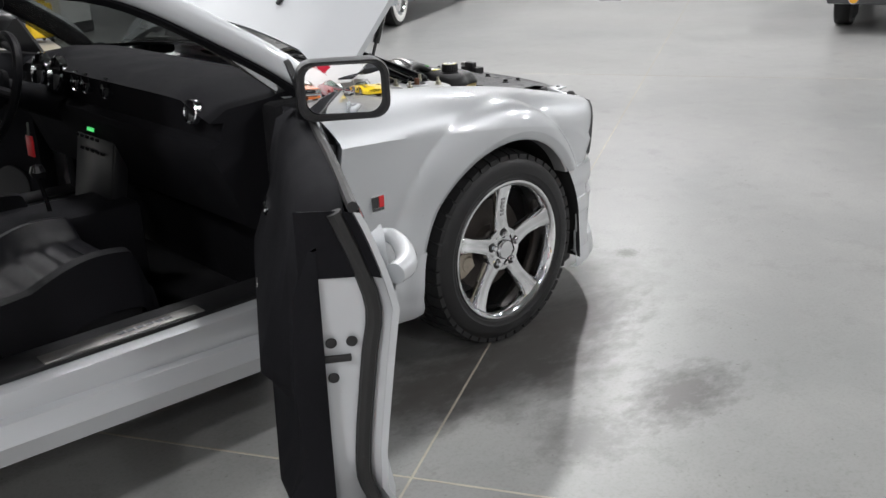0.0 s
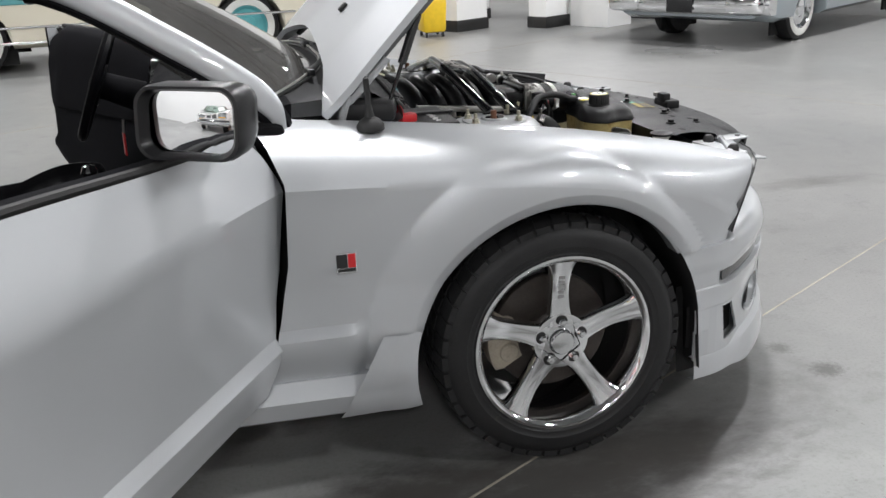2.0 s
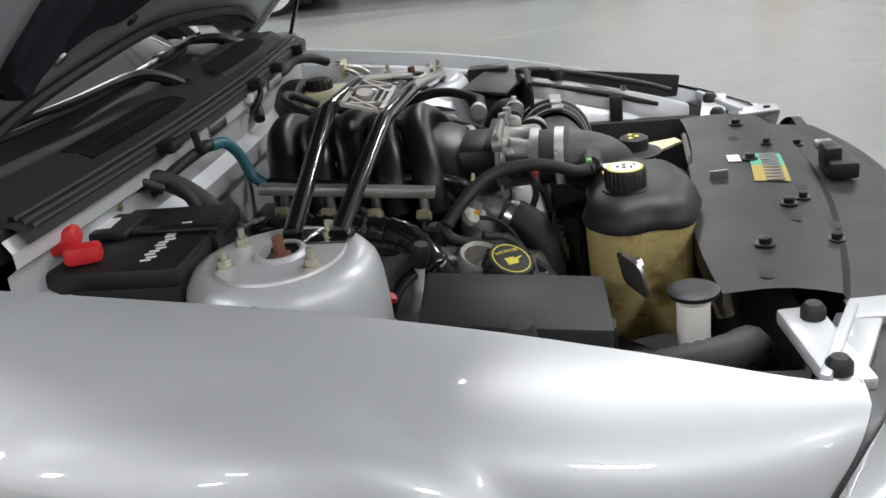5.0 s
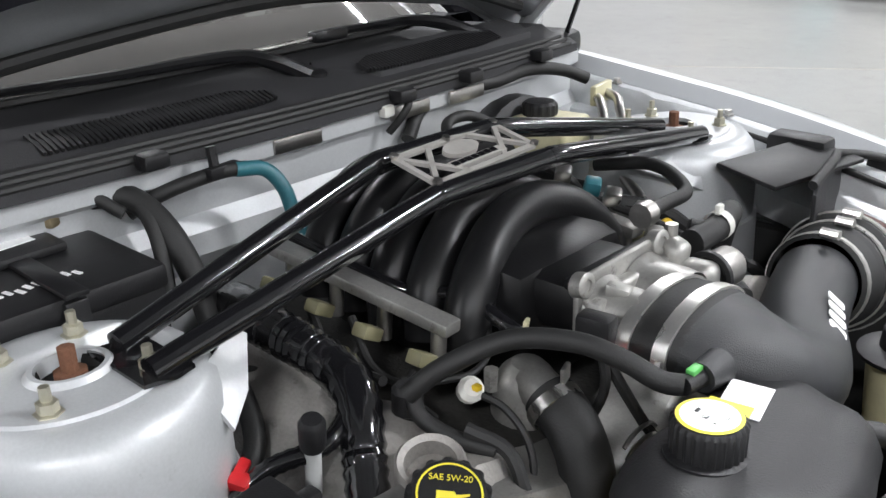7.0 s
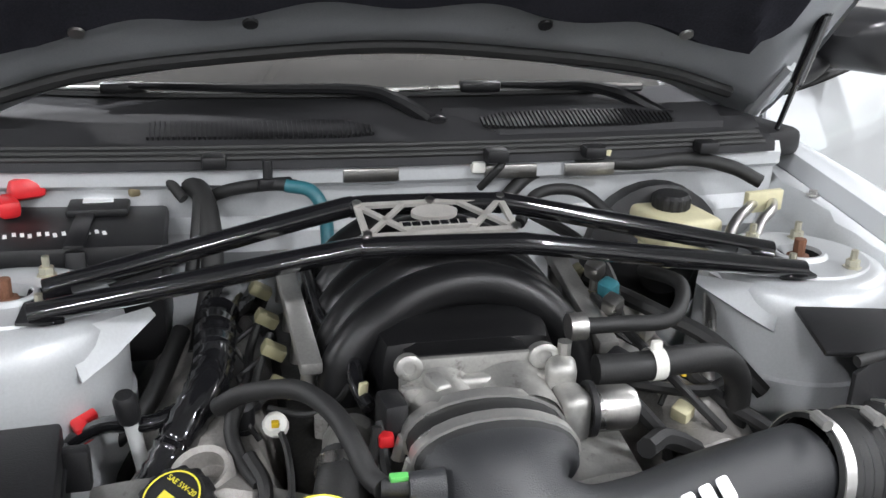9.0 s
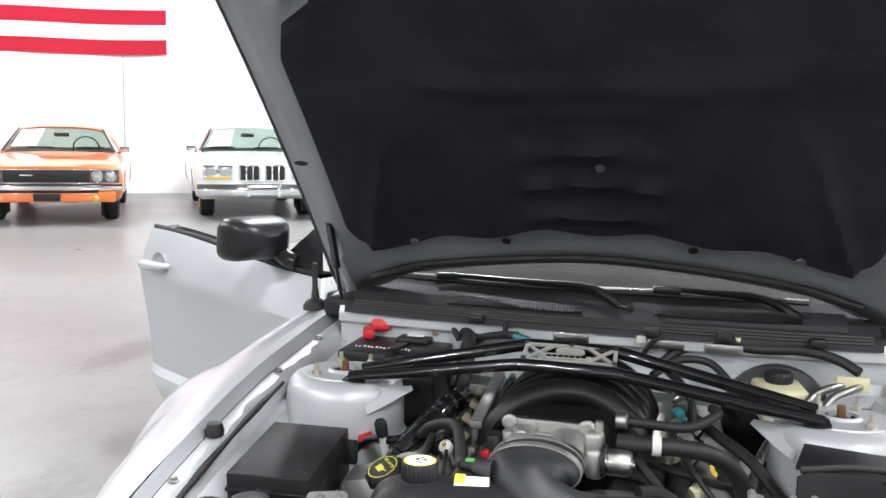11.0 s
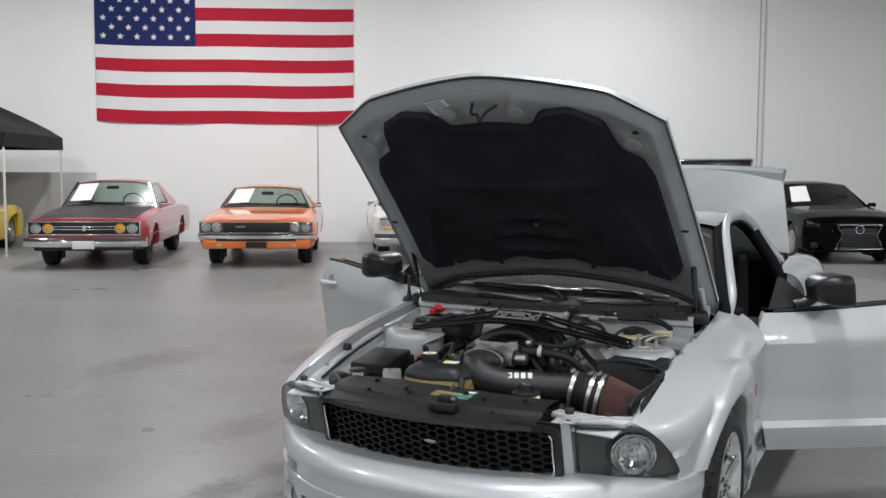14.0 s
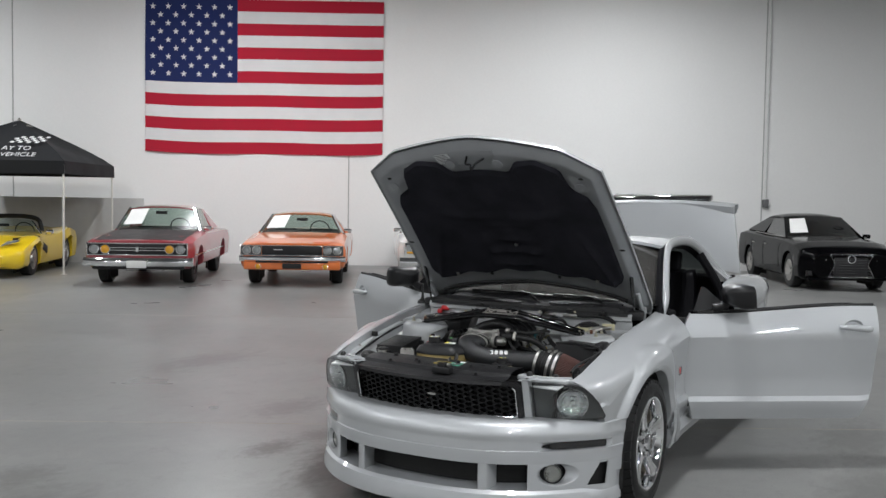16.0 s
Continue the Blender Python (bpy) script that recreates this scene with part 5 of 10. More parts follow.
# raised trunk lid with its spoiler
bm = B()
rows = []
for i in range(11):
    f = i / 10
    c = V((-3.13, 0, 1.045)).lerp(V((-3.14, 0, 1.575)), f)
    rows.append([c + V((0.02 * (1 - v * v), (0.70 - 0.07 * f) * v, 0.035 * (1 - abs(v) ** 2.5))) for v in [-1 + 2 * k / 16 for k in range(17)]])
add_grid(bm, rows)
thicken(bm, 0.03)
lid = part("trunk_lid", bm, SILVER, car, "silver trunk lid standing open")
bm = B()
rows = []
for j in range(17):
    v = -1 + 2 * j / 16
    p = V((-3.145, 0.64 * v, 1.585 + 0.030 * (1 - abs(v) ** 2.5)))
    rows.append([p + V(q) for q in ((0.04, 0, -0.05), (0.055, 0, 0.0), (0.03, 0, 0.022), (-0.10, 0, 0.03), (-0.11, 0, 0.0), (-0.02, 0, -0.05))])
add_grid(bm, rows, close_v=True)
part("spoiler", bm, SILVER, lid, "silver trunk spoiler")
bm = B()
add_box(bm, (0.14, 0.86, 0.045), (-3.27, -0.02, 1.655), (0, 12, 0), bevel=0.012)
part("spoiler_blade", bm, BLACK_GLOSS, lid, "glossy black spoiler blade")

# ---- cabin ----
bm = B()
rows = []
for j in range(21):
    y = -0.72 + 1.44 * j / 20
    e = 0.05 * smooth01((abs(y) - 0.55) / 0.17)
    rows.append([V((-0.64, y, 1.005)), V((-0.80, y, 1.025 - e)), V((-0.93, y, 1.015 - e)), V((-0.985, y, 0.985 - e)), V((-0.965 + e * 0.5, y, 0.93)), V((-0.955, y, 0.88)), V((-0.985, y, 0.865)), V((-0.99, y, 0.835)), V((-0.95, y, 0.76)), V((-0.90, y, 0.62)), V((-0.80, y, 0.56)), V((-0.72, y, 0.30)), V((-0.70, y, 0.25))])
vs = add_grid(bm, rows)
for end in (vs[0], vs[-1]):
    bm.faces.new(end)
dash = part("dashboard", bm, VINYL, car, "black twin-cowl dashboard", sharp=40)
for y, r in ((-0.617, 0.036), (-0.075, 0.034), (0.075, 0.034), (0.155, 0.034)):
    m = axis_frame((-0.968, y, 0.958 if abs(y) < 0.5 else 0.953), (-1, 0, 0.18))
    bm = B()
    add_lathe(bm, [(r, 0), (r, 0.016), (r - 0.003, 0.019), (r - 0.007, 0.016), (r - 0.008, 0.004)], m, 28, caps=False)
    ring = part("vent_ring", bm, CHROME, dash, "chrome vent ring")
    bm = B()
    add_lathe(bm, [(r - 0.008, 0.004), (0.0001, 0.006)], m, 24)
    for k in (-1, 0, 1):
        add_box(bm, (0.002, 0.05, 0.002), m.to_translation() + V((-0.008, 0, k * 0.013)))
    part("vent_face", bm, BLACK_PL, dash)
for y in (0.30, 0.45):
    m = axis_frame((-0.97, y, 0.965), (-1, 0, 0.25))
    bm = B()
    add_lathe(bm, [(0.062, 0), (0.062, 0.02), (0.056, 0.026), (0.052, 0.006)], m, 30, caps=False)
    part("gauge_ring", bm, CHROME, dash, "chrome gauge ring")
    bm = B()
    add_lathe(bm, [(0.052, 0.006), (0.0001, 0.007)], m, 30)
    part("gauge_face", bm, BLACK_PL, dash)
bm = B()
add_box(bm, (0.06, 0.30, 0.36), (-0.94, 0.14, 0.685), (0, 12, 0), bevel=0.012)
stack = part("centre_console_panel", bm, BLACK_SAT, dash, "black centre stack with radio buttons")
bm = B()
for i in range(3):
    for j in range(5):
        add_box(bm, (0.006, 0.022, 0.010), (-0.980 + 0.010 * i, 0.06 + 0.04 * j, 0.77 - 0.05 * i), (0, 12, 0), bevel=0.002)
part("radio_button", bm, VINYL, stack)["kind"] = "stuff"
bm = B()
add_box(bm, (0.003, 0.05, 0.012), (-0.990, 0.075, 0.808), (0, 12, 0))
part("radio_display", bm, surf("green_display", (0.02, 0.05, 0.02), 0.3, emit=(0.1, 1.0, 0.25), power=0.6), stack, "small lit green display")
# console and shifter
bm = B()
add_box(bm, (1.00, 0.26, 0.30), (-1.42, 0.04, 0.43), bevel=0.03)
part("centre_console", bm, VINYL, car, "black centre console")
bm = B()
add_rod(bm, (-1.18, 0.03, 0.55), (-1.20, 0.03, 0.70), 0.008, n=8)
add_lathe(bm, [(0.0001, -0.026), (0.018, -0.02), (0.026, 0.0), (0.018, 0.02), (0.0001, 0.026)], Matrix.Translation((-1.20, 0.03, 0.715)), 16)
part("gear_shifter", bm, BLACK_GLOSS, car, "gear shifter with a round black knob")
# steering wheel
m = axis_frame((-1.17, 0.38, 0.935), (-1, 0, 0.40))
bm = B()
rings = []
for k in range(36):
    a = 2 * math.pi * k / 36
    c = m @ V((0.185 * math.cos(a), 0.185 * math.sin(a), 0))
    ra = (m.to_3x3() @ V((math.cos(a), math.sin(a), 0)))
    za = m.to_3x3() @ V((0, 0, 1))
    rings.append([c + 0.016 * (ra * math.cos(b) + za * math.sin(b)) for b in [2 * math.pi * q / 8 for q in range(8)]])
add_grid(bm, rings, close_u=True, close_v=True)
wheel = part("steering_wheel", bm, LEATHER, car, "black leather three-spoke steering wheel")
bm = B()
add_lathe(bm, [(0.070, -0.02), (0.072, 0.0), (0.055, 0.02), (0.0001, 0.026)], m, 22)
for a in (0, 180, 270):
    c = m @ V((0.12 * math.cos(radians(a)), 0.12 * math.sin(radians(a)), 0))
    b = m @ V((0.18 * math.cos(radians(a)), 0.18 * math.sin(radians(a)), 0))
    add_rod(bm, m @ V((0.05 * math.cos(radians(a)), 0.05 * math.sin(radians(a)), 0)), b, 0.018, 0.014, 8)
part("wheel_hub", bm, VINYL, wheel)
bm = B()
add_rod(bm, m @ V((0, 0, -0.02)), m @ V((0, 0, -0.24)), 0.045, 0.06, 14)
part("steering_column", bm, VINYL, car)
# key with its red tag
bm = B()
add_box(bm, (0.006, 0.040, 0.075), (-1.105, 0.332, 0.733), (4, 0, 10), bevel=0.002)
tag = part("key_tag", bm, RED_PL, car, "red key tag hanging from the ignition")
bm = B()
add_rod(bm, (-1.105, 0.332, 0.77), (-1.10, 0.335, 0.815), 0.004, n=6)
part("key_ring", bm, STEEL, tag)

# seats
def build_seat(y):
    bm = B()
    rows = []
    for i in range(57):
        f = i / 56
        x = -1.17 - 0.52 * f
        z = 0.555 + 0.035 * math.sin(min(1, f * 1.6) * math.pi) - 0.05 * f
        drop = 0.11 * smooth01((0.10 - f) / 0.10)
        line = []
        for j in range(17):
            v = -1 + 2 * j / 16
            bol = 0.05 * smooth01((abs(v) - 0.5) / 0.25) - 0.16 * smooth01((abs(v) - 0.86) / 0.14)
            rib = 0.007 * abs(math.sin(f * 24)) ** 8 * smooth01((0.55 - abs(v)) / 0.1)
            line.append(V((x, y + 0.26 * v, z + bol - drop - rib)))
        rows.append(line)
    add_grid(bm, rows)
    front = rows[0]
    add_grid(bm, [[V((p.x + 0.01, p.y, p.z - 0.06)) for p in front], front])
    seat = part("seat", bm, LEATHER, car, "black ribbed leather bucket seat")
    bm = B()
    add_box(bm, (0.50, 0.46, 0.16), (-1.45, y, 0.42), bevel=0.03)
    part("seat_base", bm, BLACK_PL, seat)
    bm = B()
    rows = []
    for i in range(16):
        f = i / 15
        c = V((-1.66 - 0.24 * f, y, 0.58 + 0.52 * f))
        w = 0.26 - 0.05 * f ** 2
        rows.append([c + V((0.05 * smooth01((abs(v) - 0.45) / 0.3) - 0.08 * smooth01((abs(v) - 0.85) / 0.15), w * v, 0.02)) for v in [-1 + 2 * k / 14 for k in range(15)]])
    add_grid(bm, rows)
    add_grid(bm, [rows[-1], [p + V((-0.06, 0, 0.02)) for p in rows[-1]], [p + V((-0.10, 0, -0.06)) for p in rows[-1]], [p + V((-0.10, 0, -0.45)) for p in rows[-1]]])
    part("backrest", bm, LEATHER, seat)
    bm = B()
    add_box(bm, (0.08, 0.24, 0.16), (-1.94, y, 1.19), (0, -20, 0), bevel=0.035, seg=3)
    part("headrest", bm, LEATHER, seat)
    return seat


for y in (-0.40, 0.40):
    build_seat(y)
bm = B()
add_box(bm, (0.50, 1.2, 0.35), (-2.35, 0, 0.55), bevel=0.05)
part("rear_seat", bm, LEATHER, car, "black rear bench seat")
bm = B()
add_box(bm, (0.04, 0.22, 0.06), (-1.27, 0, 1.26), bevel=0.015)
part("rear_view_mirror", bm, BLACK_SAT, car, "black rear-view mirror")

# ---- wheels ----
def wheel_parts(parent_car, at, s, front):
    """A chrome five-spoke wheel; s: the side it faces."""
    hub = V(at)
    # local frame: z outwards, y up
    m = Matrix.Translation(hub) @ Matrix(((1, 0, 0, 0), (0, 0, s, 0), (0, 1, 0, 0), (0, 0, 0, 1)))
    R, r = 0.343, 0.243
    bm = B()
    prof = [(r - 0.004, -0.235), (r + 0.02, -0.242), (r + 0.06, -0.245), (R - 0.022, -0.232), (R - 0.006, -0.222), (R - 0.008, -0.205), (R - 0.008, -0.12), (R - 0.008, -0.035), (R - 0.013, -0.018), (R - 0.025, -0.006), (R - 0.034, 0.002), (r + 0.05, 0.008), (r + 0.028, 0.008), (r + 0.022, 0.004), (r + 0.012, 0.003), (r - 0.002, -0.008)]
    add_lathe(bm, prof, m, 72, caps=False)
    tyre = part("tyre", bm, TYRE, parent_car, "black low-profile road tyre", sharp=28)
    # shoulder tread blocks
    bm = B()
    for k in range(44):
        a = 2 * math.pi * k / 44
        for z0, z1, skew in ((-0.058, -0.004, 0.03), (-0.232, -0.180, -0.02), (-0.112, -0.066, 0.04), (-0.172, -0.120, 0.04)):
            w = 2 * math.pi / 44 * 0.40
            pts = []
            for zz, da in ((z0, -w), (z0, w), (z1, w + skew), (z1, -w + skew)):
                drop = 0.010 * smooth01((zz + 0.03) / 0.022) + 0.010 * smooth01((-0.205 - zz) / 0.027)
                for rr in (R - 0.016 - drop, R + 0.0005 - drop):
                    pts.append(bm.verts.new(m @ V((rr * math.cos(a + da), rr * math.sin(a + da), zz))))
            for q in ((1, 3, 5, 7), (0, 2, 3, 1), (2, 4, 5, 3), (4, 6, 7, 5), (6, 0, 1, 7)):
                bm.faces.new([pts[i] for i in q])
    part("tread_block", bm, TYRE, tyre, weld=False)["kind"] = "stuff"
    # rim barrel and lip
    bm = B()
    add_lathe(bm, [(r - 0.006, -0.235), (0.220, -0.225), (0.212, -0.12), (0.214, -0.05), (0.222, -0.022), (0.226, -0.008), (0.230, -0.001), (0.238, 0.004), (0.245, 0.003), (0.248, -0.003), (0.246, -0.012), (r - 0.002, -0.016)], m, 64, caps=False)
    rim = part("rim", bm, CHROME, parent_car, "polished chrome five-spoke rim", sharp=30)
    for k in range(5):
        a0 = math.pi / 2 + 2 * math.pi * k / 5
        rot = m @ Matrix.Rotation(a0, 4, "Z")
        bm = B()
        rows = []
        for f in (0.0, 0.12, 0.25, 0.42, 0.6, 0.78, 0.90, 1.0):
            rr = 0.045 + (0.230 - 0.045) * f
            w = lerp_keys([(0, 0.038), (0.12, 0.033), (0.25, 0.0285), (0.42, 0.0262), (0.6, 0.0262), (0.78, 0.029), (0.9, 0.035), (1, 0.046)], f)
            zt = -0.018 - 0.016 * math.sin(f * math.pi) + 0.013 * f
            d = 0.030
            sec = [(-w, zt - d), (-w * 1.02, zt - 0.008), (-w * 0.86, zt - 0.001), (-w * 0.5, zt + 0.001), (-w * 0.30, zt - 0.0005), (w * 0.30, zt - 0.0005), (w * 0.5, zt + 0.001), (w * 0.86, zt - 0.001), (w * 1.02, zt - 0.008), (w, zt - d)]
            rows.append([rot @ V((rr, y, z)) for y, z in sec])
        add_grid(bm, rows)
        part("spoke", bm, CHROME, rim, sharp=40)
        bm = B()
        at = m @ Matrix.Translation((0.057 * math.cos(a0), 0.057 * math.sin(a0), 0))
        add_lathe(bm, [(0.0105, -0.022), (0.0105, -0.008), (0.008, -0.004), (0.0001, -0.003)], at, 6)
        part("lug_nut", bm, CHROME, rim)
        bm = B()
        add_lathe(bm, [(0.0175, -0.0205), (0.0165, -0.0195), (0.0001, -0.0200)], at, 20, caps=False)
        part("lug_pocket", bm, DARK_VOID, rim)
    bm = B()
    add_lathe(bm, [(0.074, -0.06), (0.080, -0.032), (0.076, -0.023), (0.070, -0.0215), (0.036, -0.0215), (0.034, -0.012), (0.030, -0.007), (0.0001, -0.004)], m, 40)
    part("hub_cap", bm, CHROME, rim, "chrome centre cap")
    bm = B()
    mm = m @ Matrix.Rotation(math.pi / 2, 4, "Z")
    for i in range(5):
        rr = 0.125 + i * 0.014
        add_box(bm, (0.009, 0.016, 0.002), (0, 0, 0), bevel=0)
        vs = bm.verts[-8:]
        bmesh.ops.transform(bm, matrix=mm @ Matrix.Translation((rr, 0, -0.0275 + 0.002 * i)), verts=vs)
    part("spoke_bars", bm, surf("grey_letter_fill", (0.30, 0.30, 0.30), 0.5, 0.5), rim)
    # brake
    bm = B()
    add_lathe(bm, [(0.070, -0.10), (0.160, -0.10), (0.163, -0.103), (0.163, -0.125), (0.160, -0.128), (0.07, -0.128)], m, 48, caps=False)
    add_lathe(bm, [(0.072, -0.10), (0.068, -0.075), (0.0001, -0.072)], m, 32, caps=False)
    disc = part("brake_disc", bm, surf("brake_iron", (0.055, 0.047, 0.042), 0.5, 0.5, 0.3, 10, 150, bump=0.2), parent_car, "rusty brown brake disc")
    if front:
        bm = B()
        for da in (-0.24, 0.24):
            a = math.pi + da
            add_lathe(bm, [(0.030, 0), (0.030, 0.028), (0.024, 0.036), (0.0001, 0.038)], m @ Matrix.Translation((0.135 * math.cos(a), 0.135 * math.sin(a), -0.098)), 20)
        rows = []
        for k in range(9):
            a = math.pi + (k / 8 - 0.5) * 0.95
            rows.append([m @ V((rr * math.cos(a), rr * math.sin(a), z)) for rr, z in ((0.105, -0.085), (0.105, -0.070), (0.165, -0.066), (0.186, -0.08), (0.186, -0.15), (0.16, -0.15))])
        add_grid(bm, rows)
        part("brake_caliper", bm, surf("caliper_metal", (0.36, 0.32, 0.26), 0.5, 0.6, 0.25, 20, 200), disc, "weathered twin-piston brake caliper")
        bm = B()
        add_lathe(bm, [(0.155, -0.135), (0.06, -0.14), (0.06, -0.16)], m, 24, caps=False)
        part("dust_shield", bm, DARK_VOID, disc)


for x, front in ((0.0, True), (-2.72, False)):
    for s in (-1, 1):
        wheel_parts(car, (x, s * 0.890, AXLE_Z + 0.008), s, front)
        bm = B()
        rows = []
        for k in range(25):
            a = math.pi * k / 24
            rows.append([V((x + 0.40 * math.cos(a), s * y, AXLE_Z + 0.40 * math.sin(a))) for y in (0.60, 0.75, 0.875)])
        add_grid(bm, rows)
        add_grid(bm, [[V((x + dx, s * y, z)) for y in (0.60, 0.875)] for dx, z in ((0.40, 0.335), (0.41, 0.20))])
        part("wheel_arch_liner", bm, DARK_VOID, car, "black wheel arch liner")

# ---- engine bay ----
def text_mesh(words, size, m, depth=0.0008):
    """Words in the built-in font as a mesh laid out by m (text plane x, y)."""
    cu = bpy.data.curves.new("words", "FONT")
    cu.body, cu.size, cu.extrude, cu.align_x, cu.align_y = words, size, depth, "CENTER", "CENTER"
    ob = bpy.data.objects.new("words", cu)
    me = bpy.data.meshes.new_from_object(ob)
    bpy.data.objects.remove(ob)
    bm = B()
    bm.from_mesh(me)
    bpy.data.meshes.remove(me)
    bmesh.ops.transform(bm, matrix=m, verts=bm.verts)
    return bm


def tube_part(name, pts, r, material, parent, label="", n=10, steps=6, ribs=0.0, rib_len=0.008):
    bm = B()
    add_tube(bm, pts, r, n, steps, True, ribs, rib_len)
    return part(name, bm, material, parent, label)


# aprons, firewall and cowl
for s in (-1, 1):
    bm = B()
    rows = []
    for k in range(29):
        x = -0.50 + 1.10 * k / 28
        zt, yt = soft_keys(ZT_KEYS, x), soft_keys(YT_KEYS, x)
        wob = 0.006 * math.sin(k * 1.3) + 0.005 * math.sin(k * 2.9)
        rows.append([V((x, s * y, z)) for y, z in ((yt - 0.014, zt - 0.030), (yt - 0.030, zt - 0.028), (yt - 0.040 + wob, zt - 0.030), (yt - 0.052 + wob, zt - 0.045), (yt - 0.060, zt - 0.075), (yt - 0.075 + wob, zt - 0.082), (yt - 0.095, zt - 0.11), (yt - 0.10, zt - 0.20), (yt - 0.11, 0.45))])
    add_grid(bm, rows)
    apron = part("inner_apron", bm, SILVER_IN, car, "silver inner fender apron", sharp=30)
    for x in (-0.28, -0.05, 0.26, 0.42):
        bm = B()
        p = V((x, s * (soft_keys(YT_KEYS, x) - 0.030), soft_keys(ZT_KEYS, x) - 0.028))
        if x == 0.26:
            add_lathe(bm, [(0.018, 0), (0.019, 0.012), (0.015, 0.026), (0.0001, 0.028)], Matrix.Translation(p), 16)
            part("hood_bump_stop", bm, RUBBER, apron, "black rubber hood stop")
        else:
            add_lathe(bm, [(0.011, 0), (0.011, 0.003), (0.007, 0.004), (0.007, 0.010), (0.0001, 0.010)], Matrix.Translation(p), 6)
            part("fender_bolt", bm, STEEL, apron)
    tube_part("apron_seal", [(x, s * (soft_keys(YT_KEYS, x) - 0.055), soft_keys(ZT_KEYS, x) - 0.040) for x in (-0.02, 0.12, 0.24, 0.36, 0.5)], [0.004, 0.007, 0.005, 0.008, 0.005], RUBBER, apron)
    # strut tower
    c = V((-0.065, s * 0.525, 0))
    m = Matrix.Translation(c)
    bm = B()
    rows = []
    for z, r, sx in ((0.40, 0.142, 1.08), (0.60, 0.140, 1.06), (0.748, 0.139, 1.03), (0.752, 0.134, 1.03), (0.80, 0.134, 1.02), (0.840, 0.133, 1.0), (0.862, 0.128, 1.0), (0.876, 0.116, 1.0), (0.880, 0.10, 1.0), (0.880, 0.062, 1.0), (0.870, 0.050, 1.0), (0.86, 0.045, 1.0)):
        rows.append([c + V((r * sx * math.cos(a), r * math.sin(a), z)) for a in [2 * math.pi * k / 40 for k in range(40)]])
    add_grid(bm, rows, close_v=True)
    tower = part("strut_tower", bm, SILVER_IN, car, "silver strut tower with a domed top", sharp=40)
    bm = B()
    add_lathe(bm, [(0.100, 0), (0.098, 0.004), (0.042, 0.0045), (0.037, 0.010), (0.032, 0.010), (0.031, -0.006)], m @ pose(0, 0, 0.8795) @ Matrix.Diagonal((0.88, 1, 1, 1)), 36, caps=False)
    part("mount_plate", bm, SILVER_IN, tower)
    bm = B()
    add_lathe(bm, [(0.030, 0.0), (0.029, -0.012), (0.0001, -0.012)], m @ pose(0, 0, 0.884), 20, caps=False)
    part("mount_hole", bm, DARK_VOID, tower)
    bm = B()
    add_lathe(bm, [(0.016, 0), (0.016, 0.006), (0.0085, 0.007), (0.0085, 0.030), (0.0001, 0.031)], m @ pose(0, 0, 0.877), 8)
    part("strut_nut", bm, RUST, tower, "rusty strut nut")
    for a in (40, 150, 210, 320):
        bm = B()
        add_lathe(bm, [(0.013, 0), (0.013, 0.002), (0.0095, 0.003), (0.0095, 0.012), (0.005, 0.013), (0.005, 0.026), (0.0001, 0.027)], m @ pose(0.074 * math.cos(radians(a)), 0.074 * math.sin(radians(a)), 0.883), 6)
        part("tower_bolt", bm, surf("zinc_bolt", (0.52, 0.50, 0.40), 0.4, 0.8) if "zinc_bolt" not in bpy.data.materials else bpy.data.materials["zinc_bolt"], tower)
    bm = B()
    tri = [V((0.020, s * 0.452, 0.872)), V((-0.048, s * 0.362, 0.868)), V((-0.036, s * 0.354, 0.862)), V((0.022, s * 0.398, 0.838)), V((0.045, s * 0.432, 0.820))]
    bm.faces.new([bm.verts.new(p) for p in tri])
    thicken(bm, 0.004)
    part("tower_gusset", bm, SILVER_IN, tower, "silver gusset plate")

bm = B()
rows = []
for k in range(25):
    y = -0.66 + 1.32 * k / 24
    bow = 0.035 * (1 - (y / 0.66) ** 2)
    xx = -0.375 + bow
    rows.append([V((xx + d, y, z)) for d, z in ((0.012, 0.972), (0.022, 0.955), (0.022, 0.935), (0.006, 0.925), (0.004, 0.88), (0.022, 0.86), (0.024, 0.83), (0.0, 0.80), (0.01, 0.6), (0.03, 0.35))])
add_grid(bm, rows)
firewall = part("firewall", bm, SILVER_IN, car, "silver firewall with pressed ribs", sharp=30)
for y in (-0.05, 0.17, 0.30):
    bm = B()
    add_box(bm, (0.006, 0.085, 0.022), (-0.318, y, 0.945), bevel=0.003)
    part("firewall_bracket", bm, STEEL, firewall)
bm = B()
rows = []
for k in range(41):
    y = -0.64 + 1.28 * k / 40
    v = y / 0.68
    bow = 0.035 * (1 - v * v)
    b = screen_pt(0.005, v * 0.92)
    rows.append([V((-0.375 + bow + 0.030, y, 0.960)), V((-0.375 + bow + 0.028, y, 0.974)), V((-0.375 + bow + 0.012, y, 0.982)), V((-0.375 + bow - 0.004, y, 0.984)), V((-0.40 + bow, y, 0.986)), V((-0.43 + bow, y, 1.002)), V((b.x + 0.06, y, b.z - 0.012)), V((b.x + 0.02, y, b.z + 0.004)), V((b.x - 0.01, y, b.z + 0.002))])
add_grid(bm, rows)
cowl = part("cowl_panel", bm, surf("matt_black_cowl", (0.030, 0.030, 0.032), 0.65, 0, 0.25, 9, 300, bump=0.3, bump_scale=500, spec=0.3), car, "black plastic cowl panel under the windscreen", sharp=30)
# raised cover on the driver's half, and the ribbed air inlets
def cowl_x(y):
    return -0.375 + 0.035 * (1 - (y / 0.68) ** 2)


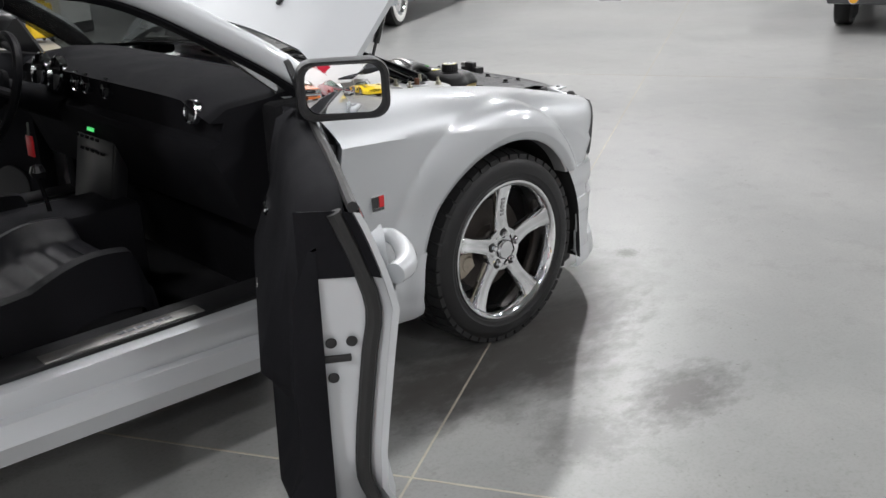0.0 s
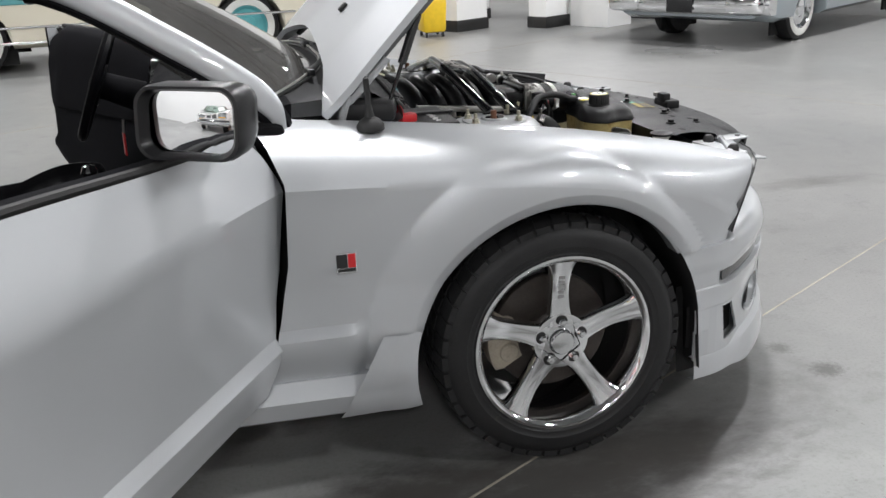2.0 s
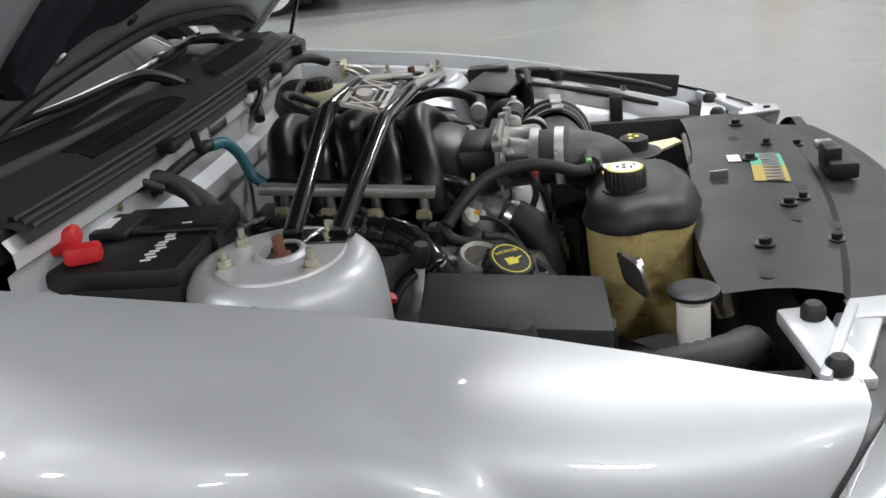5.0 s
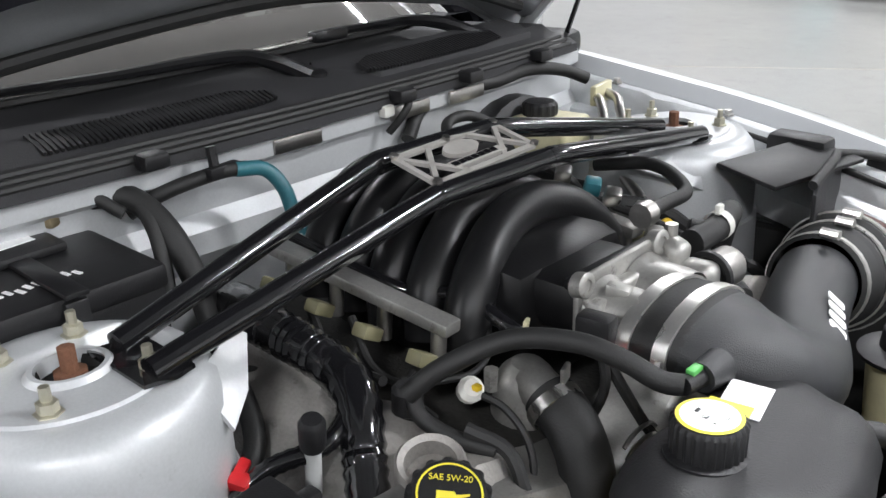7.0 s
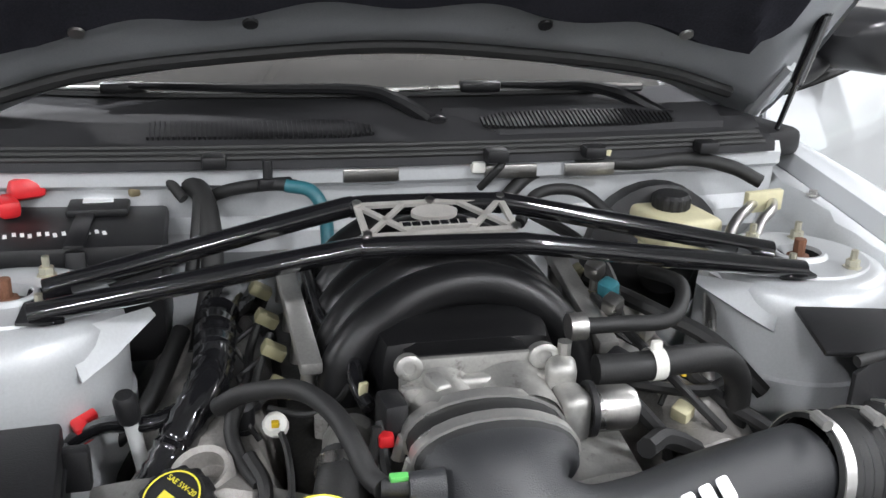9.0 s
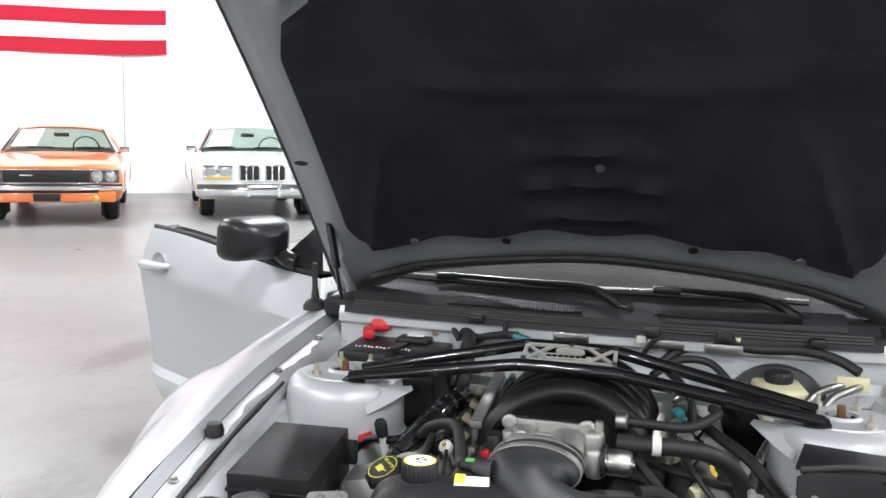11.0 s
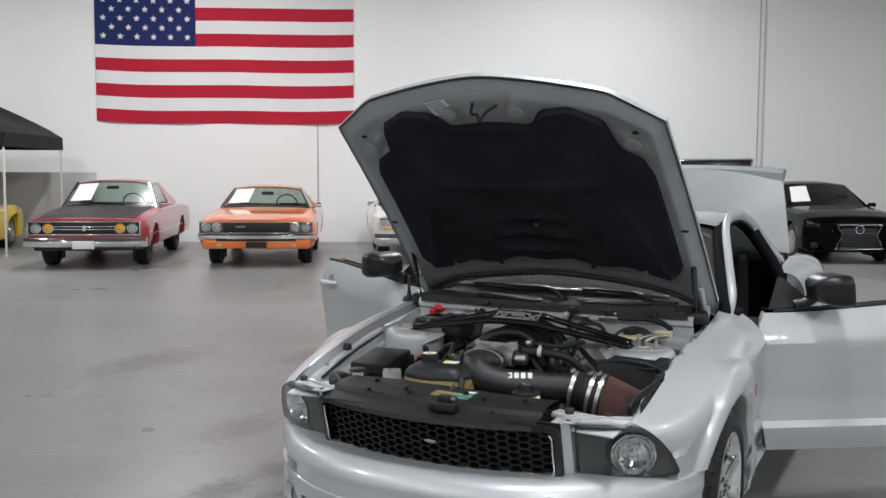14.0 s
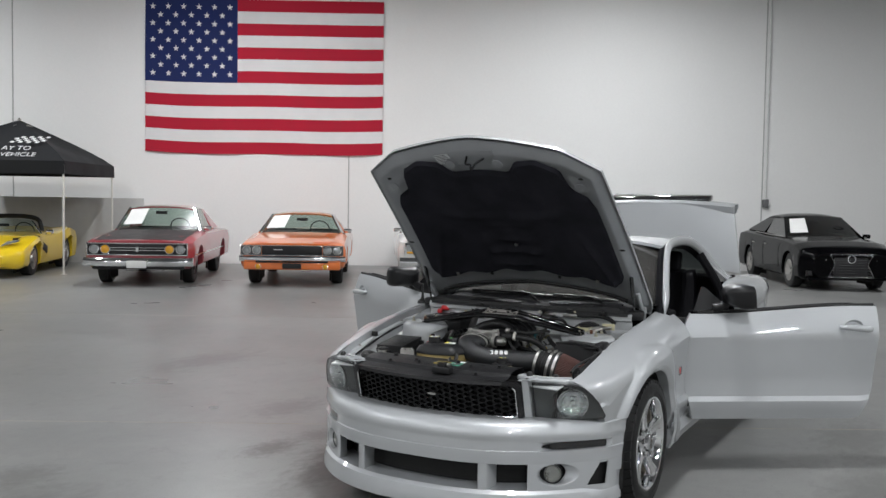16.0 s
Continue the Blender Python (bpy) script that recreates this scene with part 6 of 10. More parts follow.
bm = B()
rows = []
for k in range(13):
    y = 0.085 + 0.485 * k / 12
    slant = 0.055 * smooth01((0.16 - y) / 0.075)
    rows.append([V((cowl_x(y) - d - slant * e, y, z)) for d, e, z in ((0.030, 1, 0.984), (0.034, 1, 1.000), (0.060, 0.6, 1.010), (0.105, 0, 1.018), (0.112, 0, 1.006))])
add_grid(bm, rows)
part("cowl_cover", bm, bpy.data.materials["matt_black_cowl"], cowl, "raised black cowl cover", sharp=30)
for y0, y1, lift in ((-0.378, -0.036, 0.0), (0.136, 0.475, 0.0085)):
    n = 46
    for k in range(n):
        y = y0 + (y1 - y0) * (k + 0.5) / n
        cut = 0.024 * smooth01((y - y1 + 0.05) / 0.05) if y0 < 0 else 0.024 * smooth01((y0 + 0.05 - y) / 0.05) + 0.024 * smooth01((y - y1 + 0.08) / 0.08)
        bm = B()
        add_box(bm, (0.050 - cut, 0.0040, 0.005), (cowl_x(y) - 0.054 + 0.4 * cut, y, 0.9995 + lift), (0, 16, 0))
        part("cowl_rib", bm, BLACK_PL, cowl)
for k in range(3):
    bm = B()
    add_tube(bm, [(cowl_x(0.62 * v) + 0.024 - 0.012 * k, 0.62 * v, 0.976 + 0.005 * k) for v in [-1 + 2 * q / 12 for q in range(13)]], 0.0055, 8, 3)
    part("cowl_seal", bm, RUBBER, cowl, "black rubber seal along the cowl")
for y in (-0.28, 0.14, 0.30, 0.50):
    bm = B()
    add_box(bm, (0.03, 0.035, 0.02), (-0.335 + 0.035 * (1 - (y / 0.68) ** 2), y, 0.976), bevel=0.005)
    part("seal_clip", bm, BLACK_PL, cowl)
# wipers lying along the foot of the screen
def wiper_pt(y, dx=0.0, dz=0.0):
    return screen_pt(0.0, y / 0.735) + V((0.022 + dx, 0, 0.010 + dz))


for y0, y1, joint, pivot in ((-0.63, 0.02, -0.42, 0.070), (-0.05, 0.50, 0.16, 0.480)):
    bm = B()
    piv = V((cowl_x(pivot) - 0.075, pivot, 0.998))
    elbow = wiper_pt(pivot - 0.12, 0.020, 0.012)
    add_tube(bm, [piv, piv.lerp(elbow, 0.5) + V((0, 0, 0.010)), elbow, wiper_pt((pivot + joint) / 2 - 0.05, 0.012, 0.014), wiper_pt(joint, 0.004, 0.016)], [0.013, 0.012, 0.009, 0.007, 0.006], 8)
    add_lathe(bm, [(0.018, 0), (0.017, 0.014), (0.012, 0.018), (0.0001, 0.019)], Matrix.Translation(piv - V((0, 0, 0.004))), 14)
    arm = part("wiper", bm, BLACK_SAT, car, "black windscreen wiper")
    bm = B()
    add_tube(bm, [wiper_pt(y0 + (y1 - y0) * k / 7) for k in range(8)], 0.006, 6)
    part("wiper_blade", bm, RUBBER, arm)
    bm = B()
    add_tube(bm, [wiper_pt(y0 + (y1 - y0) * k / 7, 0, 0.006 + 0.006 * math.sin(k / 7 * math.pi)) for k in range(8)], 0.0035, 6)
    part("blade_frame", bm, STEEL, arm, "thin metal blade frame")
    bm = B()
    add_box(bm, (0.022, 0.070, 0.018), wiper_pt(joint, 0.002, 0.012), bevel=0.005)
    part("blade_clip", bm, BLACK_SAT, arm)
# corner pieces of the cowl by the hinges
for s in (-1, 1):
    bm = B()
    add_box(bm, (0.14, 0.10, 0.05), (-0.44, s * 0.655, 0.962), (0, 0, s * 15), bevel=0.015)
    part("cowl_corner", bm, BLACK_PL, car)

# engine block and covers
bm = B()
add_box(bm, (0.62, 0.40, 0.34), (-0.06, -0.01, 0.55), bevel=0.03)
engine = part("engine_block", bm, surf("grimy_engine_metal", (0.06, 0.058, 0.054), 0.6, 0.4, 0.35, 14, 140, bump=0.6), car, "grimy V8 engine block")


def valve_cover(s):
    bm = B()
    rows = []
    for i in range(23):
        f = i / 22
        x = -0.27 + 0.50 * f
        hump = 0.022 * abs(math.sin(f * math.pi * 3.5)) ** 1.5
        end = 0.04 * smooth01((0.06 - min(f, 1 - f)) / 0.06)
        line = []
        for y, z in ((0.20, 0.66), (0.215, 0.72), (0.235, 0.752), (0.27, 0.762), (0.31, 0.748), (0.355, 0.715), (0.385, 0.67), (0.40, 0.62), (0.41, 0.52)):
            line.append(V((x, s * (y + hump * 0.6), z + hump * (1 if y > 0.22 else 0) - end)))
        rows.append(line)
    add_grid(bm, rows)
    add_grid(bm, [rows[-1], [V((p.x + 0.02, p.y, p.z - 0.08)) for p in rows[-1]]])
    return part("valve_cover", bm, ALU_GREY, engine, "dull grey cast valve cover", sharp=50)


valve_cover(-1)
valve_cover(1)
# front cover with the filler neck, thermostat housing
bm = B()
rows = []
for i in range(13):
    f = i / 12
    x = 0.20 + 0.05 * math.sin(f * math.pi)
    y = -0.42 + 0.60 * f
    rows.append([V((x - 0.06, y, 0.745 + 0.02 * math.sin(f * 9))), V((x + 0.01, y, 0.735 + 0.02 * math.sin(f * 9))), V((x + 0.03, y, 0.70)), V((x + 0.02, y, 0.62)), V((x + 0.04, y, 0.5)), V((x, y, 0.36))])
add_grid(bm, rows)
part("timing_cover", bm, ALU_CAST, engine, "cast aluminium front cover", sharp=45)
bm = B()
m = axis_frame((0.165, -0.300, 0.752), (0.25, -0.25, 1))
add_lathe(bm, [(0.036, -0.03), (0.035, 0.022), (0.032, 0.026), (0.026, 0.022), (0.025, -0.01), (0.0001, -0.012)], m, 24, caps=False)
part("breather_neck", bm, ALU_GREY, engine, "open cast neck on the cover")
m = axis_frame((0.205, -0.322, 0.742), (0.42, -0.30, 1))
bm = B()
add_knurled(bm, [(0.026, -0.02), (0.028, 0.012), (0.037, 0.014), (0.0375, 0.020), (0.037, 0.034), (0.034, 0.039), (0.0001, 0.040)], m, 14, 0.003, 0.013, 0.035)
cap = part("oil_cap", bm, BLACK_PL, engine, "black oil filler cap with yellow print")
bm = B()
rows = [[m @ V((r * math.cos(2 * math.pi * k / 32), r * math.sin(2 * math.pi * k / 32), 0.0405)) for k in range(32)] for r in (0.0305, 0.0285)]
add_grid(bm, rows, close_v=True)
flip = m @ Matrix.Rotation(radians(-15), 4, "Z")
add_prism(bm, [(-0.012, -0.012), (0.006, -0.012), (0.010, -0.004), (0.018, -0.001), (0.018, 0.001), (0.006, -0.001), (0.004, 0.002), (-0.012, 0.002)], 0.0006, flip @ pose(0, 0, 0.0404))
part("cap_ring", bm, YELLOW_PRINT, cap, "yellow ring and oil-can sign")
part("cap_words", text_mesh("SAE 5W-20", 0.0085, flip @ pose(0, 0.0150, 0.0408), 0.0003), YELLOW_PRINT, cap, weld=False)
bm = B()
add_lathe(bm, [(0.036, -0.03), (0.034, 0.01), (0.028, 0.022), (0.018, 0.032), (0.0001, 0.034)], axis_frame((0.155, -0.142, 0.775), (0.1, 0, 1)), 20)
add_rod(bm, (0.165, -0.145, 0.79), (0.205, -0.158, 0.782), 0.024, n=16)
add_rod(bm, (0.135, -0.175, 0.78), (0.135, -0.175, 0.805), 0.008, n=6)
part("thermostat_housing", bm, ALU_CAST, engine, "cast thermostat housing")
tube_part("radiator_hose", [(0.195, -0.155, 0.787), (0.235, -0.166, 0.768), (0.262, -0.178, 0.725), (0.268, -0.195, 0.66), (0.30, -0.24, 0.60), (0.42, -0.33, 0.58)], 0.0285, RUBBER, engine, "thick black radiator hose", 16)
bm = B()
add_lathe(bm, [(0.030, 0), (0.031, 0.001), (0.031, 0.014), (0.030, 0.015)], axis_frame((0.200, -0.157, 0.784), (0.85, -0.22, -0.45)), 20, caps=False)
add_box(bm, (0.006, 0.020, 0.018), (0.212, -0.150, 0.817), (0, 0, 20), bevel=0.002)
part("hose_clamp", bm, STEEL, engine, "spring hose clamp")

# intake manifold
RUNNER = surf("black_composite", (0.007, 0.007, 0.0075), 0.36, 0, 0.2, 6, 200, bump=0.12, bump_scale=300, spec=0.32)
bm = B()
add_box(bm, (0.36, 0.22, 0.17), (-0.05, -0.005, 0.805), bevel=0.04)
add_box(bm, (0.125, 0.15, 0.064), (0.135, -0.012, 0.846), bevel=0.02)
manifold = part("intake_manifold", bm, RUNNER, engine, "black composite intake manifold")
for i in range(5):
    x0 = 0.060 - 0.062 * i
    tube_part("intake_runner", [(x0 + 0.020, -0.150, 0.792), (x0 + 0.012, -0.138, 0.838), (x0 + 0.0, -0.100, 0.880), (x0 - 0.018, -0.04, 0.906), (x0 - 0.025, 0.03, 0.910), (x0 - 0.015, 0.090, 0.890), (x0 + 0.0, 0.135, 0.845), (x0 + 0.01, 0.150, 0.79)],
              [0.026, 0.028, 0.028, 0.027, 0.027, 0.026, 0.026, 0.026], RUNNER, manifold, "curved black intake runner" if i == 0 else "", 14, 6)
bm = B()
add_box(bm, (0.02, 0.17, 0.014), (0.172, -0.005, 0.880), bevel=0.005)
part("manifold_rib", bm, BLACK_SAT, manifold)
tube_part("vacuum_hose", [(0.135, 0.115, 0.893), (0.13, 0.17, 0.890), (0.12, 0.24, 0.888), (0.04, 0.29, 0.895), (-0.05, 0.28, 0.88)], 0.0095, RUBBER, manifold, "black vacuum hose")
bm = B()
add_lathe(bm, [(0.016, -0.01), (0.016, 0.010), (0.012, 0.012)], axis_frame((0.135, 0.115, 0.893), (0, 1, 0)), 12)
part("hose_fitting", bm, STEEL, manifold)

# throttle body
bm = B()
add_box(bm, (0.014, 0.186, 0.092), (0.155, -0.018, 0.857), bevel=0.005)
add_box(bm, (0.030, 0.172, 0.060), (0.172, -0.018, 0.850), bevel=0.010, seg=3)
add_box(bm, (0.088, 0.120, 0.050), (0.205, -0.020, 0.838), bevel=0.016, seg=3)
for y in (-0.062, 0.022):
    add_lathe(bm, [(0.050, 0.0), (0.047, 0.010), (0.044, 0.020), (0.043, 0.070), (0.041, 0.088)], axis_frame((0.164, y, 0.842), (1, 0, 0)), 32, caps=False)
add_box(bm, (0.024, 0.026, 0.036), (0.190, -0.100, 0.862), (0, 0, 12), bevel=0.007, seg=2)
add_box(bm, (0.040, 0.022, 0.018), (0.205, -0.072, 0.884), (0, 12, 20), bevel=0.005)
add_box(bm, (0.046, 0.034, 0.060), (0.182, 0.074, 0.868), (0, 10, -8), bevel=0.013, seg=3)
add_box(bm, (0.060, 0.036, 0.062), (0.224, 0.078, 0.842), (0, 0, 6), bevel=0.014, seg=3)
for y, z in ((-0.100, 0.892), (0.058, 0.895)):
    add_lathe(bm, [(0.017, -0.012), (0.017, 0.010), (0.014, 0.013), (0.008, 0.013), (0.0075, 0.009), (0.0001, 0.009)], axis_frame((0.158, y, z), (1, 0, 0.15)), 16)
for v in bm.verts:
    if v.co.x < 0.235:
        v.co.x = 0.235 - (0.235 - v.co.x) * 0.62
    if v.co.y < -0.02:
        v.co.y = -0.02 + (v.co.y + 0.02) * 0.86
    if v.co.z > 0.85:
        v.co.z = 0.85 + (v.co.z - 0.85) * 0.84
throttle = part("throttle_body", bm, ALU_CAST, engine, "twin-bore cast aluminium throttle body", sharp=40)
bm = B()
add_lathe(bm, [(0.024, 0), (0.024, 0.045), (0.020, 0.052), (0.008, 0.054), (0.008, 0.058), (0.0001, 0.058)], axis_frame((0.235, 0.093, 0.846), (0.05, 1, 0)), 22)
part("throttle_motor", bm, STEEL, throttle, "bright throttle motor can")
bm = B()
add_lathe(bm, [(0.030, 0), (0.030, 0.006), (0.026, 0.008)], axis_frame((0.235, 0.093, 0.846), (0.05, 1, 0)), 22)
part("motor_flange", bm, BLACK_PL, throttle)
bm = B()
add_box(bm, (0.040, 0.026, 0.040), (0.222, -0.112, 0.852), (0, 0, 8), bevel=0.006)
plug = part("sensor_plug", bm, BLACK_PL, throttle, "black sensor plug with a red lock")
bm = B()
add_box(bm, (0.016, 0.016, 0.014), (0.245, -0.122, 0.838), bevel=0.003)
part("red_lock", bm, RED_PL, plug)
bm = B()
add_rod(bm, (0.192, 0.080, 0.875), (0.192, 0.080, 0.905), 0.008, n=8)
part("throttle_stud", bm, STEEL, throttle)


def oval_section(c, d, w, h, n=24, up=V((0, 0, 1))):
    d = V(d).normalized()
    side = d.cross(up).normalized()
    u = side.cross(d)
    return [V(c) + side * w * math.cos(2 * math.pi * k / n) + u * h * math.sin(2 * math.pi * k / n) for k in range(n)]


# rubber coupler with two band clamps, then the intake tube
bm = B()
add_grid(bm, [oval_section((x, -0.021, 0.838), (1, 0, 0), w, h) for x, w, h in ((0.235, 0.080, 0.040), (0.242, 0.082, 0.042), (0.265, 0.083, 0.043), (0.300, 0.083, 0.043), (0.308, 0.079, 0.040))], close_v=True)
part("coupler", bm, RUBBER, throttle, "black rubber coupler")
for x in (0.247, 0.290):
    bm = B()
    add_grid(bm, [oval_section((xx, -0.021, 0.838), (1, 0, 0), w, h) for xx, w, h in ((x - 0.008, 0.0830, 0.0430), (x - 0.008, 0.0862, 0.0462), (x + 0.008, 0.0862, 0.0462), (x + 0.008, 0.0830, 0.0430))], close_v=True)
    add_rod(bm, (x, -0.110, 0.815), (x, -0.104, 0.840), 0.007, n=8)
    part("band_clamp", bm, CLAMP, throttle, "bright steel band clamp")
path = curve_points([(0.298, -0.021, 0.838), (0.335, -0.020, 0.828), (0.362, -0.002, 0.806), (0.366, 0.05, 0.782), (0.342, 0.12, 0.768), (0.310, 0.19, 0.762), (0.284, 0.27, 0.760), (0.264, 0.345, 0.760)], 6)
rows = []
for i, p in enumerate(path):
    f = i / (len(path) - 1)
    d = path[min(i + 1, len(path) - 1)] - path[max(i - 1, 0)]
    w = 0.081 + (0.054 - 0.081) * smooth01(f * 3.6)
    h = 0.042 + (0.053 - 0.042) * smooth01(f * 3.6)
    rows.append(oval_section(p, d, w, h, 28))
bm = B()
add_grid(bm, rows, close_v=True)
add_rod(bm, (0.345, -0.085, 0.846), (0.343, -0.118, 0.846), 0.018, 0.015, 16)
tube = part("intake_tube", bm, surf("black_textured_plastic", (0.022, 0.023, 0.025), 0.44, 0, 0.12, 5, 300, bump=0.35, bump_scale=700), car, "black moulded air intake tube")
# white brand mark as plain bars
bm = B()
for k in range(5):
    y = 0.108 + 0.0235 * k
    for dz in (0.0,):
        a = radians(48)
        px = 0.340 - 0.43 * (y - 0.125) + 0.054 * math.cos(a)
        pz = 0.766 + 0.053 * math.sin(a)
        mm = Matrix.Translation((px + 0.001, y, pz + 0.002)) @ pose(0, 0, 0, 0, 0, 23) @ pose(0, 0, 0, 0, 90 - 48, 0)
        add_prism(bm, rounded(0.026, 0.018, 0.004, 2), 0.0012, mm)
part("brand_bars", bm, WHITE_PRINT, tube, "white brand mark as plain bars")
bm = B()
add_rod(bm, (0.342, -0.116, 0.846), (0.338, -0.142, 0.846), 0.010, n=12)
part("quick_fitting", bm, BLACK_PL, tube)
bm = B()
add_box(bm, (0.010, 0.018, 0.006), (0.340, -0.126, 0.857), bevel=0.002)
part("green_clip", bm, surf("green_plastic", (0.10, 0.42, 0.10), 0.4), tube, "small green clip")
# ribbed coupler and cone filter
d = V((-0.10, 1, -0.22)).normalized()
c0 = V((0.265, 0.340, 0.760))
bm = B()
prof = [(0.060, 0.0), (0.066, 0.002), (0.066, 0.02), (0.070, 0.025), (0.066, 0.030), (0.071, 0.037), (0.066, 0.044), (0.071, 0.051), (0.068, 0.058), (0.074, 0.064), (0.076, 0.095), (0.084, 0.10), (0.086, 0.13), (0.080, 0.132)]
add_lathe(bm, prof, axis_frame(c0, d), 32, caps=False)
flt = part("filter_coupler", bm, RUBBER, car, "ribbed black rubber coupler")
for h, r in ((0.010, 0.0675), (0.080, 0.0775), (0.115, 0.0870)):
    bm = B()
    add_lathe(bm, [(r - 0.002, -0.007), (r + 0.0005, -0.007), (r + 0.0005, 0.007), (r - 0.002, 0.007)], axis_frame(c0 + d * h, d), 32, caps=False)
    add_lathe(bm, [(0.007, -0.012), (0.007, 0.012), (0.0001, 0.012)], axis_frame(c0 + d * h + V((0.01, 0, r + 0.004)), (1, 0, 0)), 8)
    part("band_clamp", bm, CLAMP, flt, "bright steel band clamp")
bm = B()
rows = []
N = 120
for h, r in ((0.132, 0.084), (0.16, 0.080), (0.20, 0.073), (0.24, 0.065), (0.27, 0.058)):
    ax = axis_frame(c0 + d * h, d)
    rows.append([ax @ V(((r + (0.003 if k % 2 else -0.002)) * math.cos(2 * math.pi * k / N), (r + (0.003 if k % 2 else -0.002)) * math.sin(2 * math.pi * k / N), 0)) for k in range(N)])
add_grid(bm, rows, close_v=True)
part("filter_cone", bm, surf("brown_red_filter_cotton", (0.115, 0.058, 0.050), 0.85, 0, 0.2, 20, 300, bump=0.5), flt, "pleated reddish-brown cone air filter", sharp=20)
bm = B()
add_lathe(bm, [(0.062, 0.262), (0.063, 0.285), (0.055, 0.292), (0.0001, 0.292)], axis_frame(c0, d), 28)
part("filter_end", bm, RUBBER, flt)

# heat shield box behind the filter
bm = B()
add_prism(bm, [(0.0, 0.0), (0.24, 0.0), (0.24, 0.20), (0.21, 0.245), (0.03, 0.265), (0.0, 0.25)], 0.006, Matrix.Translation((0.215, 0.425, 0.60)) @ Matrix(((-0.22, 0, 0.97, 0), (0.97, 0, 0.22, 0), (0, 1, 0, 0), (0, 0, 0, 1))), 0.002)
shield = part("heat_shield", bm, BLACK_PL, car, "black plastic air box wall")
bm = B()
add_box(bm, (0.11, 0.22, 0.008), (0.130, 0.545, 0.852), (0, 6, -12), bevel=0.003)
part("shield_lid", bm, BLACK_PL, shield)
bm = B()
add_box(bm, (0.36, 0.008, 0.25), (0.36, 0.684, 0.70), (0, 8, 2), bevel=0.003)
part("shield_side", bm, BLACK_PL, shield)
bm = B()
add_box(bm, (0.10, 0.05, 0.07), (0.10, 0.645, 0.835), (0, 0, 0), bevel=0.010)
part("shield_catch", bm, BLACK_PL, shield)
tube_part("shield_edge", [(0.212, 0.43, 0.862), (0.20, 0.53, 0.872), (0.175, 0.63, 0.855), (0.25, 0.684, 0.838), (0.45, 0.645, 0.80), (0.53, 0.64, 0.775)], 0.007, RUBBER, shield)
bm = B()
add_box(bm, (0.03, 0.04, 0.12), (0.40, 0.62, 0.72), bevel=0.008)
part("shield_post", bm, BLACK_PL, shield)

# strut brace
def brace_tube(pts):
    bm = B()
    pts = [V(p) for p in pts]
    path = []
    for i, p in enumerate(pts):
        if 0 < i < len(pts) - 1:
            a, b = (pts[i - 1] - p).normalized() * 0.035, (pts[i + 1] - p).normalized() * 0.035
            path += [p + a, p + (a + b) * 0.28, p + b]
        else:
            path.append(p)
    add_tube(bm, path, 0.0135, 16, 4)
    return bm


brace = part("strut_brace", brace_tube([(0.006, -0.486, 0.890), (0.004, -0.113, 0.951), (0.018, 0.083, 0.953), (0.006, 0.486, 0.890)]), BLACK_GLOSS, car, "glossy black tubular strut tower brace")
part("brace_tube", brace_tube([(-0.060, -0.480, 0.892), (-0.092, -0.113, 0.972), (-0.080, 0.083, 0.974), (-0.066, 0.480, 0.892)]), BLACK_GLOSS, brace)
for s in (-1, 1):
    bm = B()
    add_prism(bm, [(-0.060, -0.022), (0.034, -0.022), (0.040, 0.0), (0.034, 0.030), (-0.066, 0.030)], 0.004, pose(-0.015, s * 0.470, 0.883) @ Matrix.Diagonal((1, s, 1, 1)), 0)
    part("brace_foot", bm, BLACK_GLOSS, brace)
# trussed centre plate
pm = Matrix.Translation((-0.040, -0.012, 0.968)) @ pose(0, 0, 0, 0, 15, 3)


PLATE = surf("brushed_plate_steel", (0.50, 0.48, 0.45), 0.42, 0.35, 0.15, 30, 400)


def plate_bar(a, b, w):
    a, b = V((*a, 0)), V((*b, 0))
    dd = (b - a).normalized()
    n = V((-dd.y, dd.x, 0)) * w / 2
    add_prism(bm, [(p.x, p.y) for p in (a - n, b - n, b + n, a + n)], 0.005, pm)


bm = B()
hx, hy = 0.034, 0.094
for a, b, w in (((-hx, -hy), (-hx, hy), 0.008), ((hx, -hy), (hx, hy), 0.008), ((-hx, -hy), (hx, -hy), 0.008), ((-hx, hy), (hx, hy), 0.008), ((-hx, -hy), (hx, -0.035), 0.007), ((hx, -hy), (-hx, -0.035), 0.007), ((-hx, hy), (hx, 0.035), 0.007), ((hx, hy), (-hx, 0.035), 0.007)):
    plate_bar(a, b, w)
part("brace_plate", bm, PLATE, brace, "bright cut-out centre plate", weld=False)
bm = B()
add_prism(bm, [(0.015 * math.cos(a) - 0.010, 0.030 * math.sin(a)) for a in [2 * math.pi * k / 24 for k in range(24)]], 0.006, pm)
add_prism(bm, [(0.010, -0.050), (0.024, -0.046), (0.024, 0.050), (0.012, 0.046)], 0.006, pm)
part("brace_mark", bm, PLATE, brace, "plain oval and bar brand shapes", weld=False)
bm = B()
for a in [2 * math.pi * k / 7 for k in range(7)]:
    add_box(bm, (0.008, 0.010, 0.001), pm @ V((0.017, -0.042 + 0.084 * (a / 6.283), 0.0065)), (0, 15, 3))
part("mark_bars", bm, BLACK_GLOSS, brace, weld=False)
for a, b in ((-hx, -hy), (-hx, hy), (hx, -hy), (hx, hy), (-hx, 0)):
    bm = B()
    add_lathe(bm, [(0.006, 0), (0.006, 0.004), (0.0001, 0.005)], pm @ pose(a, b, 0.005), 6)
    part("plate_bolt", bm, STEEL, brace)

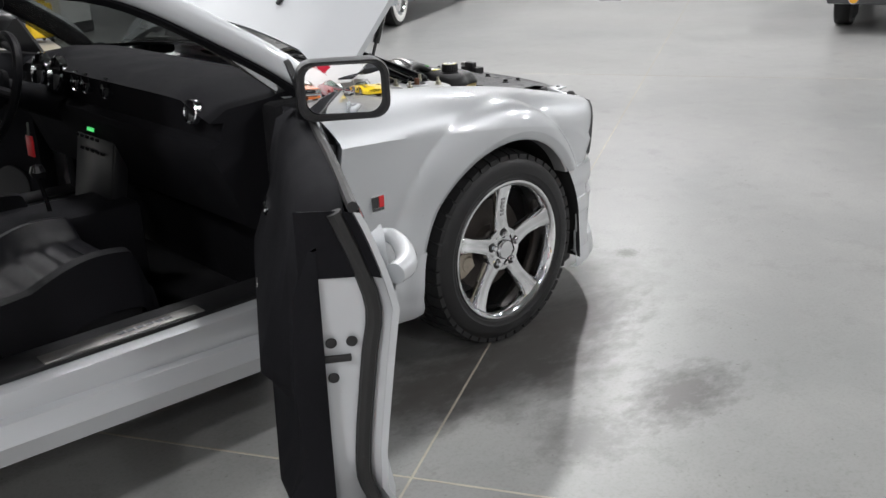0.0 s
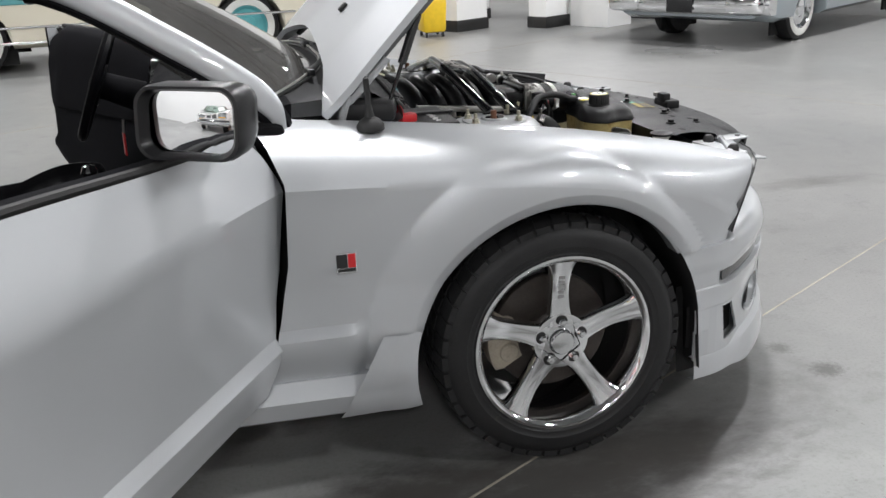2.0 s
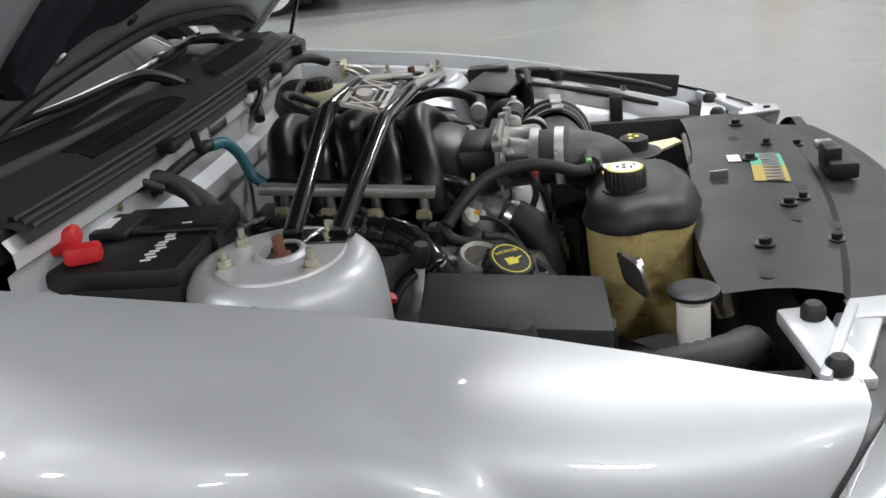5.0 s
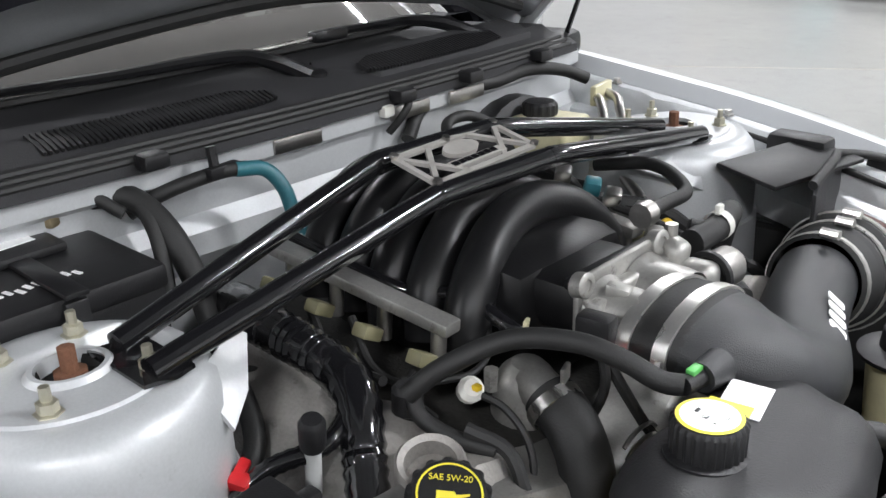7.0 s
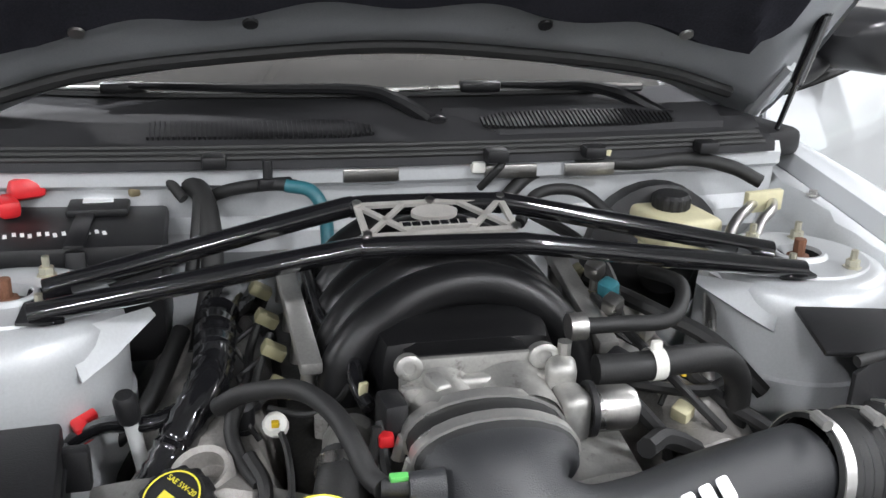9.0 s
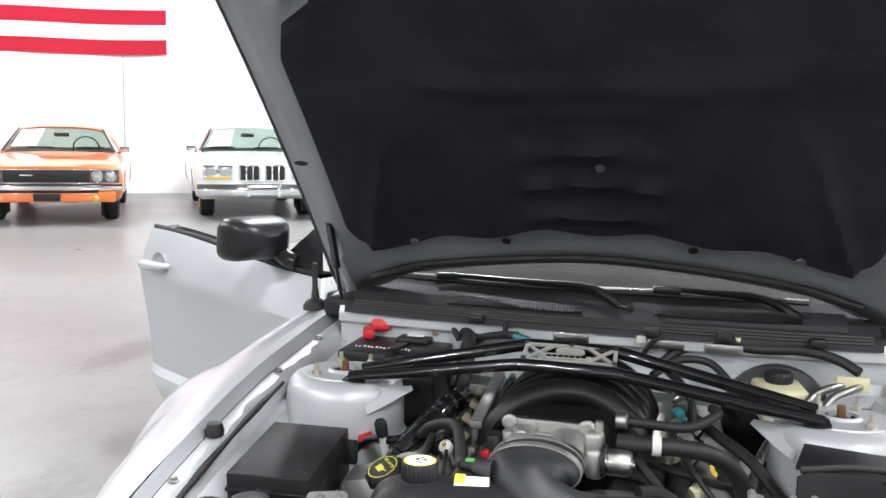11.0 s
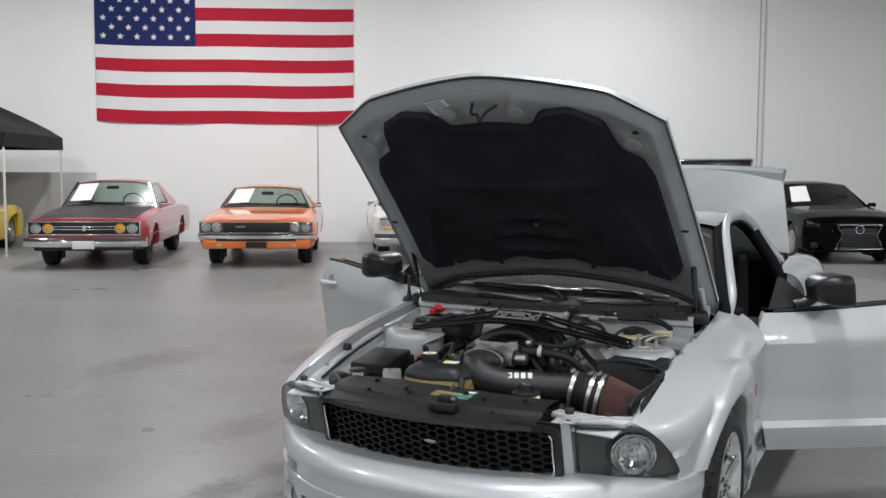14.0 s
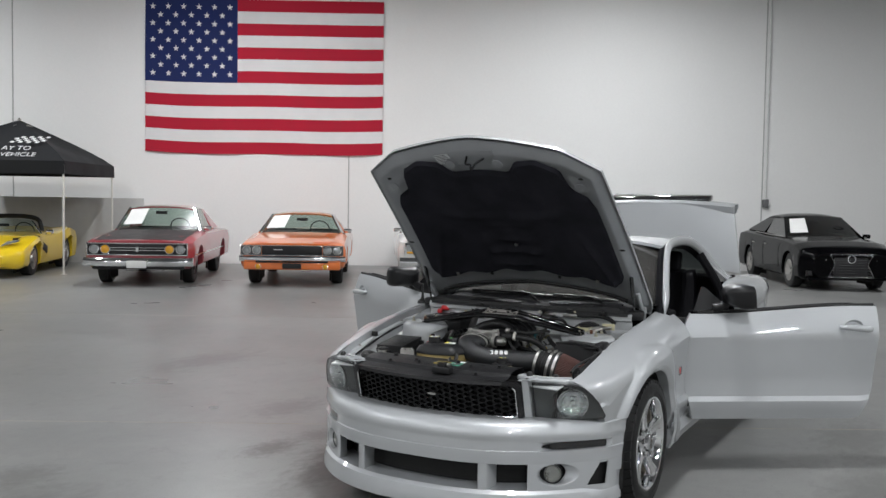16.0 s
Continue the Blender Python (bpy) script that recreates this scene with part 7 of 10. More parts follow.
# fuel rail and injectors
for s in (-1, 1):
    bm = B()
    a, b = V((-0.205, s * 0.196, 0.868)), V((0.088, s * 0.180, 0.838))
    rail_m = Matrix.Translation(a.lerp(b, 0.5)) @ (b - a).to_track_quat("X", "Z").to_matrix().to_4x4()
    add_box(bm, ((b - a).length, 0.026, 0.016), bevel=0.003)
    bmesh.ops.transform(bm, matrix=rail_m, verts=bm.verts)
    rail = part("fuel_rail", bm, ALU_CAST, engine, "square bright fuel rail")
    for f in (0.14, 0.40, 0.66, 0.93):
        p = a.lerp(b, f)
        bm = B()
        add_rod(bm, p - V((0, 0, 0.008)), p + V((0.0, -s * -0.004, -0.050)), 0.009, n=10)
        inj = part("injector", bm, STEEL, rail)
        bm = B()
        add_box(bm, (0.022, 0.030, 0.016), p + V((0.004, s * 0.032, -0.030)), (s * 30, 0, 0), bevel=0.003)
        part("injector_plug", bm, surf("olive_plug_plastic", (0.22, 0.205, 0.12), 0.5) if "olive_plug_plastic" not in bpy.data.materials else bpy.data.materials["olive_plug_plastic"], rail, "cream injector plug")
        tube_part("injector_wire", [p + V((0.004, s * 0.045, -0.038)), p + V((0.01, s * 0.07, -0.055)), p + V((0.035, s * 0.075, -0.05)), p + V((0.05, s * 0.06, -0.07))], 0.0035, RUBBER, rail, "", 6, 4)

# hoses, looms and plugs
tube_part("main_loom", [(-0.26, -0.235, 0.78), (-0.19, -0.262, 0.812), (-0.10, -0.284, 0.822), (0.02, -0.290, 0.815), (0.07, -0.305, 0.800), (0.11, -0.335, 0.765), (0.16, -0.375, 0.70), (0.20, -0.40, 0.62)], [0.025, 0.026, 0.025, 0.023, 0.023, 0.021, 0.020, 0.019], BLACK_GLOSS, engine, "thick shiny ribbed wiring loom", 14, 6, 0.0024, 0.011)
tube_part("loom_branch", [(0.065, -0.310, 0.795), (0.085, -0.36, 0.785), (0.06, -0.415, 0.772), (0.05, -0.46, 0.735), (0.06, -0.48, 0.66)], 0.0095, BLACK_GLOSS, engine, "", 10, 6, 0.001, 0.008)
bm = B()
add_box(bm, (0.022, 0.018, 0.030), (0.048, -0.437, 0.762), (20, 15, 30), bevel=0.005)
add_box(bm, (0.012, 0.020, 0.010), (0.044, -0.430, 0.776), (20, 15, 30), bevel=0.003)
part("red_plug", bm, RED_PL, engine, "red plastic terminal plug")
tube_part("breather_hose", [(0.120, -0.285, 0.818), (0.145, -0.255, 0.846), (0.185, -0.205, 0.868), (0.240, -0.175, 0.872), (0.285, -0.160, 0.862), (0.318, -0.150, 0.848), (0.338, -0.140, 0.846)], 0.0105, RUBBER, engine, "black breather hose", 12)
tube_part("purge_hose", [(-0.20, -0.165, 0.868), (-0.06, -0.160, 0.852), (0.00, -0.150, 0.845), (0.06, -0.130, 0.852), (0.12, -0.135, 0.838), (0.155, -0.125, 0.822)], 0.0085, BLACK_GLOSS, engine, "ribbed black hose", 10, 6, 0.001, 0.007)
bm = B()
add_box(bm, (0.005, 0.010, 0.022), (0.145, -0.130, 0.838), (0, 10, 20), bevel=0.001)
part("cable_tie", bm, CREAM_PL, engine)
tube_part("sensor_wire", [(0.153, -0.222, 0.806), (0.19, -0.215, 0.795), (0.22, -0.215, 0.76), (0.24, -0.235, 0.70)], 0.004, RUBBER, engine, "", 6)
bm = B()
add_lathe(bm, [(0.013, -0.008), (0.014, 0.004), (0.009, 0.010), (0.0001, 0.010)], axis_frame((0.150, -0.225, 0.808), (0.6, -0.3, 0.6)), 12)
part("white_plug", bm, WHITE_PL, engine, "white two-pin plug with a yellow insert")
bm = B()
add_box(bm, (0.008, 0.008, 0.006), (0.160, -0.226, 0.815), bevel=0.001)
part("plug_insert", bm, YELLOW_PL, engine)
tube_part("coil_wire", [(0.105, -0.262, 0.815), (0.125, -0.272, 0.79), (0.165, -0.262, 0.775), (0.20, -0.245, 0.768)], 0.0085, RUBBER, engine)
bm = B()
add_lathe(bm, [(0.013, -0.05), (0.015, -0.045), (0.015, -0.02), (0.017, -0.018), (0.017, 0.006), (0.012, 0.012), (0.0001, 0.012)], axis_frame((0.098, -0.262, 0.800), (0.05, 0, 1)), 12)
part("ignition_coil", bm, BLACK_PL, engine, "black coil plug")
# dipstick tube
bm = B()
add_rod(bm, (0.060, -0.365, 0.66), (0.092, -0.381, 0.806), 0.0085, n=10)
dip = part("dipstick_tube", bm, surf("frosted_plastic", (0.55, 0.56, 0.55), 0.4, 0, 0.1), engine, "frosted dipstick tube with a black cap")
bm = B()
add_lathe(bm, [(0.012, -0.012), (0.0135, 0.0), (0.0135, 0.018), (0.010, 0.024), (0.0001, 0.024)], axis_frame((0.092, -0.381, 0.806), (0.2, -0.1, 1)), 14)
part("dipstick_cap", bm, BLACK_PL, dip)
# yellow dipstick loop on the far side
bm = B()
add_lathe(bm, [(0.020, -0.003), (0.020, 0.003), (0.011, 0.003), (0.011, -0.003), (0.020, -0.003)], axis_frame((0.065, 0.300, 0.797), (1, 0.1, 0.5)), 18, caps=False)
part("yellow_loop", bm, YELLOW_PL, engine, "yellow oil dipstick loop")
tube_part("bypass_hose", [(0.20, 0.115, 0.872), (0.20, 0.17, 0.872), (0.185, 0.23, 0.868), (0.16, 0.29, 0.850), (0.13, 0.335, 0.80), (0.11, 0.35, 0.72)], 0.0165, RUBBER, engine, "black coolant hose", 14)
bm = B()
add_lathe(bm, [(0.019, -0.008), (0.019, 0.008)], axis_frame((0.197, 0.185, 0.872), (-0.1, 1, 0)), 16, caps=False)
add_box(bm, (0.008, 0.012, 0.014), (0.197, 0.185, 0.893), bevel=0.002)
part("hose_clamp", bm, WHITE_PL, engine)
for pts, r in ((((0.17, 0.13, 0.86), (0.20, 0.17, 0.82), (0.19, 0.22, 0.76), (0.15, 0.24, 0.70)), 0.009), (((0.08, 0.16, 0.80), (0.12, 0.22, 0.80), (0.11, 0.30, 0.78), (0.06, 0.36, 0.76)), 0.008),
               (((-0.02, 0.20, 0.86), (0.06, 0.21, 0.85), (0.13, 0.24, 0.82), (0.17, 0.30, 0.76)), 0.006), (((0.02, 0.28, 0.80), (0.10, 0.32, 0.77), (0.16, 0.38, 0.74), (0.17, 0.42, 0.68)), 0.010),
               (((-0.15, 0.24, 0.83), (-0.05, 0.30, 0.82), (0.02, 0.36, 0.80), (0.06, 0.42, 0.74)), 0.012), (((-0.25, 0.18, 0.90), (-0.16, 0.22, 0.89), (-0.08, 0.24, 0.87), (-0.02, 0.24, 0.82)), 0.009),
               (((-0.10, -0.225, 0.83), (-0.05, -0.245, 0.80), (0.0, -0.25, 0.79), (0.06, -0.26, 0.80)), 0.006), (((-0.03, -0.22, 0.83), (0.02, -0.24, 0.795), (0.07, -0.24, 0.79), (0.10, -0.255, 0.80)), 0.005),
               (((0.24, -0.13, 0.85), (0.25, -0.135, 0.81), (0.23, -0.13, 0.76), (0.20, -0.11, 0.70)), 0.0055), (((0.23, -0.125, 0.85), (0.265, -0.12, 0.80), (0.27, -0.08, 0.74), (0.28, -0.02, 0.66)), 0.006),
               (((0.28, -0.28, 0.72), (0.24, -0.25, 0.74), (0.21, -0.24, 0.77), (0.17, -0.255, 0.785)), 0.008), (((0.02, -0.46, 0.72), (0.0, -0.42, 0.70), (-0.05, -0.40, 0.68), (-0.12, -0.40, 0.66)), 0.010),
               (((0.09, -0.13, 0.83), (0.115, -0.155, 0.81), (0.12, -0.19, 0.80), (0.10, -0.23, 0.80)), 0.004), (((0.25, 0.16, 0.80), (0.22, 0.20, 0.79), (0.20, 0.27, 0.74), (0.22, 0.33, 0.68)), 0.012)):
    tube_part("engine_hose", pts, r, RUBBER, engine, "", 8, 5)
bm = B()
add_lathe(bm, [(0.055, 0), (0.060, 0.004), (0.060, 0.03), (0.05, 0.034), (0.02, 0.036), (0.0001, 0.036)], axis_frame((0.285, -0.05, 0.66), (1, 0, 0)), 30)
part("belt_pulley", bm, DARK_VOID, engine, "dark belt pulley")
bm = B()
for k in range(6):
    add_tube(bm, [(0.275 + 0.004 * k, -0.105 + 0.03 * math.cos(a), 0.745 - 0.012 * k + 0.012 * math.sin(a)) for a in (0, 1, 2, 3)], 0.0025, 5, 3)
part("spring_coil", bm, STEEL, engine, weld=False)
bm = B()
add_lathe(bm, [(0.013, 0), (0.013, 0.004), (0.0085, 0.005), (0.0085, 0.014), (0.0001, 0.015)], axis_frame((0.268, -0.300, 0.725), (0.6, -0.2, 0.8)), 8)
part("cover_bolt", bm, STEEL, engine)
# far-side sensors and plugs
for p, mat in (((0.03, 0.205, 0.868), STEEL), ((-0.01, 0.215, 0.872), TEAL_PL), ((0.06, 0.235, 0.845), ALU_CAST), ((0.10, 0.20, 0.83), ALU_CAST), ((-0.06, 0.215, 0.88), STEEL), ((0.19, 0.145, 0.875), BLACK_PL), ((0.23, 0.38, 0.71), RED_PL), ((0.14, 0.26, 0.77), CREAM_PL)):
    bm = B()
    add_box(bm, (0.024, 0.022, 0.026), p, (20, 10, 35), bevel=0.005)
    add_rod(bm, V(p) - V((0, 0, 0.03)), p, 0.006, n=8)
    part("sensor", bm, mat, engine)

# firewall hoses
tube_part("heater_hose", [(-0.345, -0.30, 0.905), (-0.315, -0.26, 0.930), (-0.290, -0.20, 0.944), (-0.280, -0.165, 0.943)], 0.0095, RUBBER, car, "black heater hose")
tube_part("teal_hose", [(-0.282, -0.180, 0.944), (-0.270, -0.145, 0.938), (-0.255, -0.128, 0.910), (-0.240, -0.125, 0.870), (-0.20, -0.13, 0.84)], 0.0100, TEAL_PL, car, "teal rubber hose end")
bm = B()
add_rod(bm, (-0.290, -0.205, 0.945), (-0.295, -0.205, 0.978), 0.007, n=8)
add_box(bm, (0.014, 0.05, 0.016), (-0.288, -0.195, 0.946), (0, 0, 8), bevel=0.004)
part("hose_bracket", bm, BLACK_PL, car)
tube_part("brake_loom", [(-0.315, 0.16, 0.90), (-0.335, 0.21, 0.935), (-0.335, 0.28, 0.952), (-0.325, 0.38, 0.950), (-0.325, 0.47, 0.955), (-0.305, 0.54, 0.945), (-0.28, 0.585, 0.925)], 0.0115, RUBBER, car, "black wiring loom along the firewall", 12)
tube_part("vacuum_line", [(-0.20, 0.15, 0.90), (-0.27, 0.20, 0.922), (-0.28, 0.27, 0.920), (-0.24, 0.32, 0.885)], 0.009, RUBBER, car)
for y in (0.33, 0.50):
    bm = B()
    add_box(bm, (0.012, 0.014, 0.018), (-0.325, y, 0.968), bevel=0.003)
    part("loom_clip", bm, CREAM_PL, car)
tube_part("bonnet_cable", [(-0.325, 0.145, 0.975), (-0.300, 0.150, 0.965), (-0.300, 0.135, 0.945), (-0.315, 0.120, 0.920)], 0.006, RUBBER, car)
bm = B()
add_box(bm, (0.016, 0.022, 0.018), (-0.312, 0.115, 0.955), bevel=0.004)
part("white_clip", bm, WHITE_PL, car)

# brake fluid reservoir and the pipes beside it
bm = B()
add_box(bm, (0.115, 0.105, 0.055), (-0.242, 0.420, 0.868), (0, 0, 8), bevel=0.012, seg=3)
add_box(bm, (0.10, 0.09, 0.03), (-0.242, 0.420, 0.832), (0, 0, 8), bevel=0.01, taper=1.05)
res = part("brake_reservoir", bm, CREAM_PL, car, "cream brake fluid reservoir with a black cap")
bm = B()
add_knurled(bm, [(0.027, 0), (0.028, 0.004), (0.028, 0.020), (0.025, 0.025), (0.0001, 0.026)], pose(-0.258, 0.418, 0.894), 14, 0.0025, 0.003, 0.021)
part("reservoir_cap", bm, BLACK_PL, res, "ribbed black cap")
for dy in (0.0, 0.035):
    tube_part("ac_pipe", [(-0.155 + dy * 0.4, 0.462 + dy, 0.872), (-0.180 + dy * 0.3, 0.490 + dy, 0.897), (-0.205 + dy * 0.3, 0.520 + dy, 0.905), (-0.232, 0.545 + dy, 0.905)], 0.0085, STEEL, car, "bright bent pipe", 10)
bm = B()
add_box(bm, (0.012, 0.07, 0.035), (-0.235, 0.565, 0.908), (0, 0, 10), bevel=0.003)
part("pipe_block", bm, CREAM_PL, car)
tube_part("ac_line", [(-0.155, 0.465, 0.872), (-0.11, 0.42, 0.84), (-0.03, 0.38, 0.80), (0.02, 0.36, 0.74)], 0.010, STEEL, car)
bm = B()
add_prism(bm, [(0, 0), (0.11, 0.01), (0.12, 0.03), (0.0, 0.06)], 0.004, pose(-0.06, 0.385, 0.862, 0, 12, 30))
part("tower_bracket", bm, SILVER_IN, car)
bm = B()
add_lathe(bm, [(0.11, 0), (0.12, 0.02), (0.12, 0.05), (0.06, 0.09), (0.05, 0.10)], axis_frame((-0.35, 0.42, 0.80), (1, 0, 0)), 28)
part("brake_booster", bm, BLACK_PL, car, "black round brake booster")

# battery
bm = B()
add_box(bm, (0.225, 0.240, 0.15), (-0.295, -0.472, 0.800), bevel=0.008)
battery = part("battery", bm, BLACK_PL, car, "black car battery with a red terminal cover")
bm = B()
add_box(bm, (0.230, 0.246, 0.030), (-0.295, -0.472, 0.885), bevel=0.008)
part("battery_lid", bm, BLACK_PL, battery)
bm = B()
add_box(bm, (0.09, 0.085, 0.012), (-0.345, -0.445, 0.906), bevel=0.004)
part("battery_deck", bm, BLACK_PL, battery)
bm = B()
add_box(bm, (0.050, 0.030, 0.026), (-0.320, -0.565, 0.915), (0, 0, 20), bevel=0.008)
add_box(bm, (0.045, 0.05, 0.032), (-0.355, -0.545, 0.930), (0, -15, 20), bevel=0.010)
part("terminal_cover", bm, RED_PL, battery, "red terminal cover")
bm = B()
add_box(bm, (0.040, 0.042, 0.001), (-0.352, -0.447, 0.9125), (0, 0, 4))
part("battery_label", bm, WHITE_PRINT, battery, "white battery label")
bm = B()
for k in range(14):
    add_box(bm, (0.014, 0.005, 0.001), (-0.235 + 0.004 * math.sin(k * 2), -0.565 + 0.0105 * k, 0.9005), (0, 0, 12))
part("label_bars", bm, WHITE_PRINT, battery, weld=False)
bm = B()
add_box(bm, (0.022, 0.026, 0.13), (-0.177, -0.460, 0.83), (0, -6, 0), bevel=0.003)
add_box(bm, (0.235, 0.026, 0.006), (-0.285, -0.460, 0.904), bevel=0.002)
part("battery_strap", bm, BLACK_SAT, battery)
bm = B()
add_rod(bm, (-0.365, -0.402, 0.905), (-0.365, -0.402, 0.93), 0.010, n=10)
add_box(bm, (0.035, 0.03, 0.014), (-0.362, -0.395, 0.922), (0, 0, 25), bevel=0.003)
part("battery_clamp", bm, surf("brass_clamp", (0.45, 0.38, 0.24), 0.4, 0.9), battery, "tarnished brass terminal clamp")
tube_part("battery_cable", [(-0.365, -0.395, 0.922), (-0.355, -0.345, 0.935), (-0.325, -0.305, 0.93), (-0.275, -0.29, 0.895), (-0.22, -0.29, 0.83), (-0.15, -0.31, 0.75)], 0.016, RUBBER, car, "thick black battery cable", 12)
tube_part("battery_cable", [(-0.385, -0.53, 0.93), (-0.395, -0.46, 0.950), (-0.375, -0.37, 0.952), (-0.330, -0.31, 0.935), (-0.28, -0.305, 0.90), (-0.24, -0.32, 0.82)], 0.010, RUBBER, car)
tube_part("battery_cable", [(-0.375, -0.52, 0.940), (-0.370, -0.44, 0.958), (-0.345, -0.36, 0.948), (-0.31, -0.325, 0.92)], 0.008, RUBBER, car)
tube_part("tower_hose", [(-0.12, -0.33, 0.80), (-0.02, -0.37, 0.75), (0.0, -0.42, 0.70), (0.02, -0.44, 0.62)], 0.012, RUBBER, car)
bm = B()
add_box(bm, (0.02, 0.022, 0.02), (-0.372, -0.43, 0.935), bevel=0.006)
part("yellow_terminal", bm, CREAM_PL, battery)

# fuse box
bm = B()
add_box(bm, (0.245, 0.165, 0.10), (0.235, -0.520, 0.750), (0, 6, 4), bevel=0.005)
fuse = part("fuse_box", bm, BLACK_PL, car, "flat black fuse box cover")
bm = B()
add_box(bm, (0.252, 0.172, 0.008), (0.235, -0.520, 0.765), (0, 6, 4), bevel=0.003)
part("fuse_box_rim", bm, BLACK_PL, fuse)
for p in ((0.361, -0.52, 0.735), (0.14, -0.432, 0.77)):
    bm = B()
    add_box(bm, (0.018, 0.03, 0.05), p, bevel=0.004)
    part("fuse_box_catch", bm, BLACK_PL, fuse)
bm = B()
add_prism(bm, rounded(0.055, 0.075, 0.012, 4), 0.005, Matrix.Translation((0.395, -0.375, 0.760)) @ pose(0, 0, 0, 0, 78, 25))
bracket = part("galvanised_bracket", bm, STEEL, car, "galvanised sheet bracket")
bm = B()
add_lathe(bm, [(0.009, 0), (0.009, 0.008), (0.0001, 0.009)], axis_frame((0.402, -0.372, 0.775), (1, 0.4, 0.2)), 6)
part("bracket_bolt", bm, STEEL, bracket)
tube_part("intake_snorkel", [(0.36, -0.57, 0.70), (0.42, -0.60, 0.735), (0.50, -0.585, 0.745), (0.54, -0.52, 0.72), (0.56, -0.48, 0.65)], 0.022, RUBBER, car, "black ribbed hose", 12, 6, 0.002, 0.012)

# coolant bottle: black top shell over a stained lower half
def bottle_ring(k, z, grow=0.0):
    out = []
    for i in range(44):
        a = 2 * math.pi * i / 44
        wav = 1 + 0.06 * math.cos(3 * a + 0.6) + 0.03 * math.cos(7 * a)
        ca, sa = math.cos(a), math.sin(a)
        r = (abs(ca) ** 3.2 + abs(sa) ** 3.2) ** (-1 / 3.2)
        out.append(V((0.418 + (0.086 * k + grow) * r * ca * wav, -0.150 + (0.132 * k + grow) * r * sa * wav, z)))
    return out


bm = B()
vs = add_grid(bm, [bottle_ring(1.0, 0.786, 0.004), bottle_ring(1.01, 0.791, 0.004), bottle_ring(1.0, 0.802), bottle_ring(0.96, 0.812), bottle_ring(0.88, 0.822), bottle_ring(0.76, 0.830), bottle_ring(0.55, 0.834), bottle_ring(0.3, 0.835)], close_v=True)
bm.faces.new(vs[-1])
bottle = part("coolant_bottle", bm, BLACK_PL, car, "coolant bottle, black above and stained yellow below", sharp=50)
bm = B()
vs = add_grid(bm, [bottle_ring(0.90, 0.60), bottle_ring(0.94, 0.62), bottle_ring(0.97, 0.70), bottle_ring(1.0, 0.787)], close_v=True)
part("bottle_base", bm, AMBER_PL, bottle, "stained translucent lower half")
for p in ((0.515, -0.06, 0.70), (0.525, -0.30, 0.70)):
    bm = B()
    add_box(bm, (0.03, 0.05, 0.09), p, (0, -12, 0), bevel=0.008)
    part("bottle_lug", bm, CREAM_PL, bottle)
    bm = B()
    add_lathe(bm, [(0.011, 0), (0.0001, 0.001)], axis_frame(V(p) + V((0.017, 0, -0.02)), (1, 0, 0.2)), 12)
    part("lug_hole", bm, DARK_VOID, bottle)
bm = B()
add_knurled(bm, [(0.046, -0.012), (0.044, 0.002), (0.037, 0.006), (0.037, 0.014), (0.0305, 0.016), (0.0310, 0.042), (0.029, 0.046), (0.0001, 0.047)], pose(0.396, -0.202, 0.820), 26, 0.0018, 0.0155, 0.043)
ccap = part("coolant_cap", bm, BLACK_PL, bottle, "ribbed black pressure cap with a round label")
bm = B()
add_lathe(bm, [(0.0285, 0), (0.0001, 0.0004)], pose(0.396, -0.202, 0.8671), 30)
part("cap_label", bm, YELLOW_PRINT, ccap, "yellow rim of the cap label")
bm = B()
add_lathe(bm, [(0.0250, 0), (0.0001, 0.0004)], pose(0.396, -0.202, 0.8676), 30)
part("label_disc", bm, WHITE_PRINT, ccap)
bm = B()
for dx, dy, w, h in ((-0.014, 0.0, 0.006, 0.012), (-0.002, -0.006, 0.010, 0.010), (-0.002, 0.010, 0.008, 0.012), (0.012, -0.006, 0.004, 0.020), (0.018, 0.008, 0.004, 0.016)):
    add_box(bm, (w * 0.6, h * 0.6, 0.0006), (0.396 + dx * 0.8, -0.202 + dy * 0.8, 0.8682))
part("label_bars", bm, BLACK_GLOSS, ccap, weld=False)
bm = B()
add_box(bm, (0.040, 0.060, 0.001), (0.385, -0.112, 0.8365), (0, 2, 12))
part("warning_sticker", bm, WHITE_PRINT, bottle, "white and yellow warning sticker")
bm = B()
add_box(bm, (0.040, 0.018, 0.0012), (0.381, -0.134, 0.8372), (0, 2, 12))
part("sticker_band", bm, YELLOW_PRINT, bottle)
tube_part("bottle_hose", [(0.45, -0.055, 0.795), (0.475, -0.025, 0.795), (0.50, -0.012, 0.775), (0.515, -0.01, 0.72), (0.52, -0.01, 0.65)], 0.011, RUBBER, bottle, "black overflow hose", 10)
bm = B()
add_lathe(bm, [(0.0125, -0.005), (0.0125, 0.005)], axis_frame((0.462, -0.042, 0.796), (0.7, 0.7, 0)), 12, caps=False)
part("hose_clamp", bm, STEEL, bottle)

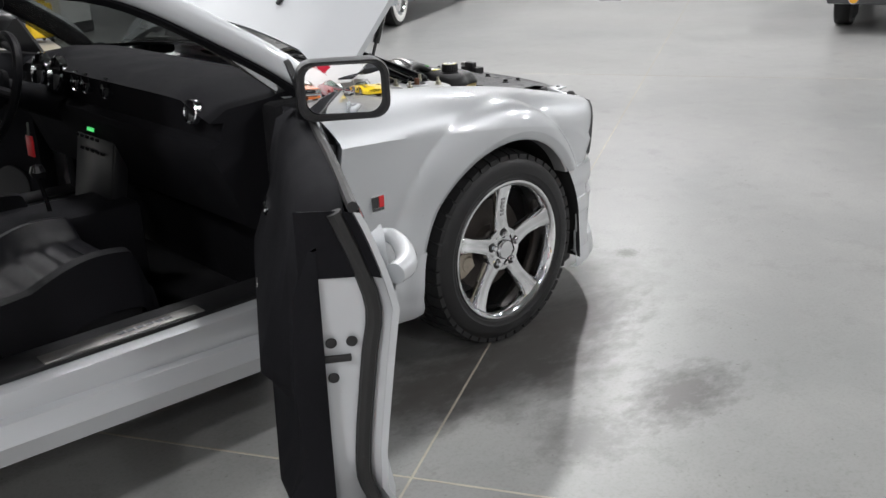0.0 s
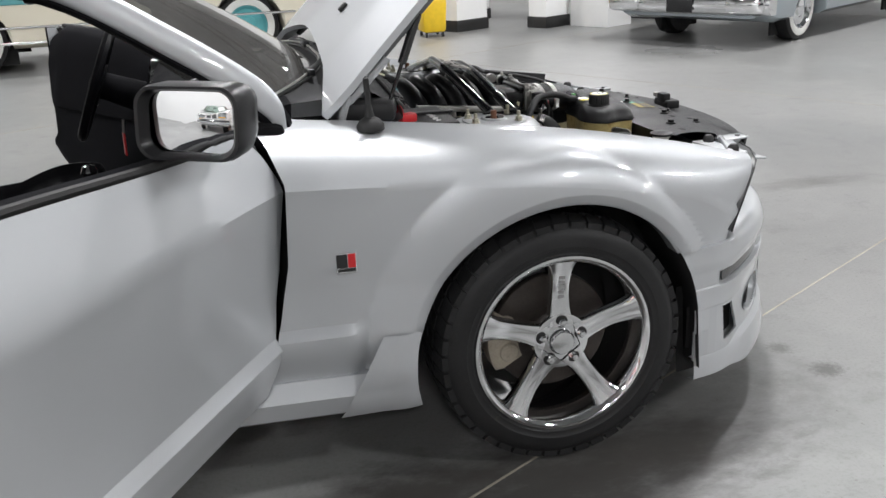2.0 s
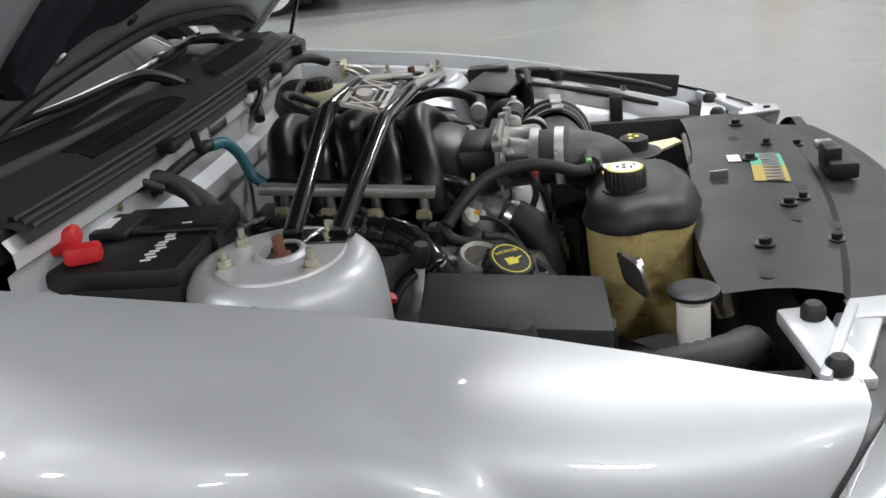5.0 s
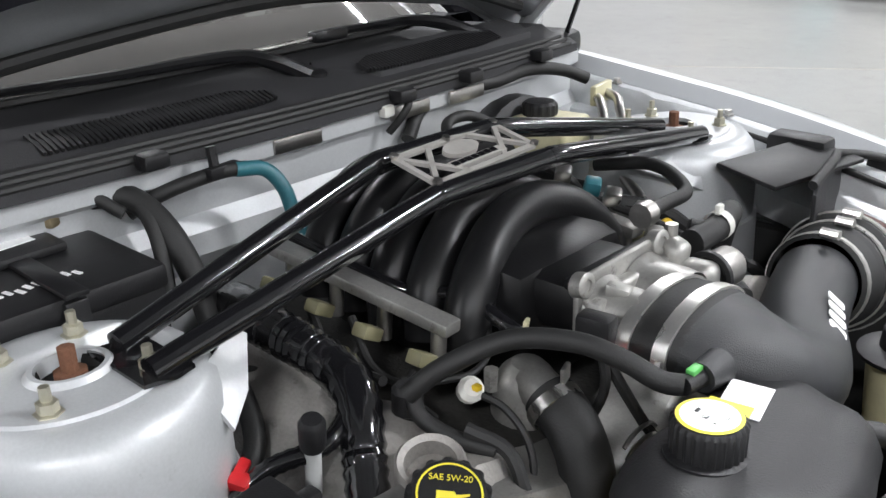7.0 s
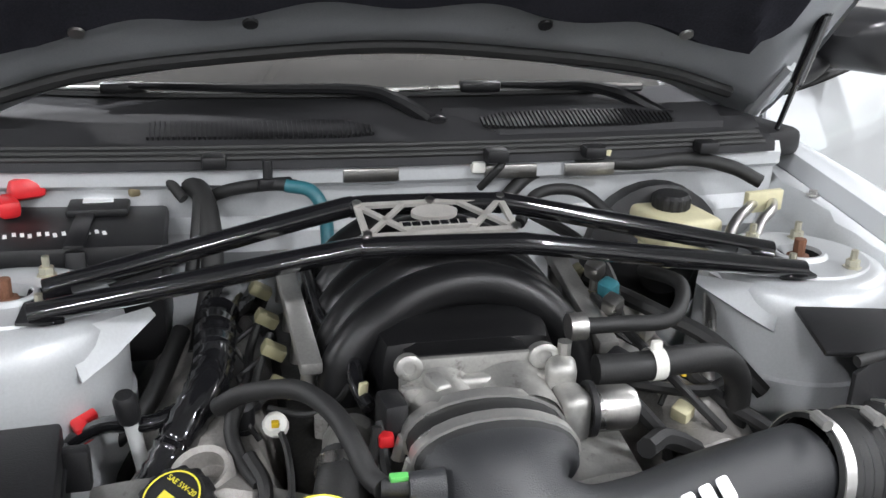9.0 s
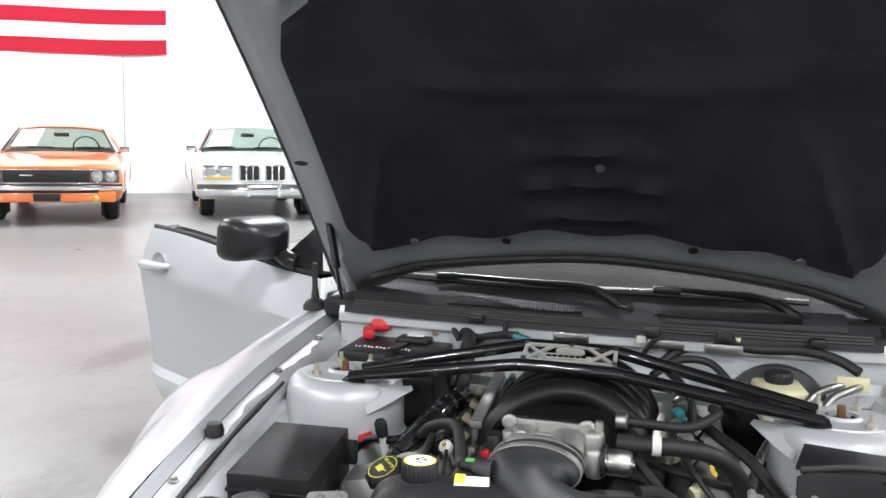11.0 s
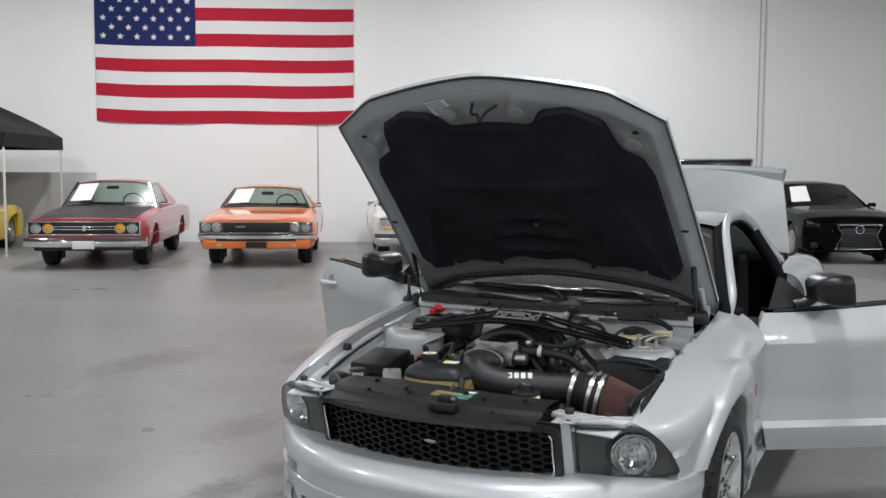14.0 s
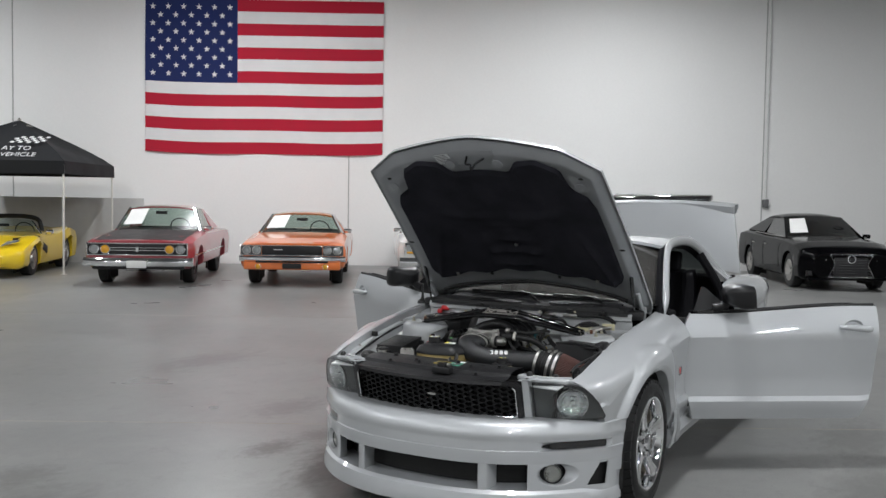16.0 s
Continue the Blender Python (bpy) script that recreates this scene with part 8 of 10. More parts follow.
# power steering and washer reservoirs
bm = B()
add_lathe(bm, [(0.036, -0.09), (0.040, -0.03), (0.042, 0.0), (0.034, 0.006)], pose(0.425, 0.218, 0.748), 24)
ps = part("steering_reservoir", bm, CREAM_PL, car, "cream power steering reservoir with a black cap")
bm = B()
add_lathe(bm, [(0.052, 0.0), (0.054, 0.006), (0.045, 0.010), (0.030, 0.012), (0.028, 0.034), (0.024, 0.037), (0.0001, 0.037)], pose(0.425, 0.218, 0.755), 26)
pc = part("reservoir_cap", bm, BLACK_PL, ps, "black cap with yellow marks")
bm = B()
for dx, dy in ((-0.006, -0.012), (0.006, 0.0), (-0.006, 0.012)):
    add_box(bm, (0.008, 0.009, 0.0006), (0.425 + dx, 0.218 + dy, 0.7925))
part("cap_bars", bm, YELLOW_PRINT, pc, weld=False)
bm = B()
add_prism(bm, [(0, 0), (0.10, 0.01), (0.10, 0.03), (0.0, 0.05)], 0.006, pose(0.455, 0.235, 0.742, 10, 0, 40))
part("reservoir_lug", bm, CREAM_PL, ps)
bm = B()
add_lathe(bm, [(0.022, -0.10), (0.022, -0.01), (0.026, -0.006), (0.026, 0.0)], pose(0.470, -0.490, 0.782), 18)
wb = part("washer_neck", bm, WHITE_PL, car, "white washer bottle neck with a dark cap")
bm = B()
add_lathe(bm, [(0.033, 0.0), (0.034, 0.006), (0.026, 0.010), (0.0001, 0.011)], pose(0.470, -0.490, 0.782), 22)
part("washer_cap", bm, BLACK_PL, wb)

# radiator cover and support
def cover_pt(f, y):
    back = 0.515 + 0.02 * math.sin(y * 6)
    front = grille_x(y) - 0.006
    z = 0.772 + 0.012 * math.sin(min(1, f * 1.4) * math.pi) - 0.02 * f
    if f > 0.62:
        z -= 0.012
    return V((back + (front - back) * f, y, z))


bm = B()
fs = [0.0, 0.08, 0.2, 0.35, 0.5, 0.60, 0.64, 0.8, 0.93, 1.0]
rows = [[cover_pt(f, -0.475 + 0.865 * j / 30) for j in range(31)] for f in fs]
rows.insert(0, [p - V((0.0, 0, 0.035)) for p in rows[0]])
rows.append([p + V((0.004, 0, -0.015)) for p in rows[-1]])
add_grid(bm, rows)
cover = part("radiator_cover", bm, BLACK_PL, car, "black plastic radiator cover with push pins", sharp=25)
for x, y, r in ((0.66, -0.165, 0.011), (0.685, -0.135, 0.009), (0.62, 0.068, 0.011), (0.60, -0.33, 0.012), (0.70, -0.30, 0.010), (0.62, 0.30, 0.011), (0.73, 0.22, 0.009), (0.66, 0.16, 0.008)):
    f = (x - 0.515) / (grille_x(y) - 0.52)
    p = cover_pt(f, y)
    bm = B()
    add_lathe(bm, [(r * 1.3, 0), (r * 1.3, 0.003), (r * 0.8, 0.004), (r * 0.8, 0.012), (0.0001, 0.013)], Matrix.Translation(p), 12)
    part("push_pin", bm, BLACK_SAT, cover)
for x, y in ((0.66, -0.22), (0.71, -0.24), (0.69, -0.08), (0.60, 0.20), (0.58, -0.43)):
    f = (x - 0.515) / (grille_x(y) - 0.52)
    bm = B()
    add_lathe(bm, [(0.012, 0), (0.0001, 0.0008)], Matrix.Translation(cover_pt(f, y) + V((0, 0, 0.001))) @ Matrix.Diagonal((0.8, 1.4, 1, 1)), 12)
    part("cover_hole", bm, DARK_VOID, cover)
for y0, y1, mat in ((-0.055, 0.03, surf("faded_yellow_sticker", (0.34, 0.26, 0.05), 0.5)), (0.03, 0.10, GREEN_PRINT)):
    bm = B()
    add_grid(bm, [[cover_pt(f, y) + V((0, 0, 0.0015)) for y in (y0, (y0 + y1) / 2, y1)] for f in (0.30, 0.40, 0.47)])
    lb = part("cover_label", bm, mat, cover, "yellow and green service label")
    bm = B()
    for k in range(5):
        yy = y0 + (y1 - y0) * (k + 0.3) / 5
        add_box(bm, (0.03, 0.009, 0.0006), cover_pt(0.40, yy) + V((0, 0, 0.003)))
    part("label_bars", bm, JOIST, cover, weld=False)
bm = B()
add_box(bm, (0.022, 0.038, 0.001), cover_pt(0.22, 0.075) + V((0, 0, 0.002)))
part("small_sticker", bm, WHITE_PRINT, cover)
# hood latch
bm = B()
add_box(bm, (0.05, 0.10, 0.03), (0.775, 0.055, 0.765), bevel=0.006)
add_box(bm, (0.03, 0.05, 0.035), (0.76, 0.05, 0.785), bevel=0.006)
latch = part("hood_latch", bm, BLACK_PL, car, "black hood latch with a yellow lever")
bm = B()
add_box(bm, (0.02, 0.026, 0.010), (0.772, 0.055, 0.765), (0, 20, 20), bevel=0.003)
part("latch_lever", bm, YELLOW_PL, latch)
bm = B()
add_box(bm, (0.03, 0.02, 0.016), (0.755, 0.085, 0.792), bevel=0.004)
part("latch_bolt", bm, STEEL, latch)
# bare support bars beyond the cover
for y0, y1 in ((0.395, 0.67), (-0.67, -0.48)):
    bm = B()
    ym = (y0 + y1) / 2
    add_box(bm, (0.055, abs(y1 - y0), 0.022), (0.615, ym, 0.742), (0, 0, -8 if ym > 0 else 8), bevel=0.005)
    add_box(bm, (0.10, abs(y1 - y0) * 0.9, 0.008), (0.665, ym, 0.728), (0, 8, -8 if ym > 0 else 8), bevel=0.003)
    bar = part("support_bar", bm, SILVER_IN, car, "bare silver radiator support")
    for k in (-0.3, 0.25):
        bm = B()
        add_lathe(bm, [(0.016, 0), (0.016, 0.012), (0.010, 0.020), (0.0001, 0.021)], pose(0.615, ym + k * 0.25, 0.753), 12)
        part("rubber_stop", bm, RUBBER, bar)
bm = B()
add_box(bm, (0.02, 1.0, 0.40), (0.60, -0.02, 0.54))
part("radiator", bm, surf("dark_radiator", (0.03, 0.03, 0.03), 0.6, 0.4, 0.3, 30, 200), car, "dark radiator core")
bm = B()
add_box(bm, (0.03, 0.006, 0.26), (0.56, -0.02, 0.66), (0, 0, 8))
add_tube(bm, [(0.515, -0.30, 0.766), (0.522, 0.0, 0.762), (0.53, 0.30, 0.762)], 0.006, 6)
part("radiator_rail", bm, STEEL, car)
# dark hoses and wires low beside the engine
rnd = random.Random(41)
for side in (-1, 1):
    for k in range(7):
        y = 0.255 + 0.026 * k
        z = 0.735 - 0.012 * k
        pts = [(0.24 - 0.02 * k, side * (y + 0.03), z - 0.08)]
        for x in (0.14, 0.04, -0.06, -0.16):
            pts.append((x + rnd.uniform(-0.02, 0.02), side * (y + rnd.uniform(-0.02, 0.02)), z + rnd.uniform(-0.02, 0.035)))
        pts.append((-0.27, side * (y - 0.03), z - 0.02))
        tube_part("bay_hose", pts, rnd.choice((0.006, 0.008, 0.011, 0.014)), RUBBER, engine)

# ---- the other cars of the hall ----
PAPER = surf("white_paper", (0.80, 0.80, 0.78), 0.7, 0, 0.03, 8, 60)
AMBER_LENS = surf("amber_lens", (0.75, 0.38, 0.03), 0.2, 0, 0.1, 20, 100, coat=0.6)
LAMP_FACE = surf("lamp_glass_face", (0.42, 0.44, 0.44), 0.12, 0.5, 0.15, 60, 200, coat=1.0)
GRILLE_DARK = surf("dark_grille", (0.012, 0.012, 0.013), 0.45, 0.2, 0.2, 20, 100)
WHITEWALL = surf("whitewall_rubber", (0.70, 0.70, 0.67), 0.55, 0, 0.06, 10, 80)
CABIN_DARK = surf("dark_cabin_trim", (0.025, 0.024, 0.024), 0.7, 0, 0.2, 6, 60)
GREEN_PANE = glass("green_window_glass", (0.74, 0.84, 0.79), 0.22, 0.92, 1.22)


def paint(name, col, metal=0.0, rough=0.3):
    return surf(name, col, rough, metal, 0.03, 2, 300, coat=1.0, coat_rough=0.03, rough_var=0.05)


def car_body(d):
    """Half sections along the car; d: its measures. Front axle at the origin, nose towards +x."""
    W, fo, wb, ro = d["width"] / 2, d["front"], d["base"], d["rear"]
    x0, x1 = fo, -(wb + ro)
    rows = []
    n = 96
    R = d["wheel"]
    for i in range(n + 1):
        f = i / n
        x = x0 + (x1 - x0) * f
        zt = lerp_keys(d["top"], x)
        nose = smooth01((x0 - x) / 0.30)
        tail = smooth01((x - x1) / 0.30)
        k = (1 - (1 - nose) ** 2 * d.get("nose_in", 0.10)) * (1 - (1 - tail) ** 2 * d.get("tail_in", 0.10))
        hw = W * k
        zb = d["low"] + 0.06 * (1 - nose) + 0.08 * (1 - tail)
        zm = zb + (zt - zb) * 0.52
        hip = 0.0
        for ax in (0.0, -wb):
            hip = max(hip, d.get("hip", 0.0) * math.exp(-((x - ax) / 0.45) ** 2))
        sec = [(0, zb), (hw * 0.88, zb), (hw * 0.965, zb + 0.05), (hw * 0.99, zb + (zt - zb) * 0.25), (hw + 0.0, zm), (hw * 0.995 + hip, zb + (zt - zb) * 0.72), (hw * 0.965 + hip, zt - 0.045 + hip), (hw * 0.90 + hip * 0.5, zt - 0.010 + hip), (hw * 0.70, zt + d["crown"] * 0.5), (hw * 0.35, zt + d["crown"] * 0.9), (0, zt + d["crown"])]
        for ax in (0.0, -wb):
            q = (R + 0.045) ** 2 - (x - ax) ** 2
            if q > 0:
                cut = R + math.sqrt(q)
                sec = [(y, z if k == 0 else max(z, min(cut, zt - 0.06))) for k, (y, z) in enumerate(sec)]
        rows.append([V((x, y, z)) for y, z in sec] + [V((x, -y, z)) for y, z in reversed(sec[1:-1])])
    bm = B()
    vs = add_grid(bm, rows, close_v=True)
    bm.faces.new(vs[0])
    bm.faces.new(list(reversed(vs[-1])))
    return bm


def build_car(name, label, d, col, m, roof_col=None, hood_col=None, face=None, whitewall=False, hub=None, sheet=True, soft_top=False, open_top=False):
    c = thing(name, label, "car", "parked cars along the walls", m)
    body = part("body", car_body(d), col, c, sharp=34)
    W = d["width"] / 2
    a0, a1, a2, a3 = d["cabin"]            # screen foot, roof front, roof rear, rear foot
    zb0, zr, rw = d["belt"], d["roof"], d["roof_half"]
    zc = lerp_keys(d["top"], a0)
    zd = lerp_keys(d["top"], a3)
    bw = W * 0.90
    if hood_col:
        bm = B()
        fo = d["front"]
        rows = []
        for i in range(9):
            x = fo - 0.10 + (a0 + 0.04 - fo + 0.10) * i / 8
            zt = lerp_keys(d["top"], x)
            rows.append([V((x, W * 0.80 * v, zt + d["crown"] * (1 - v * v) + 0.006)) for v in [-1 + 2 * k / 8 for k in range(9)]])
        add_grid(bm, rows)
        thicken(bm, 0.004)
        part("hood_panel", bm, hood_col, c, "matt black hood")
    if not open_top:
        # roof
        bm = B()
        rows = []
        for i in range(11):
            f = i / 10
            x = a1 + (a2 - a1) * f
            z = zr + d.get("arch", 0.03) * math.sin(f * math.pi)
            rows.append([V((x - 0.03 * abs(v) ** 2, rw * v, z - 0.055 * abs(v) ** 3)) for v in [-1 + 2 * k / 12 for k in range(13)]])
        add_grid(bm, rows)
        thicken(bm, 0.03)
        part("roof", bm, roof_col or col, c)
        # rear window
        bm = B()
        add_grid(bm, [[V((a2 + (a3 - a2) * g, (rw + (bw - rw) * g) * v * 0.95, zr + (zd - zr) * g - 0.03 * abs(v) ** 2)) for v in (-1, -0.5, 0, 0.5, 1)] for g in (0, 0.5, 1)])
        part("rear_window", bm, d.get("pane", GREEN_PANE), c)
    # windscreen
    bm = B()
    add_grid(bm, [[V((a0 + (a1 - a0) * g - 0.10 * abs(v) ** 2.2 * (1 - g) + 0.0, (bw * 0.95 + (rw - bw * 0.95) * g) * v * 0.97, zc + (zr - zc) * g + 0.02 - 0.035 * abs(v) ** 2)) for v in [-1 + 2 * k / 10 for k in range(11)]] for g in (0, 0.35, 0.7, 1)])
    ws = part("windscreen", bm, d.get("pane", GREEN_PANE), c, "tinted windscreen")
    ws.visible_shadow = False
    # pillars and screen frame
    for s in (-1, 1):
        bm = B()
        add_tube(bm, [(a0 - 0.10, s * bw * 0.93, zc + 0.0), (a1 - 0.03, s * rw * 0.97, zr - 0.035)], 0.022, 8)
        part("windscreen_pillar", bm, CHROME if d.get("chrome_frame") else col, c)
        if not open_top:
            bm = B()
            q = d.get("quarter", 0.30)
            rows = []
            for g in (0, 0.5, 1):
                y = rw + (bw - rw) * g
                za = zr - 0.05 + (zd + 0.0 - zr + 0.05) * g
                rows.append([V((a2 + q - 0.0 * g, s * (y - 0.01), za)), V((a2 + (a3 - a2) * g, s * y * 0.96, za + 0.02))])
            add_grid(bm, rows)
            thicken(bm, 0.03)
            part("rear_pillar", bm, roof_col or col, c)
            # side window
            bm = B()
            vs = [bm.verts.new(V(p)) for p in ((a0 - 0.10, s * bw * 0.95, zc + 0.01), (a2 + q, s * bw * 0.955, zd), (a2 + q, s * rw * 0.99, zr - 0.045), (a1 - 0.04, s * rw * 0.985, zr - 0.05))]
            bm.faces.new(vs)
            part("side_window", bm, d.get("pane", GREEN_PANE), c)
            bm = B()
            add_tube(bm, [(a1 - 0.03, s * rw * 1.0, zr - 0.04), ((a1 + a2) / 2, s * rw * 1.005, zr - 0.03), (a2 + q, s * rw, zr - 0.045)], 0.014, 6)
            part("drip_rail", bm, CHROME if d.get("chrome_frame") else col, c)
        if s < 0 and d.get("one_mirror"):
            continue
        bm = B()
        add_box(bm, (0.07, 0.15, 0.085), (a0 - 0.24, s * (W * 0.97), zc + 0.05), bevel=0.02)
        add_rod(bm, (a0 - 0.22, s * W * 0.88, zc - 0.02), (a0 - 0.24, s * W * 0.93, zc + 0.03), 0.015, n=6)
        part("door_mirror", bm, CHROME if d.get("chrome_frame") else col, c)
    # dark cabin
    bm = B()
    add_box(bm, (0.42, bw * 1.75, 0.10), (a0 - 0.24, 0, zc - 0.03), bevel=0.03)
    add_box(bm, (abs(a3 - a0) * 0.86, bw * 1.75, 0.04), ((a0 + a3) / 2 - 0.05, 0, zc + 0.004))
    part("dashboard", bm, CABIN_DARK, c)
    for y in (-0.38, 0.38):
        bm = B()
        add_box(bm, (0.14, 0.46, 0.42), (a1 - 0.55, y, zc - 0.15), (0, -12, 0), bevel=0.05)
        part("seat", bm, d.get("seat", CABIN_DARK), c)
    bm = B()
    ringm = axis_frame((a0 - 0.45, 0.36, zc + 0.06), (-1, 0, 0.4))
    add_tube(bm, [ringm @ V((0.19 * math.cos(a), 0.19 * math.sin(a), 0)) for a in [2 * math.pi * k / 12 for k in range(13)]], 0.012, 6, 2)
    part("steering_wheel", bm, BLACK_PL, c)
    bm = B()
    add_box(bm, (0.03, 0.22, 0.06), (a1 + 0.05, 0, zr - 0.12), bevel=0.012)
    part("inner_mirror", bm, BLACK_PL, c)
    if sheet:
        bm = B()
        f0, f1 = 0.22, 0.86
        pts = []
        for g, v in ((f0, -0.90), (f0, -0.42), (f1, -0.36), (f1, -0.88)):
            pts.append(V((a0 + (a1 - a0) * g - 0.10 * abs(v) ** 2.2 * (1 - g) + 0.012, (bw * 0.95 + (rw - bw * 0.95) * g) * v * 0.97, zc + (zr - zc) * g + 0.028 - 0.035 * v * v)))
        vs = [bm.verts.new(p) for p in pts]
        bm.faces.new(vs)
        part("price_sheet", bm, PAPER, c, "white paper sheet behind the windscreen")
    # wheels
    R = d["wheel"]
    for x, nm in ((0.0, "front"), (-d["base"], "rear")):
        for s in (-1, 1):
            y = s * (d["track"] / 2 + 0.10)
            mm = Matrix.Translation((x, y, R)) @ Matrix(((1, 0, 0, 0), (0, 0, s, 0), (0, 1, 0, 0), (0, 0, 0, 1)))
            bm = B()
            add_lathe(bm, [(R * 0.62, -0.20), (R * 0.9, -0.21), (R * 0.985, -0.19), (R, -0.16), (R, -0.04), (R * 0.985, -0.015), (R * 0.9, 0.0), (R * 0.63, 0.0)], mm, 36, caps=False)
            ty = part("tyre", bm, TYRE, c, "black road tyre")
            if whitewall:
                bm = B()
                add_lathe(bm, [(R * 0.86, 0.003), (R * 0.84, 0.006), (R * 0.66, 0.006), (R * 0.64, 0.003)], mm, 36, caps=False)
                part("whitewall", bm, WHITEWALL, ty, "white tyre wall")
            bm = B()
            add_lathe(bm, [(R * 0.64, -0.002), (R * 0.62, 0.006), (R * 0.58, -0.004), (R * 0.52, -0.025), (R * 0.30, -0.02), (R * 0.26, 0.0), (R * 0.12, 0.012), (0.0001, 0.014)], mm, 30, caps=False)
            rim = part("rim", bm, hub or CHROME, c)
            if d.get("spokes"):
                for k in range(d["spokes"]):
                    bm = B()
                    add_box(bm, (R * 0.46, R * 0.13, 0.012), (R * 0.36, 0, 0.002), bevel=0.003)
                    bmesh.ops.transform(bm, matrix=mm @ Matrix.Rotation(2 * math.pi * k / d["spokes"], 4, "Z"), verts=bm.verts)
                    part("spoke", bm, CHROME if hub is None else STEEL, rim)
            bm = B()
            add_box(bm, (R * 2 + 0.12, 0.03, R * 2), (x, s * (W - 0.30), R + 0.08))
            part("wheel_housing", bm, DARK_VOID, c)
    if face:
        face(c, d, col)
    return c


def box_part(name, size, at, material, parent, label="", turn=(0, 0, 0), bevel=0.01):
    bm = B()
    add_box(bm, size, at, turn, bevel=bevel)
    return part(name, bm, material, parent, label)


def lamp_part(at, r, parent, material=None, rim=None, dirn=(1, 0, 0)):
    m = axis_frame(at, dirn)
    bm = B()
    add_lathe(bm, [(r * 1.15, -0.02), (r * 1.18, 0.012), (r * 1.02, 0.018), (r, 0.008)], m, 24, caps=False)
    h = part("headlamp", bm, rim or CHROME, parent, "round headlamp in a bright ring")
    bm = B()
    add_lathe(bm, [(r, 0.008), (r * 0.6, 0.02), (0.0001, 0.026)], m, 20, caps=False)
    part("lamp_lens", bm, material or LAMP_FACE, h)


def chrome_bumper(parent, x, z, width, h, depth=0.09, material=None, sweep=0.10, y0=0.0):
    bm = B()
    rows = []
    for k in range(17):
        v = -1 + 2 * k / 16
        xx = x - sweep * abs(v) ** 3
        rows.append([V((xx + dx * depth, v * width / 2, z + dz * h)) for dx, dz in ((-0.6, -0.5), (0.1, -0.5), (0.42, -0.28), (0.5, 0.0), (0.42, 0.30), (0.1, 0.5), (-0.6, 0.5))])
    vs = add_grid(bm, rows, close_v=True)
    bm.faces.new(vs[0])
    bm.faces.new(list(reversed(vs[-1])))
    return part("bumper", bm, material or CHROME, parent, "chrome bumper")


def face_coronet(c, d, col):
    x = d["front"]
    chrome_bumper(c, x + 0.06, 0.435, 1.90, 0.15)
    box_part("plate_bars", (0.012, 0.34, 0.13), (x + 0.125, 0, 0.40), PAPER, c, "pale plate with plain bars")
    g = box_part("grille", (0.06, 1.72, 0.20), (x + 0.005, 0, 0.665), GRILLE_DARK, c, "wide dark grille with bright bars")
    for z, h in ((0.767, 0.018), (0.562, 0.018), (0.69, 0.016), (0.645, 0.016)):
        box_part("grille_bar", (0.03, 1.74 if h > 0.017 else 0.95, h), (x + 0.035, 0, z), CHROME, g, bevel=0.004)
    for s in (-1, 1):
        box_part("grille_end", (0.05, 0.02, 0.22), (x + 0.03, s * 0.865, 0.665), CHROME, g, bevel=0.004)
        lamp_part((x + 0.036, s * 0.745, 0.665), 0.072, c)
        lamp_part((x + 0.036, s * 0.555, 0.665), 0.072, c, AMBER_LENS)
    box_part("grille_emblem", (0.02, 0.05, 0.10), (x + 0.05, 0, 0.665), CHROME, g, bevel=0.006)
    box_part("lower_valance", (0.12, 1.60, 0.07), (x - 0.05, 0, 0.335), GRILLE_DARK, c, "dark panel under the bumper", bevel=0.03)
    for s in (-1, 1):
        box_part("side_trim", (3.6, 0.012, 0.02), (-1.2, s * d["width"] / 2, 0.55), CHROME, c, bevel=0.003)


def face_challenger(c, d, col):
    x = d["front"]
    chrome_bumper(c, x + 0.05, 0.515, 1.90, 0.10)
    g = box_part("grille", (0.06, 1.08, 0.165), (x + 0.005, 0, 0.665), GRILLE_DARK, c, "black recessed grille with a bright rim")
    for z in (0.755, 0.578):
        box_part("grille_rim", (0.03, 1.84, 0.012), (x + 0.03, 0, z), CHROME, g, bevel=0.003)
    box_part("grille_badge", (0.012, 0.16, 0.02), (x + 0.042, -0.25, 0.68), CHROME, g, bevel=0.003)
    for s in (-1, 1):
        box_part("lamp_panel", (0.04, 0.37, 0.165), (x - 0.005, s * 0.735, 0.665), surf("argent_grey_paint", (0.10, 0.10, 0.10), 0.5, 0.3) if "argent_grey_paint" not in bpy.data.materials else bpy.data.materials["argent_grey_paint"], c)
        for y in (0.81, 0.635):
            lamp_part((x + 0.022, s * y, 0.668), 0.064, c, None, STEEL)
        lamp_part((x + 0.05, s * 0.60, 0.375), 0.045, c, AMBER_LENS)
    box_part("valance", (0.10, 1.74, 0.15), (x - 0.01, 0, 0.39), col, c, "orange lower valance", bevel=0.03)
    box_part("plate_bars", (0.02, 0.34, 0.10), (x + 0.06, 0, 0.385), BLACK_PL, c, "dark plate recess")
    box_part("bumper_gap", (0.05, 1.30, 0.045), (x + 0.02, 0, 0.462), BLACK_PL, c, "black gap under the bumper")


